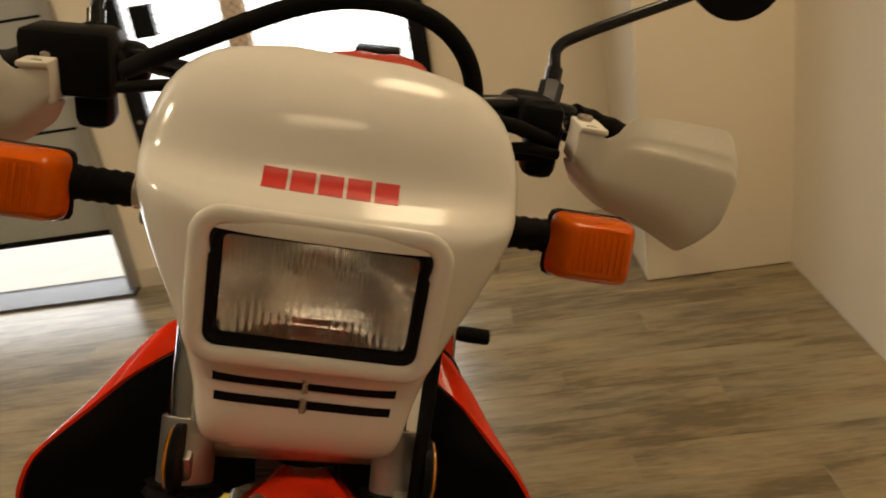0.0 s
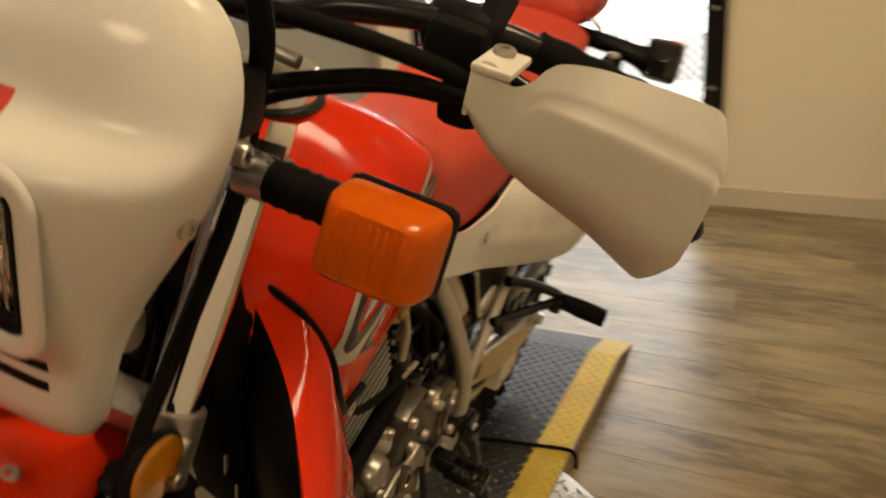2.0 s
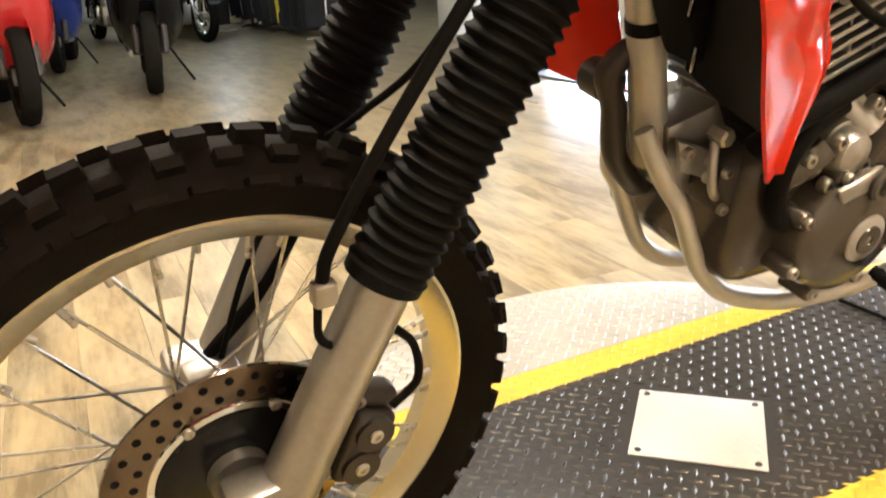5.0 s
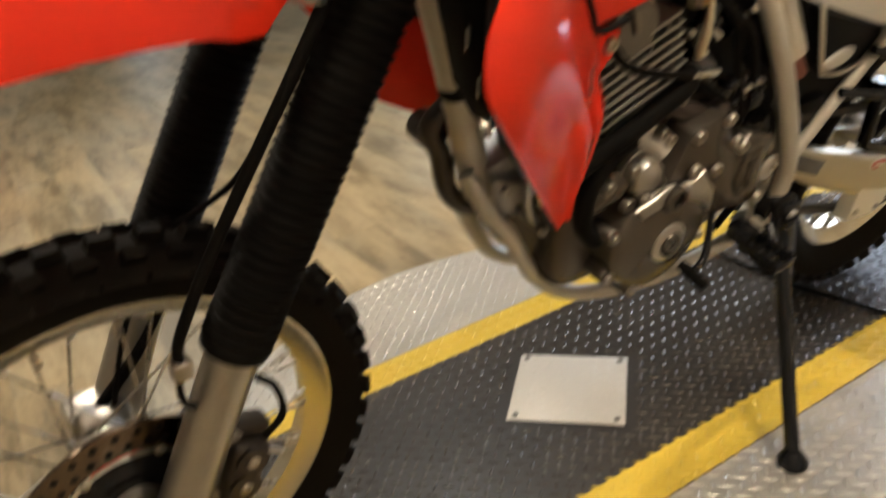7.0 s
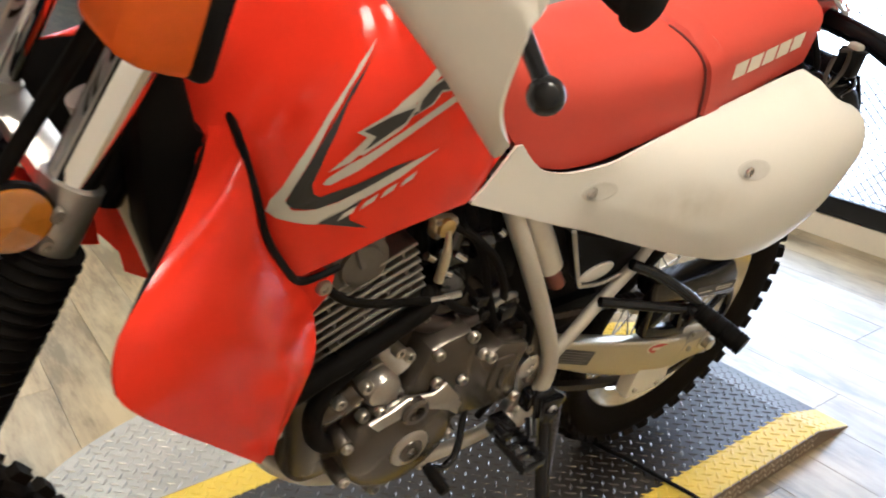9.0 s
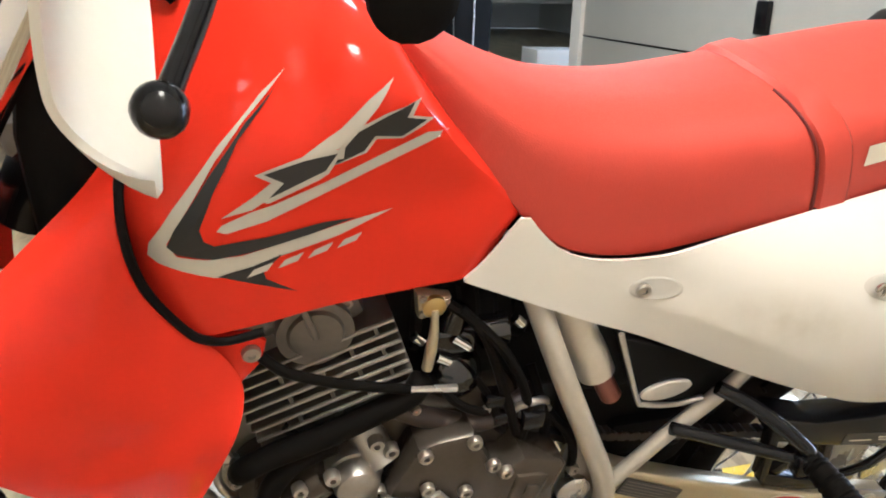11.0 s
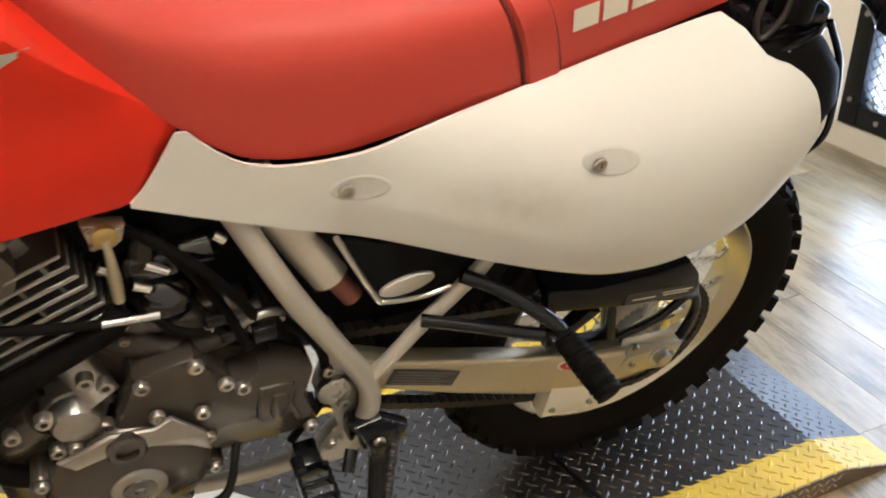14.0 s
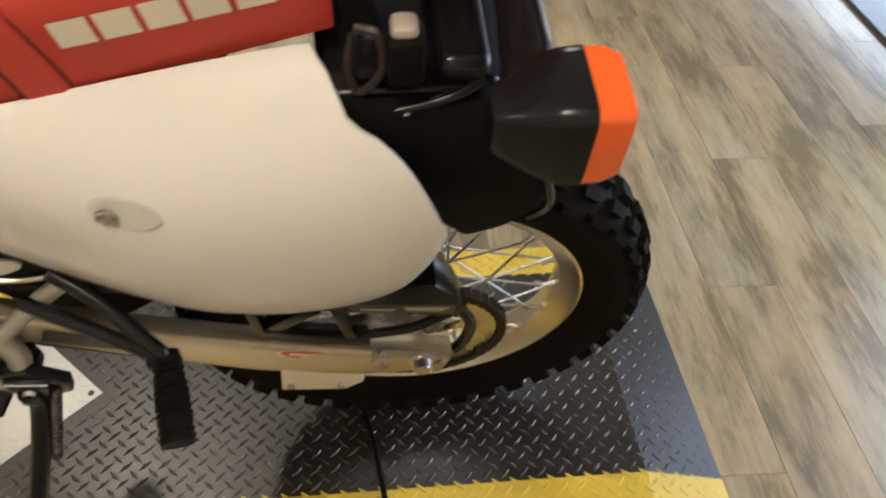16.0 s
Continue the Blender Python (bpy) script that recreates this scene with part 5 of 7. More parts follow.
for y, z in ((0.906, 0.545), (0.924, 0.475), (0.908, 0.396), (0.926, 0.404)):
    bolt(0.119, y, z, 0.008, 0.008)

# -- engine --
bm = block((-0.145, 0.53, 0.405), (0.105, 0.86, 0.585), 0.035, seg=4)
block((-0.13, 0.60, 0.55), (0.095, 0.84, 0.665), 0.03, bm, seg=4)
engine = part("engine", bm, COVER, bike, "bronze-painted single-cylinder engine")
# generator cover: a domed oval with a raised centre
bm = bmesh.new()
loops = []
for d, k in ((0.088, 1.0), (0.128, 1.0), (0.138, 0.985), (0.146, 0.93), (0.151, 0.8), (0.154, 0.55), (0.156, 0.31)):
    loops.append([(d, 0.672 + 0.089 * k * c, 0.485 + 0.083 * k * s) for c, s in ((math.cos(math.tau * j / 48), math.sin(math.tau * j / 48)) for j in range(48))])
rings(bm, loops)
part("generator_cover", bm, COVER, engine, "oval bronze-painted generator cover")
part("cover_boss", lathe([(0.153, 0.031), (0.158, 0.030), (0.161, 0.026)], 32, at=(0, 0.676, 0.483)), ALLOY, engine, "bright centre boss")
part("cover_plug", lathe([(0.160, 0.019), (0.163, 0.018), (0.163, 0.006), (0.160, 0.005), (0.160, 0.0005)], 24, at=(0, 0.676, 0.483)), COVER, engine)
bm = plate([(0.607, 0.555), (0.638, 0.563), (0.664, 0.575), (0.706, 0.566), (0.726, 0.577), (0.757, 0.537), (0.760, 0.500), (0.738, 0.520), (0.700, 0.538), (0.655, 0.541), (0.622, 0.535)], 0.143, 0.152, 0.005)
part("cover_flange", bm, ALLOY, engine, "machined bright flange")
part("timing_plug", lathe([(0.147, 0.021), (0.157, 0.021), (0.16, 0.018), (0.16, 0.012), (0.154, 0.011), (0.154, 0.0005)], 24, at=(0, 0.675, 0.552)), COVER, engine)
for a in (20, 62, 118, 160, 205, 250, 300, 340):
    y, z = 0.672 + 0.093 * math.cos(math.radians(a)), 0.485 + 0.087 * math.sin(math.radians(a))
    bm = lathe([(0.10, 0.0125), (0.137, 0.012), (0.14, 0.010)], 14, at=(0, y, z))
    part("bolt_boss", bm, COVER, engine)
    bolt(0.139, y, z, 0.0075, 0.007, parent=engine)
part("left_cover", plate([(0.670, 0.568), (0.699, 0.634), (0.720, 0.641), (0.761, 0.646), (0.770, 0.632), (0.787, 0.597), (0.796, 0.584), (0.810, 0.584), (0.828, 0.597), (0.878, 0.581), (0.886, 0.572), (0.876, 0.536), (0.880, 0.505), (0.888, 0.470), (0.832, 0.470), (0.763, 0.481)], 0.085, 0.139, 0.007), COVER, engine, "bronze-painted sprocket cover")
part("cover_rib", plate([(0.822, 0.572), (0.862, 0.566), (0.858, 0.530), (0.866, 0.496), (0.836, 0.490), (0.815, 0.520)], 0.13, 0.1435, 0.005, n=4), COVER, engine)
part("cover_rib", plate([(0.835, 0.558), (0.852, 0.552), (0.850, 0.520), (0.842, 0.505), (0.830, 0.525)], 0.14, 0.1475, 0.004, n=4), COVER, engine)
for y, z in ((0.705, 0.630), (0.760, 0.640), (0.787, 0.600), (0.804, 0.586), (0.712, 0.578), (0.758, 0.564), (0.876, 0.480)):
    bolt(0.141, y, z, 0.0085, 0.008, parent=engine)
# starter motor and hoses ahead of it
bm = lathe([(0.03, 0.034), (0.108, 0.034), (0.114, 0.032), (0.115, 0.028), (0.128, 0.0265), (0.136, 0.023), (0.140, 0.015), (0.142, 0.001)], 28, at=(0, 0.636, 0.586))
part("starter_gear_cover", bm, ALLOY, engine, "domed alloy cover")
part("starter_motor", tube([(0.100, 0.552, 0.546), (0.112, 0.606, 0.592)], [0.016, 0.022, 0.023, 0.022], 5, 20), COVER, engine)
part("alloy_spigot", tube([(0.090, 0.648, 0.632), (0.122, 0.668, 0.604)], [0.020, 0.019, 0.017], 3, 16), ALLOY, engine)
for y, z, x in ((0.608, 0.604, 0.124), (0.660, 0.570, 0.124), (0.672, 0.626, 0.118), (0.610, 0.552, 0.124), (0.575, 0.586, 0.118), (0.655, 0.640, 0.118)):
    bolt(x, y, z, 0.009, 0.012, parent=engine)
part("oil_hose", tube([(0.105, 0.705, 0.705), (0.12, 0.688, 0.699), (0.122, 0.646, 0.68), (0.122, 0.598, 0.659), (0.12, 0.551, 0.641), (0.116, 0.521, 0.622), (0.10, 0.515, 0.60)], 0.0135, 8, 14), RUBBER, bike, "thick black oil hose")
part("breather_hose", tube([(0.115, 0.612, 0.642), (0.12, 0.565, 0.622), (0.12, 0.543, 0.582), (0.12, 0.548, 0.535), (0.115, 0.577, 0.503), (0.10, 0.605, 0.503)], 0.0125, 10, 14), RUBBER, bike, "black breather hose")
part("crankcase_hose", tube([(0.085, 0.655, 0.672), (0.100, 0.696, 0.655), (0.104, 0.733, 0.640), (0.104, 0.772, 0.631), (0.102, 0.810, 0.638), (0.09, 0.85, 0.655)], 0.0125, 8, 12), mat("brown_hose", (0.028, 0.018, 0.014), 0.5, var=0.2), bike, "dark brown hose")
part("wire_bracket", tube([(0.10, 0.815, 0.625), (0.114, 0.82, 0.655), (0.114, 0.85, 0.66), (0.10, 0.862, 0.635)], 0.005, 6, 10), ALLOY, bike)
part("sensor_plug", block((0.098, 0.825, 0.625), (0.125, 0.852, 0.648), 0.004), SATIN, bike)
part("clutch_cable", tube([(0.130, 0.535, 0.782), (0.130, 0.56, 0.758), (0.127, 0.61, 0.734), (0.125, 0.685, 0.712)], 0.0055, 8, 10), RUBBER, bike, "black cable with a bright end")
part("cable_end", tube([(0.125, 0.682, 0.712), (0.122, 0.738, 0.703)], 0.0042, 2, 8), STEEL, bike)

for c, r in ((((0.095, 0.770, 0.690), (0.112, 0.790, 0.662), (0.108, 0.800, 0.625), (0.095, 0.815, 0.600)), 0.0045),
             (((0.090, 0.720, 0.700), (0.112, 0.745, 0.672), (0.114, 0.775, 0.655), (0.098, 0.800, 0.640)), 0.0055),
             (((0.085, 0.840, 0.690), (0.108, 0.848, 0.660), (0.110, 0.860, 0.625), (0.096, 0.870, 0.590)), 0.0060),
             (((0.100, 0.560, 0.660), (0.118, 0.590, 0.640), (0.116, 0.620, 0.648), (0.100, 0.650, 0.668)), 0.0050)):
    part("engine_lead", tube(c, r, 8, 8), RUBBER, bike, "black rubber engine lead")
for y, z in ((0.803, 0.640), (0.842, 0.650), (0.790, 0.668)):
    part("lead_plug", block((0.096, y - 0.011, z - 0.008), (0.118, y + 0.011, z + 0.008), 0.003), SATIN, bike, "glossy black lead plug")
for y, z in ((0.782, 0.655), (0.828, 0.640), (0.858, 0.644), (0.700, 0.668)):
    bolt(0.110, y, z, 0.0055, 0.005)

# finned cylinder, leaning forward
TIP = Matrix.Translation((0, 0.602, 0.715)) @ pose(0, 0, 0, 20, 0, 0)
bm = block((-0.07, -0.065, -0.10), (0.082, 0.065, 0.10), 0.012)
for k in range(9):
    z = -0.07 + 0.0145 * k
    block((-0.105, -0.088, z), (0.106, 0.088, z + 0.0036), 0.0014, bm, seg=1)
for k in range(8):
    z = -0.07 + 0.0145 * k
    for y in ((-0.04, 0.035), (0.0, 0.065))[k % 2]:
        block((0.09, y, z + 0.0036), (0.1045, y + 0.004, z + 0.0145), 0, bm)
FINS = mat("fin_alloy", (0.17, 0.158, 0.14), 0.4, 0.8, var=0.2, fine=0.1)
cyl = part("cylinder", bm, FINS, bike, "finned grey alloy cylinder", TIP)
bm = bmesh.new()
for k in range(9):
    z = -0.07 + 0.0145 * k
    block((0.1058, -0.087, z + 0.0005), (0.1072, 0.087, z + 0.0031), 0, bm)
part("fin_edge", bm, mat("machined_fin", (0.36, 0.34, 0.30), 0.5, 0.6, var=0.2), cyl, "machined bright fin edges", smooth=False)
bm = block((-0.08, -0.07, 0.062), (0.09, 0.07, 0.115), 0.02, seg=3)
tube([(0.05, 0.012, 0.066), (0.106, 0.012, 0.066)], 0.038, 2, 28, bm)
tube([(0.10, 0.012, 0.066), (0.110, 0.012, 0.066)], [0.032, 0.026], 2, 28, bm)
block((0.09, 0.008, 0.066), (0.116, 0.015, 0.112), 0.002, bm)
part("cylinder_head", bm, FINS, cyl, "cast alloy cylinder head")
for y in (-0.05, 0.01, 0.05):
    bolt(0.09, y, 0.078, 0.007, 0.006, parent=cyl)

# carburettor and airbox side
tap = part("fuel_tap", plate([(0.690, 0.816), (0.727, 0.808), (0.722, 0.790), (0.714, 0.784), (0.694, 0.786)], 0.088, 0.104, 0.003), GOLD, bike, "brass-coloured fuel tap with a long lever")
part("tap_knob", lathe([(0.103, 0.0125), (0.109, 0.012), (0.111, 0.009), (0.111, 0.001)], 22, at=(0, 0.708, 0.801)), mat("brass", (0.45, 0.33, 0.12), 0.3, 0.9, var=0.15), tap, "round brass knob")
part("tap_lever", tube([(0.111, 0.708, 0.800), (0.115, 0.708, 0.770), (0.113, 0.706, 0.727)], [0.0035, 0.0045, 0.0065, 0.006], 5, 10), GOLD, tap)
for y, z in ((0.696, 0.810), (0.721, 0.805), (0.697, 0.791)):
    bolt(0.104, y, z, 0.004, 0.003, parent=tap)
part("gearbox_boss", plate([(0.825, 0.632), (0.868, 0.636), (0.884, 0.596), (0.868, 0.556), (0.832, 0.560)], 0.04, 0.092, 0.010), DARKMETAL, bike, "dark cast gearbox boss")
part("carburettor", tube([(0.02, 0.745, 0.66), (0.035, 0.745, 0.78)], [0.04, 0.042, 0.038], 4, 22), BLACK, bike, "black carburettor body")
WET = matt(mat("glossy_black_casting", (0.006, 0.006, 0.007), 0.09, var=0.2, fine=0.05, rvar=0.05), 0.7)
bm = lathe([(-0.034, 0.012), (-0.03, 0.024), (-0.015, 0.032), (0.005, 0.033), (0.020, 0.027), (0.028, 0.014), (0.030, 0.001)], 26)
part("float_bowl", bm, WET, bike, "glossy black float bowl", Matrix.Translation((0.078, 0.748, 0.690)) @ pose(0, 0, 0, 0, -35, 20))
bm = block((0.070, 0.715, 0.722), (0.096, 0.770, 0.758), 0.008, seg=3)
tube([(0.085, 0.772, 0.745), (0.085, 0.80, 0.748)], 0.019, 3, 16, bm)
tube([(0.09, 0.735, 0.758), (0.088, 0.742, 0.785)], 0.014, 3, 14, bm)
part("carburettor_top", bm, WET, bike, "glossy black carburettor top")
part("intake_boot", tube([(0.03, 0.70, 0.75), (0.03, 0.86, 0.755)], 0.05, 24, 20, wave=0.003, pitch=0.02), RUBBER, bike)
for p in (((0.098, 0.736, 0.752), (0.099, 0.755, 0.738)), ((0.099, 0.720, 0.729), (0.099, 0.735, 0.720)), ((0.096, 0.694, 0.757), (0.097, 0.704, 0.750)), ((0.10, 0.802, 0.772), (0.10, 0.812, 0.762))):
    part("bright_clip", tube(p, 0.006, 2, 10), CHROME, bike)
for c in (((0.10, 0.74, 0.79), (0.12, 0.79, 0.74), (0.115, 0.83, 0.66), (0.10, 0.84, 0.58)), ((0.08, 0.71, 0.80), (0.11, 0.76, 0.77), (0.11, 0.80, 0.68), (0.12, 0.82, 0.62)), ((0.11, 0.86, 0.64), (0.12, 0.90, 0.58), (0.11, 0.90, 0.48), (0.10, 0.86, 0.40))):
    part("vent_hose", tube(c, 0.006, 8, 8), RUBBER, bike)
bm = block((-0.09, 0.66, 0.62), (0.06, 0.97, 0.86), 0.02)
part("airbox", bm, BLACK, bike, "matt black airbox")
part("shock_reservoir", tube([(0.072, 0.845, 0.82), (0.102, 0.918, 0.68)], [0.024, 0.024, 0.024, 0.022], 6, 22), mat("satin_reservoir", (0.58, 0.54, 0.46), 0.34, 0.6, var=0.1), bike, "cream-coloured reservoir tube")
part("drain_tube", tube([(0.10, 0.915, 0.69), (0.108, 0.942, 0.645)], 0.013, 2, 12), mat("brown_rubber", (0.16, 0.05, 0.03), 0.5), bike)
part("battery_box", plate([(0.922, 0.748), (0.962, 0.658), (0.976, 0.644), (1.019, 0.637), (1.060, 0.644), (1.098, 0.672), (1.092, 0.690)], 0.105, 0.126, 0.003), BLACK, bike, "matt black box behind the reservoir")
part("battery_box_back", block((0.02, 0.90, 0.655), (0.105, 1.10, 0.80), 0.006), BLACK, bike)
part("box_edge", tube([(0.127, 0.919, 0.755), (0.129, 0.961, 0.659), (0.129, 0.976, 0.645), (0.129, 1.019, 0.638), (0.129, 1.055, 0.643)], 0.0035, 6, 8), STEEL, bike)
bm = bmesh.new()
loops = []
for d, k in ((0.126, 1.0), (0.1295, 1.0), (0.131, 0.9)):
    loops.append([(d, 1.000 + 0.033 * k * c + 0.004 * s, 0.663 + 0.0135 * k * s + 0.002 * c) for c, s in ((math.cos(math.tau * j / 32), math.sin(math.tau * j / 32)) for j in range(32))])
rings(bm, loops)
part("oval_plate", bm, mat("satin_silver", (0.62, 0.60, 0.56), 0.35, 0.7), bike, "oval silver plate")

# exhaust, horn, skid plate
for dx in (-0.01,):
    part("exhaust_header", tube([(dx, 0.535, 0.70), (dx, 0.45, 0.69), (dx - 0.01, 0.405, 0.655), (dx - 0.01, 0.420, 0.611), (dx - 0.01, 0.434, 0.553), (dx - 0.02, 0.476, 0.508), (dx - 0.06, 0.54, 0.475), (dx - 0.13, 0.70, 0.50)], 0.0145, 8, 14), DARKMETAL, bike, "heat-darkened exhaust header")
part("horn", lathe([(-0.03, 0.015), (-0.022, 0.022), (0.010, 0.022), (0.016, 0.016), (0.017, 0.001)], 22, at=(-0.037, 0.416, 0.636)), DARKMETAL, bike, "small dark horn")
part("mount_bracket", plate([(0.455, 0.596), (0.518, 0.572), (0.522, 0.536), (0.468, 0.558)], 0.044, 0.052, 0.002), ALLOY, bike, "cast alloy engine bracket")
for y, z in ((0.470, 0.580), (0.508, 0.566), (0.510, 0.545)):
    bolt(0.052, y, z, 0.008, 0.008)
part("engine_mount", plate([(0.46, 0.60), (0.475, 0.52), (0.54, 0.50), (0.57, 0.56), (0.53, 0.62)], -0.028, 0.028, 0.006), ALLOY, bike)
bm = lathe([(-0.06, 0.042), (0.02, 0.046), (0.06, 0.046), (0.072, 0.040), (0.078, 0.028), (0.078, 0.001)], 28, at=(0, 0.556, 0.535))
part("crankcase_nose", bm, DARKMETAL, bike, "rounded crankcase front")
for y, z in ((0.512, 0.560), (0.520, 0.512), (0.545, 0.492), (0.560, 0.582)):
    bolt(0.074, y, z, 0.007, 0.007)
part("oil_pipe", tube([(0.060, 0.500, 0.600), (0.072, 0.492, 0.570), (0.070, 0.505, 0.535), (0.060, 0.530, 0.515)], 0.0055, 8, 10), ALLOY, bike, "thin alloy oil pipe")
part("pipe_union", lathe([(0.055, 0.011), (0.076, 0.011), (0.079, 0.008), (0.079, 0.001)], 6, at=(0, 0.500, 0.602)), ZINC, bike)
# foot controls and stand
part("shift_lever", tube([(0.128, 0.800, 0.508), (0.135, 0.789, 0.482), (0.156, 0.770, 0.425), (0.162, 0.745, 0.412), (0.165, 0.715, 0.430)], [0.005, 0.0055, 0.006, 0.007], 8, 10), SATIN, bike, "black gear lever")
part("shift_tip", tube([(0.160, 0.712, 0.432), (0.205, 0.716, 0.421)], [0.0075, 0.0095, 0.0095, 0.009], 12, 12, wave=0.0008, pitch=0.006), RUBBER, bike, "rubber-sleeved lever tip")
for sx in (1, -1):
    bm = block((0.125, 0.852, 0.400), (0.165, 0.884, 0.432), 0.006)
    tube([(0.150, 0.853, 0.429), (0.170, 0.853, 0.429)], 0.0085, 1, 12, bm)
    for y in (0.848, 0.886):
        block((0.155, y, 0.398), (0.225, y + 0.005, 0.416), 0.001, bm)
        for k in range(6):
            block((0.160 + 0.011 * k, y, 0.415), (0.165 + 0.011 * k, y + 0.005, 0.422), 0.001, bm, seg=1)
    for x in (0.155, 0.176, 0.198, 0.220):
        block((x, 0.852, 0.399), (x + 0.005, 0.888, 0.414), 0.001, bm)
    if sx < 0:
        mirror(bm, False)
    part("foot_peg", bm, SATIN, bike, "toothed black rider foot peg")
foot = BIKE.inverted() @ Vector((0.262, 0.886, 0.009))
bm = tube([(0.158, 0.957, 0.425), (0.172, 0.952, 0.36), foot], [0.0135, 0.0125, 0.0115], 6, 14)
stand = part("side_stand", bm, SATIN, bike, "black steel side stand, swung out")
part("stand_foot", lathe([(-0.008, 0.024), (0.0, 0.025), (0.012, 0.018), (0.02, 0.011)], 20, axis='Z'), SATIN, stand, "", Matrix.Translation(foot) @ BIKE.to_3x3().inverted().to_4x4())
bm = plate([(0.930, 0.452), (0.965, 0.458), (1.004, 0.424), (1.000, 0.398), (0.972, 0.392), (0.940, 0.400)], 0.132, 0.150, 0.004)
plate([(0.935, 0.448), (0.985, 0.440), (0.975, 0.402), (0.945, 0.408)], 0.146, 0.160, 0.004, bm)
block((0.100, 0.925, 0.41), (0.140, 0.965, 0.45), 0.006, bm)
part("stand_bracket", bm, SATIN, stand, "cast black stand bracket")
bolt(0.160, 0.959, 0.426, 0.008, 0.005, parent=stand)
part("stand_lug", tube([(0.150, 0.925, 0.412), (0.172, 0.912, 0.398)], 0.0085, 3, 10), SATIN, stand)
part("stand_spring", tube([(0.150, 0.985, 0.415), (0.196, 0.955, 0.30)], 0.0065, 90, 10, wave=0.0010, pitch=0.0034), DARKMETAL, stand)

# -- swing arm, chain, rear details --
ARM = Matrix.Translation((0, 0.915, 0.515)) @ pose(0, 0, 0, -17.0, 0, 0)
LABEL = Matrix.Translation((0, 0.131, -0.010)) @ pose(0, 0, 0, -8, 0, 0)
for sx in (1, -1):
    bm = bmesh.new()
    loops = []
    for y, lo, hi in ((-0.01, -0.035, 0.035), (0.04, -0.030, 0.028), (0.08, -0.030, 0.020), (0.20, -0.056, 0.010), (0.34, -0.076, 0.002), (0.43, -0.072, 0.002), (0.49, -0.062, 0.008), (0.55, -0.042, 0.020), (0.59, -0.032, 0.020)):
        x0 = 0.098 + 0.006 * min(1, max(0, (y - 0.3) / 0.2))
        loops.append([(p[0], y, p[1]) for p in oval(x0, (lo + hi) / 2, 0.0165, (hi - lo) / 2, 6, 24)])
    rings(bm, loops)
    if sx < 0:
        mirror(bm, False)
    arm = part("swing_arm", bm, GOLD, bike, "champagne-coloured alloy swing arm", ARM)
    part("arm_plate", block((0.118 * sx - 0.002, 0.48, -0.036), (0.118 * sx + 0.002, 0.592, 0.024), 0.003), ALLOY, arm, "cast chain adjuster plate")
    part("axle_nut", lathe([(0.118 * sx, 0.020), (0.122 * sx, 0.02), (0.122 * sx, 0.014), (0.136 * sx, 0.013), (0.137 * sx, 0.010), (0.137 * sx, 0.0005)], 18, at=(0, 0.553, -0.001)), STEEL, arm)
    for y, z in ((0.49, 0.018), (0.505, -0.018), (0.58, 0.0)):
        bolt(0.119 * sx, y, z, 0.006, 0.006 * sx, parent=arm)
    if sx > 0:
        part("warning_label", block((0.1155, -0.053, -0.014), (0.1165, 0.053, 0.014), 0.0002), mat("dark_label", (0.03, 0.028, 0.028), 0.5, var=0.1), arm, "dark printed label", LABEL)
        for k in range(5):
            part("print_bar", block((0.1164, -0.048, 0.009 - 0.005 * k), (0.1168, 0.046 - 0.01 * (k % 3), 0.0101 - 0.005 * k), 0), mat("faint_print", (0.16, 0.15, 0.14), 0.5), arm, "", LABEL, smooth=False)
        bm = lathe([(0.1155, 1.0), (0.1165, 1.0), (0.1165, 0.01)], 28)
        bmesh.ops.scale(bm, vec=(1, 0.042, 0.014), verts=bm.verts)
        part("badge_ring", bm, CREAM, arm, "oval red and white badge", Matrix.Translation((0, 0.398, -0.012)))
        bm = lathe([(0.1165, 1.0), (0.1170, 1.0), (0.1170, 0.01)], 28)
        bmesh.ops.scale(bm, vec=(1, 0.037, 0.0105), verts=bm.verts)
        part("badge_face", bm, REDINK, arm, "", Matrix.Translation((0, 0.398, -0.012)))
        part("badge_bar", block((0.1169, 0.373, -0.015), (0.1173, 0.423, -0.009), 0), CREAM, arm, smooth=False)
        part("chain_slider", plate([(0.37, -0.06), (0.48, -0.056), (0.495, -0.088), (0.475, -0.118), (0.385, -0.132)], 0.085, 0.118, 0.006), CREAM, arm, "cream plastic chain guide")
        bolt(0.118, 0.395, -0.11, 0.006, 0.004, parent=arm)
        bolt(0.118, 0.465, -0.10, 0.006, 0.004, parent=arm)
part("rear_axle", tube([(-0.12, RA.y, RA.z), (0.12, RA.y, RA.z)], 0.009, 1, 12), STEEL, bike)
# sprocket and chain
bm = bmesh.new()
n = 45
ring0 = []
for k in range(n * 4):
    a = math.tau * k / (n * 4)
    r = 0.112 + (0.005, 0.001, -0.004, 0.001)[k % 4]
    ring0.append((r * math.cos(a), r * math.sin(a)))
loops = [[(x, y * s, z * s) for y, z in ring0] for x, s in ((0.070, 0.72), (0.070, 1.0), (0.076, 1.0), (0.076, 0.72))]
rings(bm, loops + [loops[0]], caps=False)
for k in range(5):
    block((0.070, -0.012, 0.03), (0.076, 0.012, 0.086), 0.002, bm, m=pose(0, 0, 0, 72 * k, 0, 0))
part("rear_sprocket", bm, STEEL, rear_wheel, "toothed steel sprocket", smooth=False)
link = None
path = []
c1, c2, r1, r2 = Vector((0.80, 0.535)), Vector((RA.y, RA.z)), 0.04, 0.115
d = (c2 - c1).normalized()
nrm = Vector((-d.y, d.x))
a1 = math.atan2(nrm.y, nrm.x)
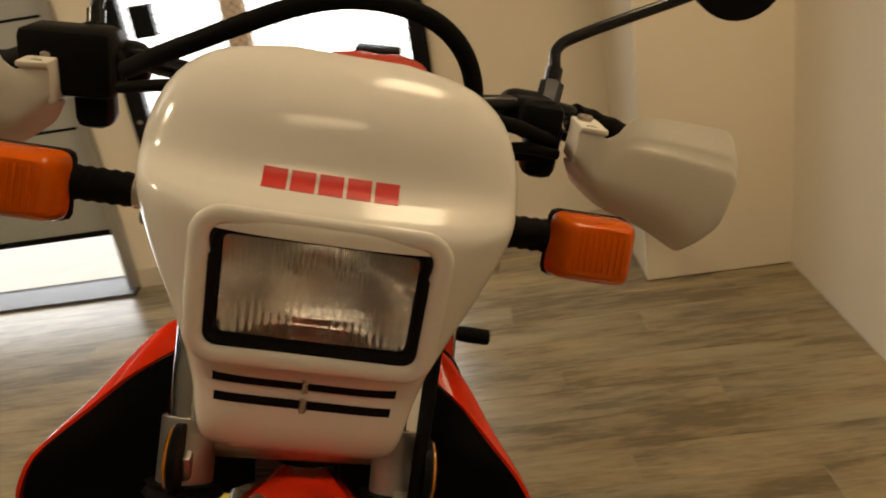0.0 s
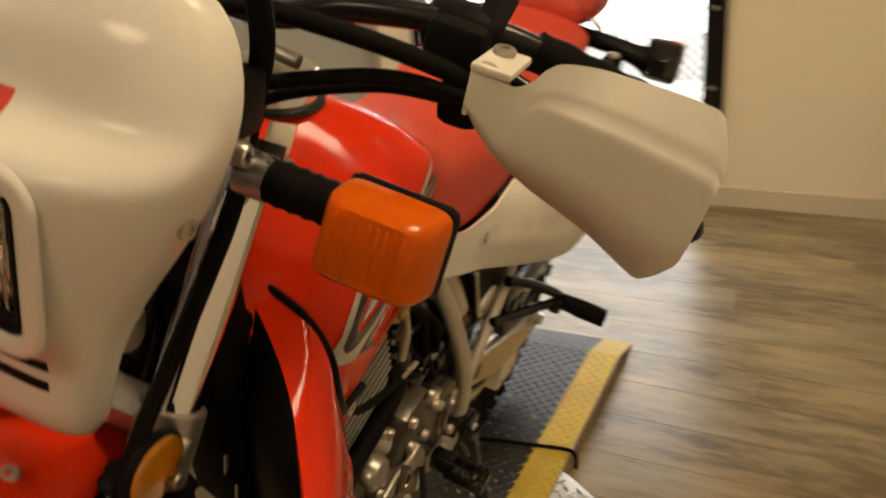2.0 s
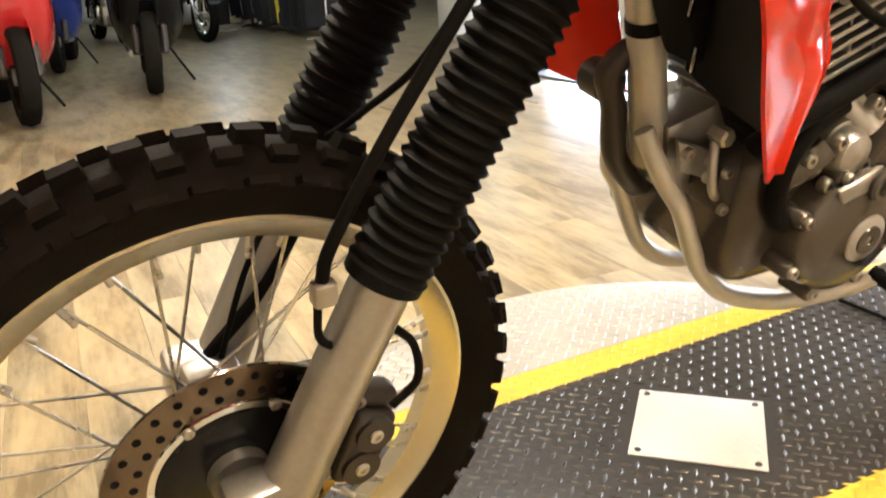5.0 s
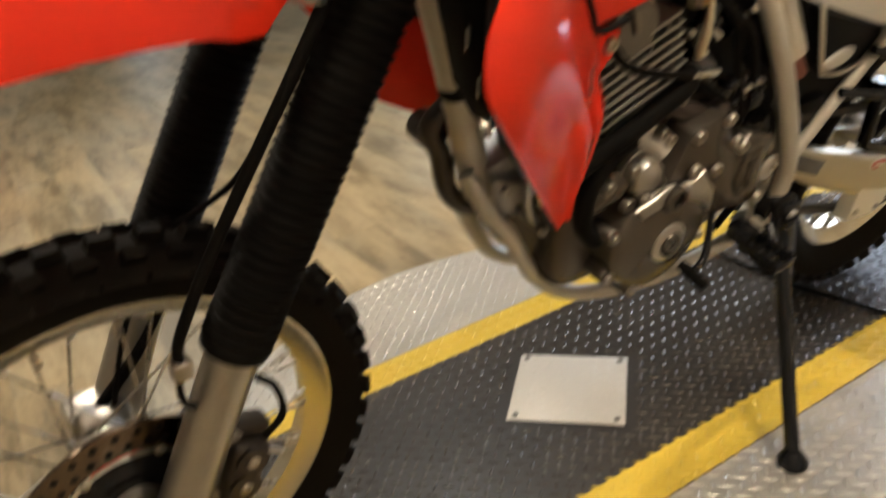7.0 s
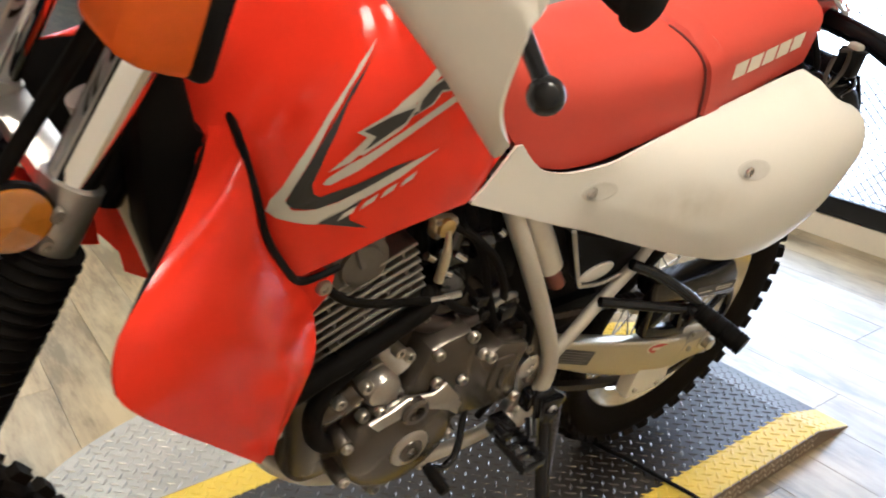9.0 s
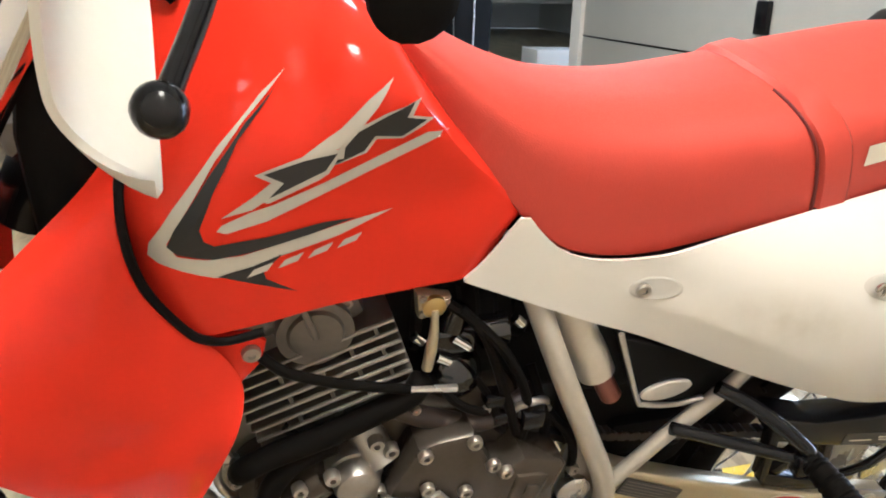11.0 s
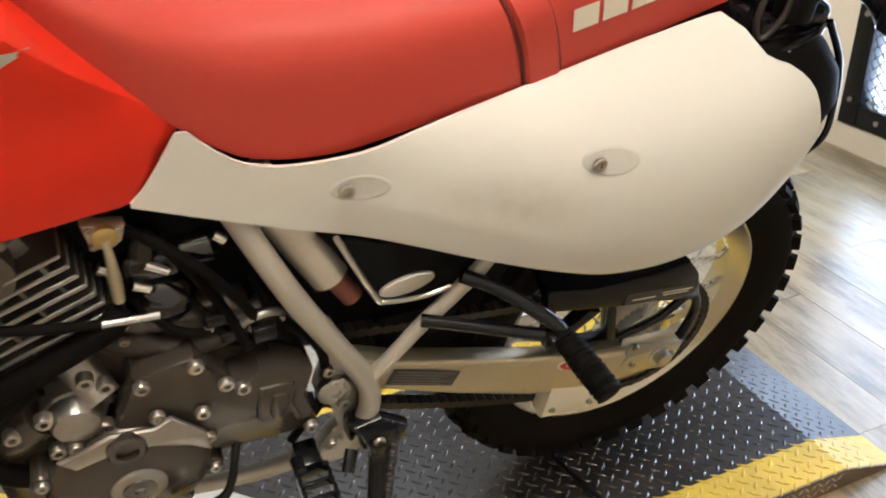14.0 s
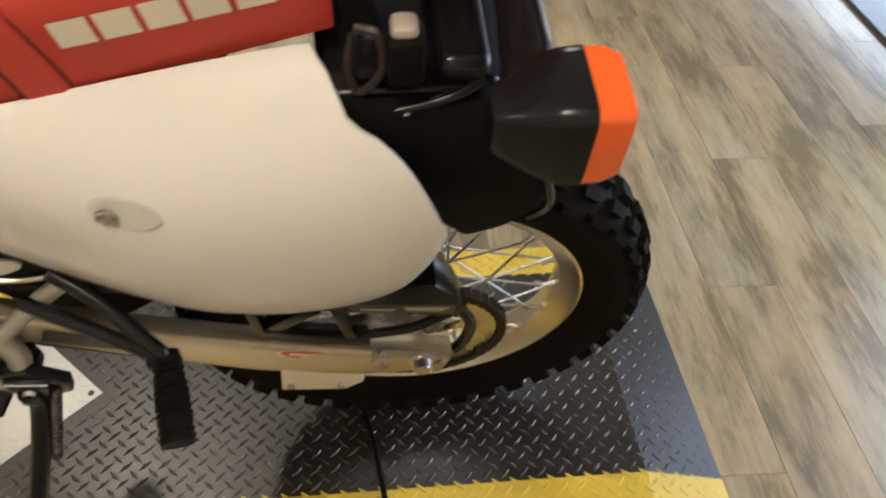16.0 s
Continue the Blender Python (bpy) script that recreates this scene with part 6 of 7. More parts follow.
top0, top1 = c1 + nrm * r1, c2 + nrm * r2
bot0, bot1 = c2 - nrm * r2, c1 - nrm * r1
path += [top0 + (top1 - top0) * k / 38 for k in range(38)]
path += [c2 + Vector((math.cos(a1 - math.pi * k / 22), math.sin(a1 - math.pi * k / 22))) * r2 for k in range(22)]
path += [bot0 + (bot1 - bot0) * k / 38 + Vector((0, -0.030 * math.sin(math.pi * k / 38))) for k in range(39)]
for k in range(len(path) - 1):
    p, q = path[k], path[k + 1]
    ang = math.degrees(math.atan2(q.y - p.y, q.x - p.x))
    if link is None:
        bm = plate([(-0.009, -0.004), (-0.004, -0.0075), (0.003, -0.0045), (0.009, -0.0075), (0.013, -0.004), (0.013, 0.004), (0.009, 0.0075), (0.003, 0.0045), (-0.004, 0.0075), (-0.009, 0.004)], 0.066, 0.082, 0.0)
        chain = part("drive_chain", lathe([(0.070, 0.036), (0.076, 0.036), (0.076, 0.02), (0.070, 0.02), (0.070, 0.036)], 20, full=False, at=(0, 0.80, 0.535)), DARKMETAL, bike, "oily steel drive chain")
        link = part("chain_link", bm, DARKMETAL, chain, "", Matrix.Translation((0, p.x, p.y)) @ pose(0, 0, 0, ang, 0, 0), smooth=False)
    else:
        share(link, "chain_link", Matrix.Translation((0, p.x, p.y)) @ pose(0, 0, 0, ang, 0, 0), chain)
# chain guard with cut-outs
bm = plate([(1.216, 0.557), (1.289, 0.536), (1.396, 0.528), (1.457, 0.533), (1.482, 0.502), (1.499, 0.453), (1.487, 0.444), (1.407, 0.468), (1.340, 0.480), (1.232, 0.509)], 0.058, 0.108, 0.006)
plate([(1.216, 0.552), (1.232, 0.546), (1.245, 0.420), (1.230, 0.436)], 0.085, 0.107, 0.003, bm)
plate([(1.244, 0.448), (1.262, 0.438), (1.315, 0.481), (1.294, 0.490)], 0.085, 0.107, 0.003, bm)
plate([(1.325, 0.490), (1.342, 0.483), (1.361, 0.391), (1.344, 0.394)], 0.085, 0.107, 0.003, bm)
plate([(1.236, 0.447), (1.306, 0.420), (1.372, 0.405), (1.375, 0.383), (1.310, 0.397), (1.240, 0.421)], 0.085, 0.1075, 0.003, bm)
tube([(0.10, 1.366, 0.402), (0.10, 1.432, 0.415), (0.10, 1.480, 0.452)], 0.007, 6, 10, bm)
tube([(0.10, 1.488, 0.462), (0.10, 1.508, 0.418), (0.10, 1.502, 0.365), (0.10, 1.482, 0.322)], 0.008, 6, 10, bm)
part("chain_guard", bm, SATIN, bike, "black plastic chain guard with cut-outs")
GUARDTILT = Matrix.Translation((0, 1.352, 0.4915)) @ pose(0, 0, 0, -8.5, 0, 0)
part("guard_label", block((0.1082, 0.0, -0.009), (0.1088, 0.132, 0.012), 0), mat("grey_label", (0.035, 0.034, 0.033), 0.4, var=0.3, scale=60), bike, "dark printed label", GUARDTILT, smooth=False)
for k, (a, b) in enumerate(((0.012, 0.055), (0.066, 0.124), (0.070, 0.118))):
    part("print_bar", block((0.1087, a, -0.002 + 0.005 * (k % 2)), (0.1091, b, 0.0002 + 0.005 * (k % 2)), 0), CREAM, bike, "", GUARDTILT, smooth=False)

# passenger pegs on their triangular hangers
for sx in (1, -1):
    bm = tube([(0.140 * sx, 1.062, 0.667), (0.165 * sx, 1.105, 0.650), (0.205 * sx, 1.155, 0.618), (0.211 * sx, 1.165, 0.602)], 0.0092, 8, 10)
    tube([(0.140 * sx, 1.015, 0.610), (0.16 * sx, 1.06, 0.605), (0.195 * sx, 1.135, 0.598), (0.211 * sx, 1.165, 0.600)], 0.0085, 8, 10, bm)
    block((min(0.2 * sx, 0.222 * sx), 1.145, 0.58), (max(0.2 * sx, 0.222 * sx), 1.178, 0.608), 0.005, bm)
    hang = part("peg_hanger", bm, SATIN, bike, "black tubular peg hanger")
    part("passenger_peg", tube([(0.212 * sx, 1.166, 0.600), (0.298 * sx, 1.180, 0.586)], [0.0145, 0.0175, 0.017], 26, 14, wave=0.001, pitch=0.008), RUBBER, hang, "ribbed black rubber peg")
    bolt(0.222 * sx, 1.162, 0.594, 0.007, 0.004 * sx, parent=hang)
part("rear_shock", tube([(0, 0.99, 0.55), (0, 0.93, 0.85)], 0.035, 40, 14, wave=0.006, pitch=0.02), DARKMETAL, bike)
part("linkage", block((-0.08, 0.98, 0.50), (0.08, 1.10, 0.56), 0.012), BLACK, bike)
part("inner_guard", plate([(0.88, 0.80), (0.90, 0.56), (0.96, 0.45), (1.06, 0.42), (1.115, 0.46), (1.15, 0.53), (1.22, 0.62), (1.25, 0.80)], -0.08, 0.062, 0.01), BLACK, bike, "black inner mud guard")
part("muffler", tube([(-0.14, 1.0, 0.70), (-0.15, 1.15, 0.74), (-0.15, 1.42, 0.82)], [0.03, 0.055, 0.06, 0.05], 8, 20), DARKMETAL, bike, "dark silencer")

# rear fender, lamp, signals
bm = bmesh.new()
loops = []
for y0, y1, z, hw in ((1.485, 1.505, 0.585, 0.070), (1.46, 1.545, 0.62, 0.086), (1.43, 1.570, 0.67, 0.108), (1.40, 1.572, 0.75, 0.144), (1.375, 1.553, 0.82, 0.172), (1.355, 1.522, 0.87, 0.180), (1.345, 1.490, 0.905, 0.172), (1.342, 1.474, 0.917, 0.158)):
    cy, hy = (y0 + y1) / 2, (y1 - y0) / 2
    loops.append([(p[0], p[1], z) for p in oval(0, cy, hw, hy, 5, 36)])
rings(bm, loops)
tail = part("rear_fender", bm, RUBBER, bike, "matt black rear mudguard and number bracket")
bm = block((-0.15, 1.350, 0.908), (0.155, 1.462, 0.919), 0.005, seg=3)
tube([(0.162, 1.376, 0.902), (0.163, 1.414, 0.909), (0.160, 1.450, 0.918), (0.150, 1.470, 0.921)], 0.0045, 6, 10, bm)
part("tail_ledge", bm, SATIN, tail, "glossy ledge with a slot along its edge")
part("ledge_slot", tube([(0.165, 1.384, 0.899), (0.167, 1.414, 0.905), (0.163, 1.444, 0.914)], 0.0022, 5, 8), RUBBER, tail)
bolt(0.166, 1.412, 0.905, 0.004, 0.003, parent=tail)
# Added bead: gives the rounded edge its highlight through shape.
part("fender_rim", tube([(0.150, 1.478, 0.925), (0.158, 1.512, 0.872), (0.156, 1.540, 0.800), (0.150, 1.552, 0.756), (0.128, 1.556, 0.712), (0.10, 1.552, 0.66)], 0.0042, 8, 10), SATIN, tail, "gloss bead added for the highlight on the fender's edge")
bm = block((-0.10, 1.436, 0.915), (0.152, 1.478, 0.945), 0.010, seg=3)
block((0.10, 1.372, 0.915), (0.150, 1.398, 0.936), 0.006, bm)
block((0.115, 1.404, 0.915), (0.148, 1.424, 0.930), 0.004, bm)
part("lamp_bracket", bm, SATIN, bike, "black lamp bracket under the tail")
part("seat_buckle", block((0.138, 1.397, 0.940), (0.172, 1.424, 0.982), 0.004, seg=2), BLACK, bike, "black strap buckle")
part("strap_end", block((0.144, 1.400, 0.978), (0.166, 1.420, 0.990), 0.005), FRAMEPAINT, bike, "pale webbing strap end")
part("strap_loop", tube([(0.150, 1.376, 0.980), (0.158, 1.392, 0.979), (0.160, 1.394, 0.948), (0.156, 1.377, 0.922), (0.150, 1.369, 0.940), (0.148, 1.374, 0.972)], 0.0035, 6, 8), DARKMETAL, bike, "hanging wire loop")
part("tail_lamp", block((-0.055, 1.44, 0.955), (0.055, 1.535, 1.035), 0.015), mat("red_lens", (0.42, 0.012, 0.012), 0.2, coat=0.5), bike, "red tail lamp")
bm = block((-0.058, 1.66, 1.035), (0.058, 1.76, 1.098), 0.010)
block((-0.03, 1.50, 1.0), (0.03, 1.70, 1.04), 0.008, bm)
part("tail_housing", bm, BLACK, bike, "black plastic tail light housing")
part("wire_loom", tube([(0.10, 1.38, 0.985), (0.118, 1.395, 0.94), (0.11, 1.415, 0.90), (0.10, 1.37, 0.885)], 0.0055, 8, 10), RUBBER, bike)
part("wire_loom", tube([(0.09, 1.36, 0.96), (0.115, 1.37, 0.93), (0.108, 1.385, 0.895)], 0.004, 8, 8), RUBBER, bike)
part("bag_buckle", tube([(0.105, 1.37, 1.05), (0.125, 1.385, 1.03), (0.122, 1.41, 1.025), (0.105, 1.42, 1.04)], 0.003, 6, 8), STEEL, bike)
for sx in (1, -1):
    bm = tube([(0.05 * sx, 1.492, 0.985), (0.13 * sx, 1.494, 0.980), (0.180 * sx, 1.495, 0.972), (0.205 * sx, 1.498, 0.968)], [0.018, 0.017, 0.020, 0.030], 8, 16)
    b2 = bmesh.new()
    loops = []
    for y, k in ((1.462, 0.40), (1.466, 0.50), (1.498, 0.90), (1.506, 0.97), (1.524, 1.0)):
        loops.append([(p[0] * sx, y, p[1]) for p in oval(0.229, 0.967, 0.035 * k, 0.039 * k, 7, 32)])
    rings(b2, loops)
    merge(bm, b2)
    sig = part("rear_turn_signal", bm, SATIN, bike, "rear turn signal with a bright orange lens")
    bm = bmesh.new()
    loops = []
    for y, k in ((1.522, 0.99), (1.538, 0.98), (1.550, 0.88), (1.554, 0.7)):
        loops.append([(p[0] * sx, y, p[1]) for p in oval(0.229, 0.967, 0.035 * k, 0.039 * k, 7, 32)])
    rings(bm, loops)
    part("lens", bm, mat("orange_lens", (0.85, 0.13, 0.008), 0.25, var=0.05, coat=0.4), sig, "bright orange lens")

# ---- display turntable with its runway ----
YEL = matt(mat("yellow_tread_paint", (0.57, 0.405, 0.030), 0.45, var=0.14, scale=14, fine=0.10), 0.3)
GREY = mat("bare_tread_plate", (0.44, 0.415, 0.37), 0.36, 0.5, var=0.15, fine=0.1)
DARK = matt(mat("black_tread_paint", (0.021, 0.0172, 0.014), 0.36, 0.0, var=0.3, scale=10, fine=0.15), 0.30)
# Lighter than the lane: glints put into the colour, besides slight wear.
BAR = mat("worn_glint_bar", (0.076, 0.065, 0.052), 0.26, 0.5, var=0.35, scale=9, fine=0.2)
SIDEBAR = mat("polished_tread_bar", (0.42, 0.36, 0.28), 0.35, 0.5, var=0.3, scale=20, fine=0.1)
SIDE = mat("worn_plate_edge", (0.17, 0.125, 0.08), 0.5, 0.5, var=0.35, scale=18, fine=0.2)
stage = empty("display_turntable", Matrix.Translation((-0.125, 0.745, FLOOR_Z)) @ pose(0, 0, 0, 0, 0, 1.4), "round tread-plate turntable with a black and yellow runway", "display stand")
H = -FLOOR_Z
disc = part("disc", lathe([(0.0, 0.662), (H - 0.006, 0.667), (H - 0.003, 0.665), (H - 0.002, 0.66)], 120, axis='Z'), GREY, stage, "bare metal tread-plate disc")
X0, XA, XB, X1, Y1 = -0.328, -0.246, 0.233, 0.319, 1.222
YR = Y1 - 0.142


def strip(name, xa, xb, material, label):
    """A lane of the runway with a ramp at both ends."""
    bm = bmesh.new()
    prof = [(-Y1, 0.002), (-YR, H), (YR, H), (Y1, 0.002), (Y1, 0.0), (-Y1, 0.0)]
    rings(bm, [[(x, y, z) for y, z in prof] for x in (xa, xb)])
    return part(name, bm, material, stage, label, smooth=False)


runway = strip("runway", XA, XB, DARK, "black painted tread-plate lane")
left_edge = strip("edge_strip", XB, X1 - 0.003, YEL, "yellow painted edge lane")
right_edge = strip("edge_strip", X0 + 0.003, XA, YEL, "yellow painted edge lane")
for x in (X0, X1 - 0.003):
    bm = bmesh.new()
    prof = [(-Y1, 0.001), (-YR, H - 0.001), (YR, H - 0.001), (Y1, 0.001), (Y1, 0.0), (-Y1, 0.0)]
    rings(bm, [[(a, y, z) for y, z in prof] for a in (x, x + 0.003)])
    side = part("side_plate", bm, SIDE, stage, "worn brownish side plate", smooth=False)
    out = 1 if x > 0 else -1
    xf = x + 0.003 if x > 0 else x
    bm = bmesh.new()
    for k in range(-68, 69):
        for row in (0, 1):
            c = Vector((xf, (k + 0.5 * row) * 0.0156, 0.013 + 0.017 * row))
            a = math.radians(45 if (k + row) % 2 else -45)
            u, v = Vector((0, math.cos(a), math.sin(a))), Vector((0, -math.sin(a), math.cos(a)))
            vs = [bm.verts.new(p) for p in (c - u * 0.0105, c - v * 0.0028, c + u * 0.0105, c + v * 0.0028, c + Vector((0.0016 * out, 0, 0)))]
            for i in range(4):
                bm.faces.new((vs[i], vs[(i + 1) % 4], vs[4]))
    tagged(part("tread_bar", bm, SIDEBAR, side, smooth=False), kind="stuff")


P = 0.0156


def lozenges(name, cells, material, parent):
    """Raised tread bars in a basket weave on a diagonal grid."""
    bm = bmesh.new()
    for i, j in cells:
        x, y = (i + j) * P, (i - j) * P
        z = H if abs(y) < YR else max(0.003, H * (Y1 - abs(y)) / (Y1 - YR))
        a = math.radians(45 if (i + j) % 2 else -45)
        u, v = Vector((math.cos(a), math.sin(a), 0)), Vector((-math.sin(a), math.cos(a), 0))
        if abs(y) >= YR:
            tilt = -math.copysign(H / (Y1 - YR), y)
            u.z, v.z = u.y * tilt, v.y * tilt
        c = Vector((x, y, z))
        e0, e1 = bm.verts.new(c - u * 0.0138), bm.verts.new(c + u * 0.0138)
        s0, s1 = bm.verts.new(c - v * 0.0044), bm.verts.new(c + v * 0.0036)
        up = Vector((0, 0, 0.0021))
        r0, r1 = bm.verts.new(c - u * 0.006 + up), bm.verts.new(c + u * 0.006 + up)
        for f in ((e0, s0, r0), (s0, r1, r0), (s0, e1, r1), (e1, s1, r1), (s1, r0, r1), (s1, e0, r0)):
            bm.faces.new(f)
    tagged(part(name, bm, material, parent, smooth=False), kind="stuff")


lanes = {"dark": [], "left": [], "right": [], "disc": []}
for i in range(-64, 65):
    for j in range(-64, 65):
        x, y = (i + j) * P, (i - j) * P
        if XA + 0.005 < x < XB - 0.005 and abs(y) < Y1 - 0.008:
            if abs(x) + abs(y) > 0.175:
                lanes["dark"].append((i, j))
        elif XB <= x < X1 - 0.006 and abs(y) < Y1 - 0.008:
            lanes["left"].append((i, j))
        elif X0 + 0.006 < x < XA and abs(y) < Y1 - 0.008:
            lanes["right"].append((i, j))
        elif math.hypot(x, y) < 0.65 and not X0 - 0.008 < x < X1 + 0.008:
            lanes["disc"].append((i, j))
lozenges("tread_bar", lanes["dark"], BAR, runway)
lozenges("tread_bar", lanes["left"], YEL, left_edge)
lozenges("tread_bar", lanes["right"], YEL, right_edge)
lozenges("tread_bar", lanes["disc"], GREY, disc)
HUBPLATE = mat("brushed_cover_plate", (0.52, 0.49, 0.44), 0.48, 0.2, var=0.1, fine=0.08)
hub = part("hub_plate", block((-0.106, -0.106, H), (0.106, 0.106, H + 0.003), 0.001, m=pose(0, 0, 0, 0, 0, 45)), HUBPLATE, stage, "bright square tread-plate cover")
bm = bmesh.new()
for i in range(-4, 5):
    for j in range(-4, 5):
        a = math.radians(90 if (i + j) % 2 else 0)
        c = Matrix.Rotation(radians(45), 3, 'Z') @ Vector((i * 0.024, j * 0.024, 0))
        c.z = H + 0.003
        u = Vector((math.cos(a), math.sin(a), 0)) * 0.0125
        v = Vector((-math.sin(a), math.cos(a), 0)) * 0.0036
        q = [bm.verts.new(p) for p in (c - u, c - v, c + u, c + v)]
        t = bm.verts.new(c + Vector((0, 0, 0.0009)))
        for k in range(4):
            bm.faces.new((q[k], q[(k + 1) % 4], t))
tagged(part("tread_bar", bm, HUBPLATE, hub, smooth=False), kind="stuff")
for sx, sy in ((1, 1), (1, -1), (-1, 1), (-1, -1)):
    p = Matrix.Rotation(radians(45), 3, 'Z') @ Vector((0.092 * sx, 0.092 * sy, 0))
    part("screw", lathe([(H + 0.003, 0.006), (H + 0.005, 0.005), (H + 0.005, 0.001)], 12, axis='Z', at=p), DARKMETAL, hub)
# tie-down cord lying across the runway
tagged(part("tie_down_cord", tube([(-0.36, 1.36, 0.005), (-0.11, 1.355, 0.0055), (0.0, 1.375, 0.0055), (0.09, 1.39, 0.0055), (0.168, 1.40, 0.006), (0.188, 1.40, -0.008), (0.19, 1.395, -0.038)], 0.0045, 8, 8), RUBBER), "thin black cord lying across the runway", "cord")

# ---- other vehicles and goods across the showroom ----


def far_wheel(name, y, r, w, parent, rim_mat):
    hub = part(name, lathe([(-0.05, 0.03), (-0.05, 0.05), (0.05, 0.05), (0.05, 0.03)], 16), ALLOY, parent, "", Matrix.Translation((0, y, r)))
    prof = [(-w * 0.35, r * 0.72), (-w * 0.5, r * 0.84), (-w * 0.4, r * 0.95), (0, r), (w * 0.4, r * 0.95), (w * 0.5, r * 0.84), (w * 0.35, r * 0.72)]
    part("tyre", lathe(prof, 40, full=False), TYRE, hub)
    part("rim", lathe([(-w * 0.36, r * 0.74), (-w * 0.36, r * 0.68), (0, r * 0.64), (w * 0.36, r * 0.68), (w * 0.36, r * 0.74)], 40, full=False), rim_mat, hub)
    for k in range(5):
        part("rim_spoke", block((-0.015, -0.012, 0.03), (0.015, 0.012, r * 0.68), 0.004), rim_mat, hub, "", pose(0, 0, 0, 72 * k, 0, 0))
    return hub


def sport_bike(m, paint, label, screen=True):
    """A faired road motorcycle whose front points to -y in its own frame."""
    root = empty("road_motorcycle", m, label, "motorcycle", "motorcycles for sale")
    far_wheel("front_wheel", 0.0, 0.30, 0.12, root, SATIN)
    far_wheel("rear_wheel", 1.42, 0.31, 0.18, root, SATIN)
    bm = bmesh.new()
    loops = []
    for y, hw, z0, z1 in ((-0.14, 0.06, 0.88, 0.98), (-0.08, 0.17, 0.72, 1.03), (0.05, 0.23, 0.48, 1.06), (0.25, 0.27, 0.30, 1.06), (0.5, 0.24, 0.24, 1.0), (0.8, 0.2, 0.26, 0.9), (0.95, 0.15, 0.4, 0.85)):
        loops.append([(p[0], y, p[1]) for p in oval(0, (z0 + z1) / 2, hw, (z1 - z0) / 2, 2.6, 28)])
    rings(bm, loops)
    part("fairing", bm, paint, root)
    for sx in (1, -1):
        bm = bmesh.new()
        rings(bm, [[(0.115 * sx + p[0], y, 0.93 + p[1]) for p in oval(0, 0, 0.085 * k, 0.04 * k, 2.4, 16)] for y, k in ((-0.155, 0.35), (-0.14, 0.85), (-0.11, 1.0))])
        part("headlight", bm, CHROME, root, "bright headlight")
        part("fork_leg", tube([(0.10 * sx, 0.0, 0.30), (0.10 * sx, 0.16, 0.75)], 0.027, 2, 10), DARKMETAL, root)
        part("turn_signal", block((0.24 * sx - 0.03, 0.02, 0.95), (0.24 * sx + 0.03, 0.05, 0.99), 0.008), AMBER, root)
        bm = tube([(0.20 * sx, 0.10, 1.05), (0.33 * sx, 0.10, 1.12)], 0.01, 2, 8)
        block((0.34 * sx - 0.06, 0.08, 1.09), (0.34 * sx + 0.06, 0.12, 1.17), 0.02, bm)
        part("mirror", bm, BLACK, root)
        part("grip", tube([(0.18 * sx, 0.32, 1.05), (0.34 * sx, 0.36, 1.03)], 0.018, 2, 10), RUBBER, root)
    bm = bmesh.new()
    rings(bm, [[(math.sin(a) * w, y + 0.06 * (1 - math.cos(a)), z) for a in np.linspace(-1.2, 1.2, 11)] for y, z, w in ((-0.04, 1.03, 0.15), (0.06, 1.14, 0.15), (0.16, 1.22, 0.12))], closed=False)
    thicken(bm, 0.004)
    part("windscreen", bm, glass("smoked_screen", (0.35, 0.34, 0.33), 0.08), root, "smoked windscreen")
    bm = bmesh.new()
    rings(bm, [[(p[0], y, p[1]) for p in oval(0, (z0 + z1) / 2, hw, (z1 - z0) / 2, 2.6, 20)] for y, hw, z0, z1 in ((0.38, 0.08, 0.85, 1.0), (0.5, 0.15, 0.8, 1.06), (0.7, 0.15, 0.8, 1.04), (0.88, 0.10, 0.78, 0.92))])
    part("fuel_tank", bm, paint, root)
    bm = bmesh.new()
    rings(bm, [[(p[0], y, p[1]) for p in oval(0, (z0 + z1) / 2, hw, (z1 - z0) / 2, 3, 20)] for y, hw, z0, z1 in ((0.86, 0.09, 0.78, 0.88), (1.0, 0.15, 0.76, 0.87), (1.3, 0.13, 0.8, 0.92), (1.65, 0.06, 0.88, 0.98))])
    part("seat", bm, BLACK, root)
    part("front_fender", patch(-0.2, 0.2, lambda y: 0.27 + math.sqrt(max(0, 0.34 ** 2 - y * y)) - 0.06, lambda y: 0.30 + math.sqrt(max(0, 0.34 ** 2 - y * y)), lambda y, z: 0.068, 12, 3, 0.01), paint, root)
    part("side_stand", tube([(0.14, 0.75, 0.3), (0.32, 0.7, 0.02)], 0.011, 2, 8), SATIN, root)
    part("exhaust", tube([(-0.14, 0.7, 0.25), (-0.16, 1.0, 0.3), (-0.18, 1.5, 0.42)], [0.03, 0.05, 0.055], 4, 12), STEEL, root)
    return root


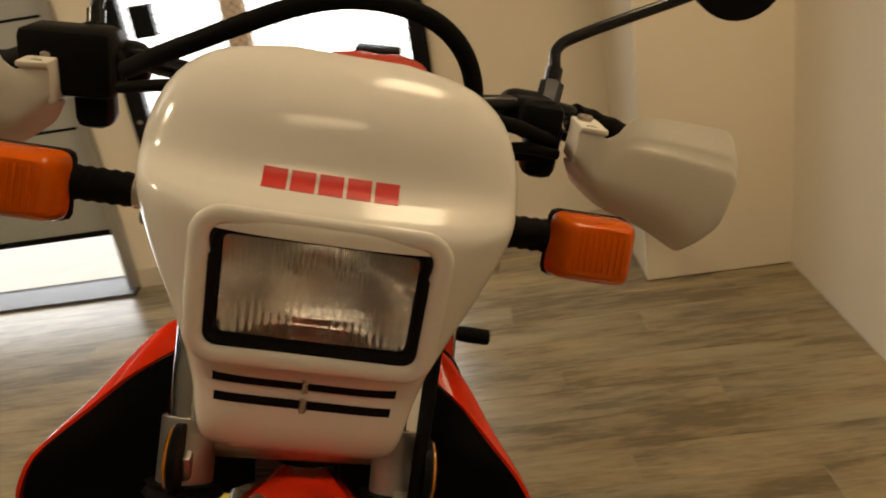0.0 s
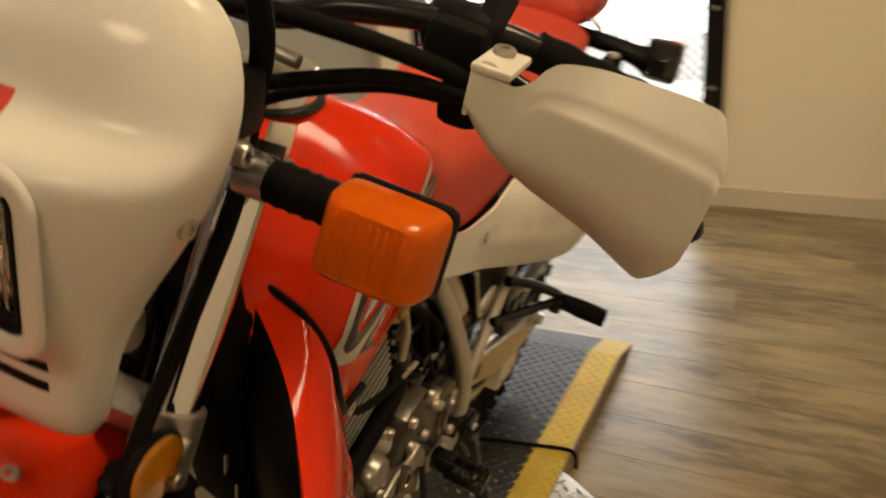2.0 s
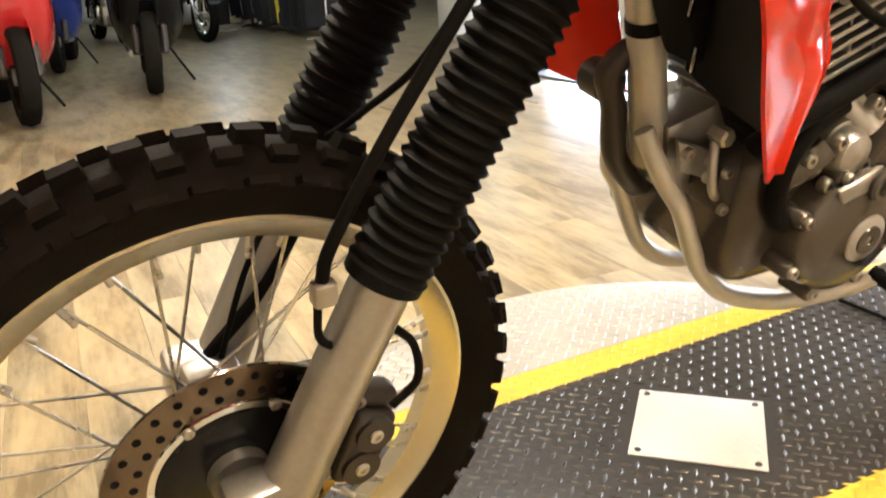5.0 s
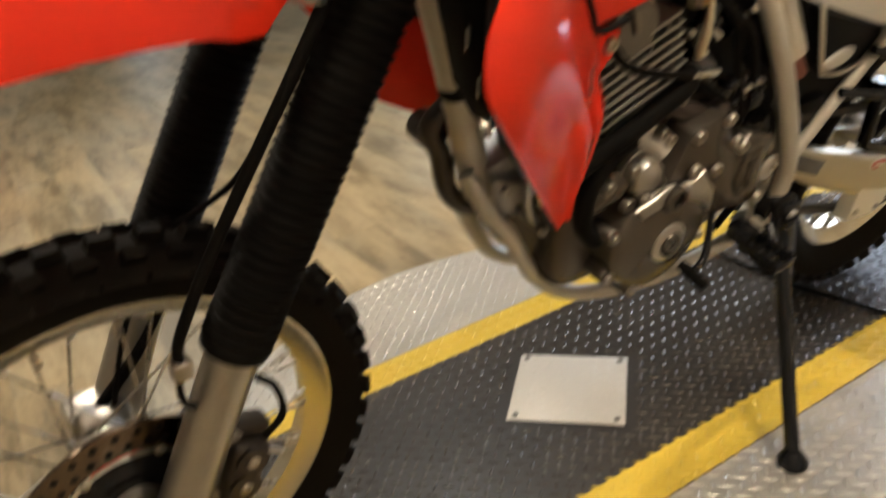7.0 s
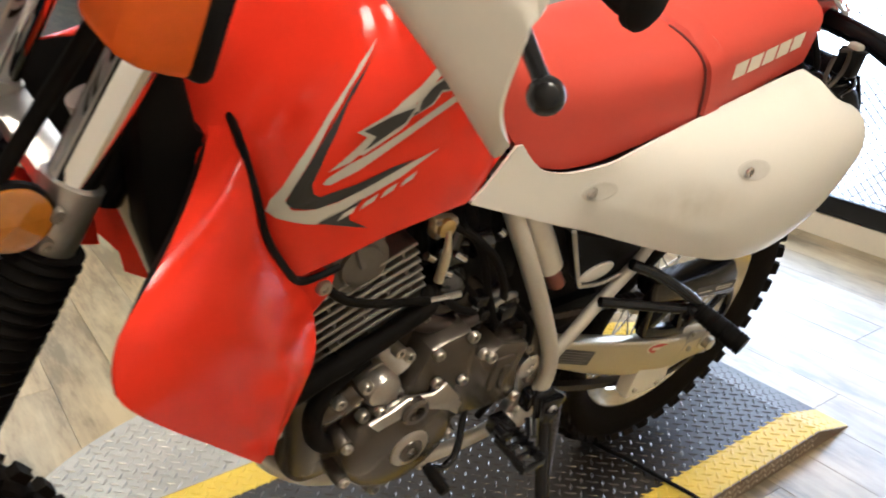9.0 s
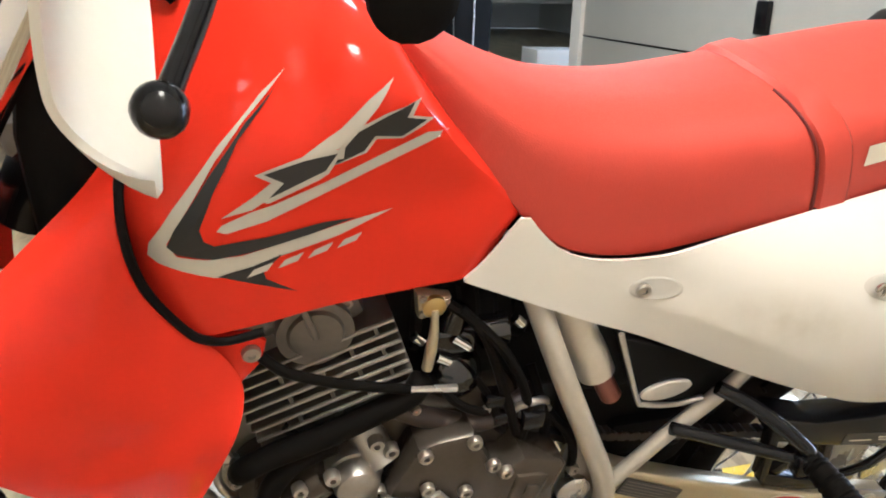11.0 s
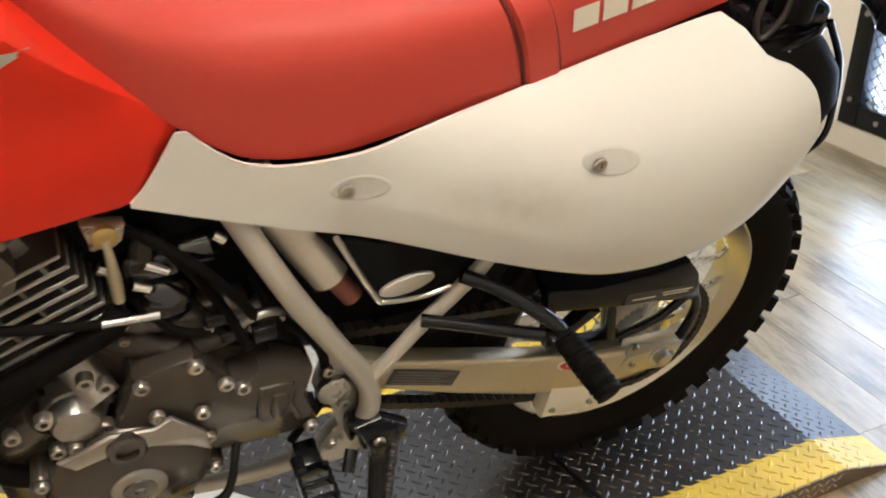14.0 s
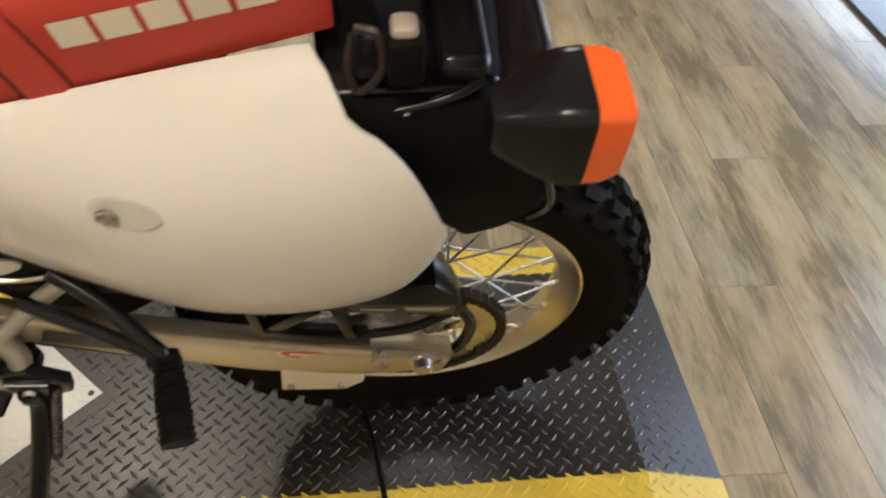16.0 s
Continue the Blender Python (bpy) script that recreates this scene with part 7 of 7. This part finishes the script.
def cruiser(m, label):
    """A chromed cruiser whose front points to -y in its own frame."""
    root = empty("cruiser_motorcycle", m, label, "motorcycle", "motorcycles for sale")
    far_wheel("front_wheel", 0.0, 0.33, 0.12, root, CHROME)
    far_wheel("rear_wheel", 1.6, 0.32, 0.16, root, CHROME)
    bm = bmesh.new()
    rings(bm, [[(p[0], y, p[1]) for p in oval(0, (z0 + z1) / 2, hw, (z1 - z0) / 2, 2.3, 22)] for y, hw, z0, z1 in ((0.42, 0.05, 0.82, 0.92), (0.5, 0.12, 0.76, 0.96), (0.68, 0.15, 0.74, 0.95), (0.88, 0.10, 0.74, 0.86), (0.96, 0.05, 0.74, 0.8))])
    part("fuel_tank", bm, SATIN, root)
    part("headlight", lathe([(-0.10, 0.09), (-0.09, 0.105), (0.0, 0.095), (0.06, 0.05)], 28, axis='Y', at=(0, 0.12, 0.93)), CHROME, root, "round chrome headlight")
    for sx in (1, -1):
        part("fork_leg", tube([(0.11 * sx, 0.0, 0.33), (0.11 * sx, 0.36, 1.02)], 0.026, 2, 12), CHROME, root)
        part("passing_lamp", lathe([(-0.06, 0.05), (-0.05, 0.06), (0.0, 0.05), (0.03, 0.02)], 20, axis='Y', at=(0.21 * sx, 0.14, 0.86)), CHROME, root)
        part("handlebar", tube([(0.0, 0.36, 1.08), (0.12 * sx, 0.34, 1.16), (0.3 * sx, 0.46, 1.16), (0.42 * sx, 0.58, 1.10)], 0.0125, 6, 10), CHROME, root)
        part("grip", tube([(0.34 * sx, 0.50, 1.145), (0.43 * sx, 0.59, 1.095)], 0.018, 2, 10), RUBBER, root)
        bm = tube([(0.33 * sx, 0.48, 1.15), (0.36 * sx, 0.46, 1.28)], 0.006, 2, 8)
        merge(bm, lathe([(0, 0.055), (0.02, 0.05), (0.025, 0.01)], 20, axis='Y', at=(0.38 * sx, 0.45, 1.32)))
        part("mirror", bm, CHROME, root)
        part("cylinder", lathe([(-0.12, 0.08), (-0.08, 0.095), (0.12, 0.095), (0.15, 0.06)], 20, axis='Z', at=(0.05 * sx, 0.75 + 0.1 * sx, 0.56)), CHROME, root)
        part("exhaust", tube([(0.16 * sx, 0.6, 0.5), (0.18 * sx, 0.7, 0.3), (0.18 * sx, 1.7, 0.28)], [0.03, 0.04, 0.045], 6, 12), CHROME, root)
    part("engine", block((-0.14, 0.55, 0.22), (0.14, 0.98, 0.5), 0.05), ALLOY, root)
    bm = bmesh.new()
    rings(bm, [[(p[0], y, p[1]) for p in oval(0, (z0 + z1) / 2, hw, (z1 - z0) / 2, 2.8, 20)] for y, hw, z0, z1 in ((0.9, 0.1, 0.66, 0.76), (1.05, 0.19, 0.64, 0.76), (1.3, 0.16, 0.7, 0.82), (1.6, 0.1, 0.74, 0.86))])
    part("seat", bm, BLACK, root)
    for y, r in ((0.0, 0.37), (1.6, 0.37)):
        part("fender", patch(y - 0.33, y + 0.33, lambda v, y=y, r=r: 0.30 + math.sqrt(max(0, r * r - (v - y) ** 2)), lambda v, y=y, r=r: 0.34 + math.sqrt(max(0, r * r - (v - y) ** 2)), lambda v, z: 0.08, 14, 3, 0.16), SATIN, root)
    return root


def heading(x, y, deg):
    """Stands a vehicle on the floor with its front wheel at x, y, looking along deg (0: towards -y, turning left)."""
    return Matrix.Translation((x, y, FLOOR_Z)) @ pose(0, 0, 0, 0, 3, deg)


GLOSS = matt(mat("gloss_black_paint", (0.004, 0.004, 0.005), 0.10, var=0.1), 0.30)
BLUE = mat("blue_paint", (0.01, 0.03, 0.2), 0.2, coat=0.8)
PEARL = mat("red_white_paint", (0.45, 0.02, 0.02), 0.2, coat=0.8)
sport_bike(heading(-5.65, 0.55, 84), GLOSS, "gloss black sport touring motorcycle seen front on")
sport_bike(heading(-4.83, -0.30, 98), PEARL, "red sport motorcycle with bright headlights")
sport_bike(heading(-8.1, -0.05, 84), BLUE, "blue and black road motorcycle on its stand")
cruiser(heading(-10.2, 1.75, 104), "black cruiser motorcycle with chrome bars")
cruiser(heading(-11.2, 0.85, 98), "black cruiser with a round chrome headlight")
sport_bike(heading(-12.0, -0.1, 95), GLOSS, "dark road motorcycle farther back")

# racks of riding clothes
CLOTH = [mat("black_cloth", (0.005, 0.005, 0.006), 0.85, var=0.3, scale=20, bump=0.3, bscale=90), mat("navy_cloth", (0.006, 0.008, 0.018), 0.85, var=0.3, scale=20), mat("grey_cloth", (0.014, 0.014, 0.016), 0.85, var=0.3, scale=20)]
BRIGHT = [mat("yellow_cloth", (0.60, 0.50, 0.03), 0.8, var=0.2), mat("red_cloth", (0.35, 0.02, 0.03), 0.8, var=0.2), mat("pale_cloth", (0.5, 0.5, 0.48), 0.8, var=0.2)]


def garment(length, width, seed):
    """A hanging garment seen edge on: sloping shoulders, folds down its length."""
    rnd = random.Random(seed)
    bm = bmesh.new()
    loops = []
    ph = rnd.uniform(0, 6)
    for k in range(9):
        t = k / 8
        z = -length * t
        w = width * (0.25 + 0.75 * min(1.0, t * 6)) * (1 - 0.12 * t)
        loops.append([(p[0] + 0.012 * math.sin(ph + t * 7), p[1], z) for p in oval(0, 0, 0.028 + 0.010 * math.sin(ph + 5 * t), w / 2, 2.5, 16)])
    return rings(bm, loops)


def rack(x0, x1, y, n, height, length, seed):
    rnd = random.Random(seed)
    root = empty("clothes_rack", Matrix.Translation(((x0 + x1) / 2, y, FLOOR_Z)), "chrome clothes rack with a full rail", "rack", "clothes racks")
    half = (x1 - x0) / 2
    part("rail", tube([(-half, 0, height), (half, 0, height)], 0.014, 2, 10), CHROME, root)
    for x in (-half, 0, half):
        part("post", tube([(x, 0, height), (x, 0, 0.04)], 0.014, 2, 10), CHROME, root)
        part("foot_bar", tube([(x, -0.28, 0.03), (x, 0.28, 0.03)], 0.013, 2, 8), CHROME, root)
    for k in range(n):
        x = x0 + 0.06 + (x1 - x0 - 0.12) * k / (n - 1)
        m = Matrix.Translation((x, y + rnd.uniform(-0.02, 0.02), FLOOR_Z + height - 0.06)) @ pose(0, 0, 0, 0, rnd.uniform(-3, 3), rnd.uniform(-14, 14))
        cloth = rnd.choice(CLOTH) if rnd.random() < 0.94 else rnd.choice(BRIGHT)
        g = tagged(part("jacket", garment(length * rnd.uniform(0.85, 1.0), rnd.uniform(0.46, 0.54), seed * 97 + k), cloth, None, "", m), "dark riding jacket hanging on the rail" if cloth in CLOTH else "bright coloured riding jacket hanging on the rail", "jacket", "jackets on the racks")
        bm = tube([(0, -0.21, -0.012), (0, -0.02, 0.036), (0, 0.02, 0.036), (0, 0.21, -0.012)], 0.010, 3, 6)
        tube([(0, 0, 0.036), (0, 0.012, 0.062), (0, 0, 0.078), (0, -0.012, 0.068)], 0.004, 3, 6, bm)
        part("hanger", bm, CHROME, g, "bright wire hanger")
        if k % 3 == 0:
            part("price_tag", block((-0.002, -0.20, -0.10), (0.002, -0.15, -0.02), 0.0), rnd.choice(BRIGHT + [CREAM, CREAM]), g)


rack(-12.4, -8.9, 2.95, 40, 0.92, 0.78, 3)
rack(-16.6, -12.8, 3.10, 36, 0.95, 0.80, 4)
rack(-13.5, -9.2, 3.75, 36, 1.12, 0.90, 5)
rack(-16.0, -11.8, 2.20, 36, 0.95, 0.80, 7)
# far end: yellow door, column, dark glass front, wall shelf, ceiling tubes
far = tagged(part("door_2", block((-19.98, 2.95, FLOOR_Z), (-19.93, 3.75, 1.98), 0.004), mat("yellow_door_paint", (0.55, 0.38, 0.02), 0.4, var=0.08)), "yellow painted door in the far wall", "door", kind="structure")
part("door_frame", block((-19.99, 2.83, FLOOR_Z), (-19.90, 2.95, 2.06), 0.004), mat("dull_yellow_frame", (0.40, 0.29, 0.03), 0.5), far)
part("door_frame", block((-19.99, 3.75, FLOOR_Z), (-19.90, 3.87, 2.06), 0.004), mat("dull_yellow_frame", (0.40, 0.29, 0.03), 0.5), far)
part("door_handle", tube([(-19.92, 3.66, 0.95), (-19.87, 3.66, 0.95), (-19.87, 3.56, 0.95)], 0.012, 3, 8), STEEL, far)
setting("column_far", block((-14.3, 2.86, FLOOR_Z), (-14.10, 3.05, TOP), 0.01), WALL, "cream square showroom column", "column")
front = tagged(part("glass_partition", block((-16.6, 3.5, 0.75), (-16.56, 8.9, 1.66), 0.002), mat("dark_glass", (0.03, 0.032, 0.035), 0.08, 0.0, var=0.05, rvar=0.02)), "dark glass office front with pale slanting struts", "partition", kind="structure")
for z in (0.66, 1.66):
    part("pale_rail", block((-16.62, 3.5, z), (-16.52, 8.9, z + 0.10), 0.004), GREYINK, front)
for y in (4.2, 5.2, 6.2, 7.2):
    bm = plate([(y, 1.655), (y + 0.30, 1.655), (y + 0.74, 1.0), (y + 0.62, 1.0)], -16.55, -16.50, 0.0)
    part("strut", bm, CEIL, front, "white slanting strut", smooth=False)
tagged(part("wall_shelf", block((-16.7, 3.5, 1.80), (-16.3, 8.9, 1.83), 0.003), CEIL), "high shelf with boxed goods", "shelf")
for k in range(20):
    y = 3.55 + 0.26 * k
    h = 0.22 + 0.07 * ((k * 7) % 3)
    tagged(part("goods_box", block((-16.6, y, 1.832), (-16.4, y + 0.22, 1.832 + h), 0.004), (BASE, CREAM, BLACK, GREYINK, FRAMEPAINT)[k % 5]), "small boxed goods on the high shelf", "box", "boxed goods")
tagged(part("display_crate", block((-7.6, 3.80, FLOOR_Z), (-7.15, 4.30, 0.42), 0.01), CEIL), "white display box on the floor", "box")
# Unseen fixtures, added so that every lamp hangs from something.
for lx, ly, power, colour in LAMPS:
    tagged(part("ceiling_light", block((lx - 0.64, ly - 0.31, 2.83), (lx + 0.64, ly + 0.31, 2.90), 0.006), CEIL), "unseen white ceiling fixture added above a lamp", "light", "ceiling lights")
# floor planks, laid along x in rows
PW, PL = 0.152, 1.22
proto = []
for k in range(4):
    proto.append(block((0, 0, -0.006), (PL - 0.0008, PW - 0.0008, 0.0), 0.0005, seg=1))
first = []
row = 0
y = -1.10
while y < BACK - 0.005:
    x = -3.1 - PL * ((row * 0.37) % 1.0)
    w = min(PW, BACK - y)
    while x < RIGHT:
        xl = min(PL, RIGHT - x)
        m = Matrix.Translation((x, y, FLOOR_Z))
        if w < PW - 0.001 or xl < PL - 0.001:
            part("plank", block((0, 0, -0.006), (max(0.02, xl - 0.0016), w - 0.0016, 0.0), 0.0012, seg=1), OAK, floor, "", m, smooth=False)
        elif not first:
            first.append(part("plank", proto[0], OAK, floor, "", m, smooth=False))
        else:
            share(first[0], "plank", m, floor)
        x += PL
    y += PW
    row += 1
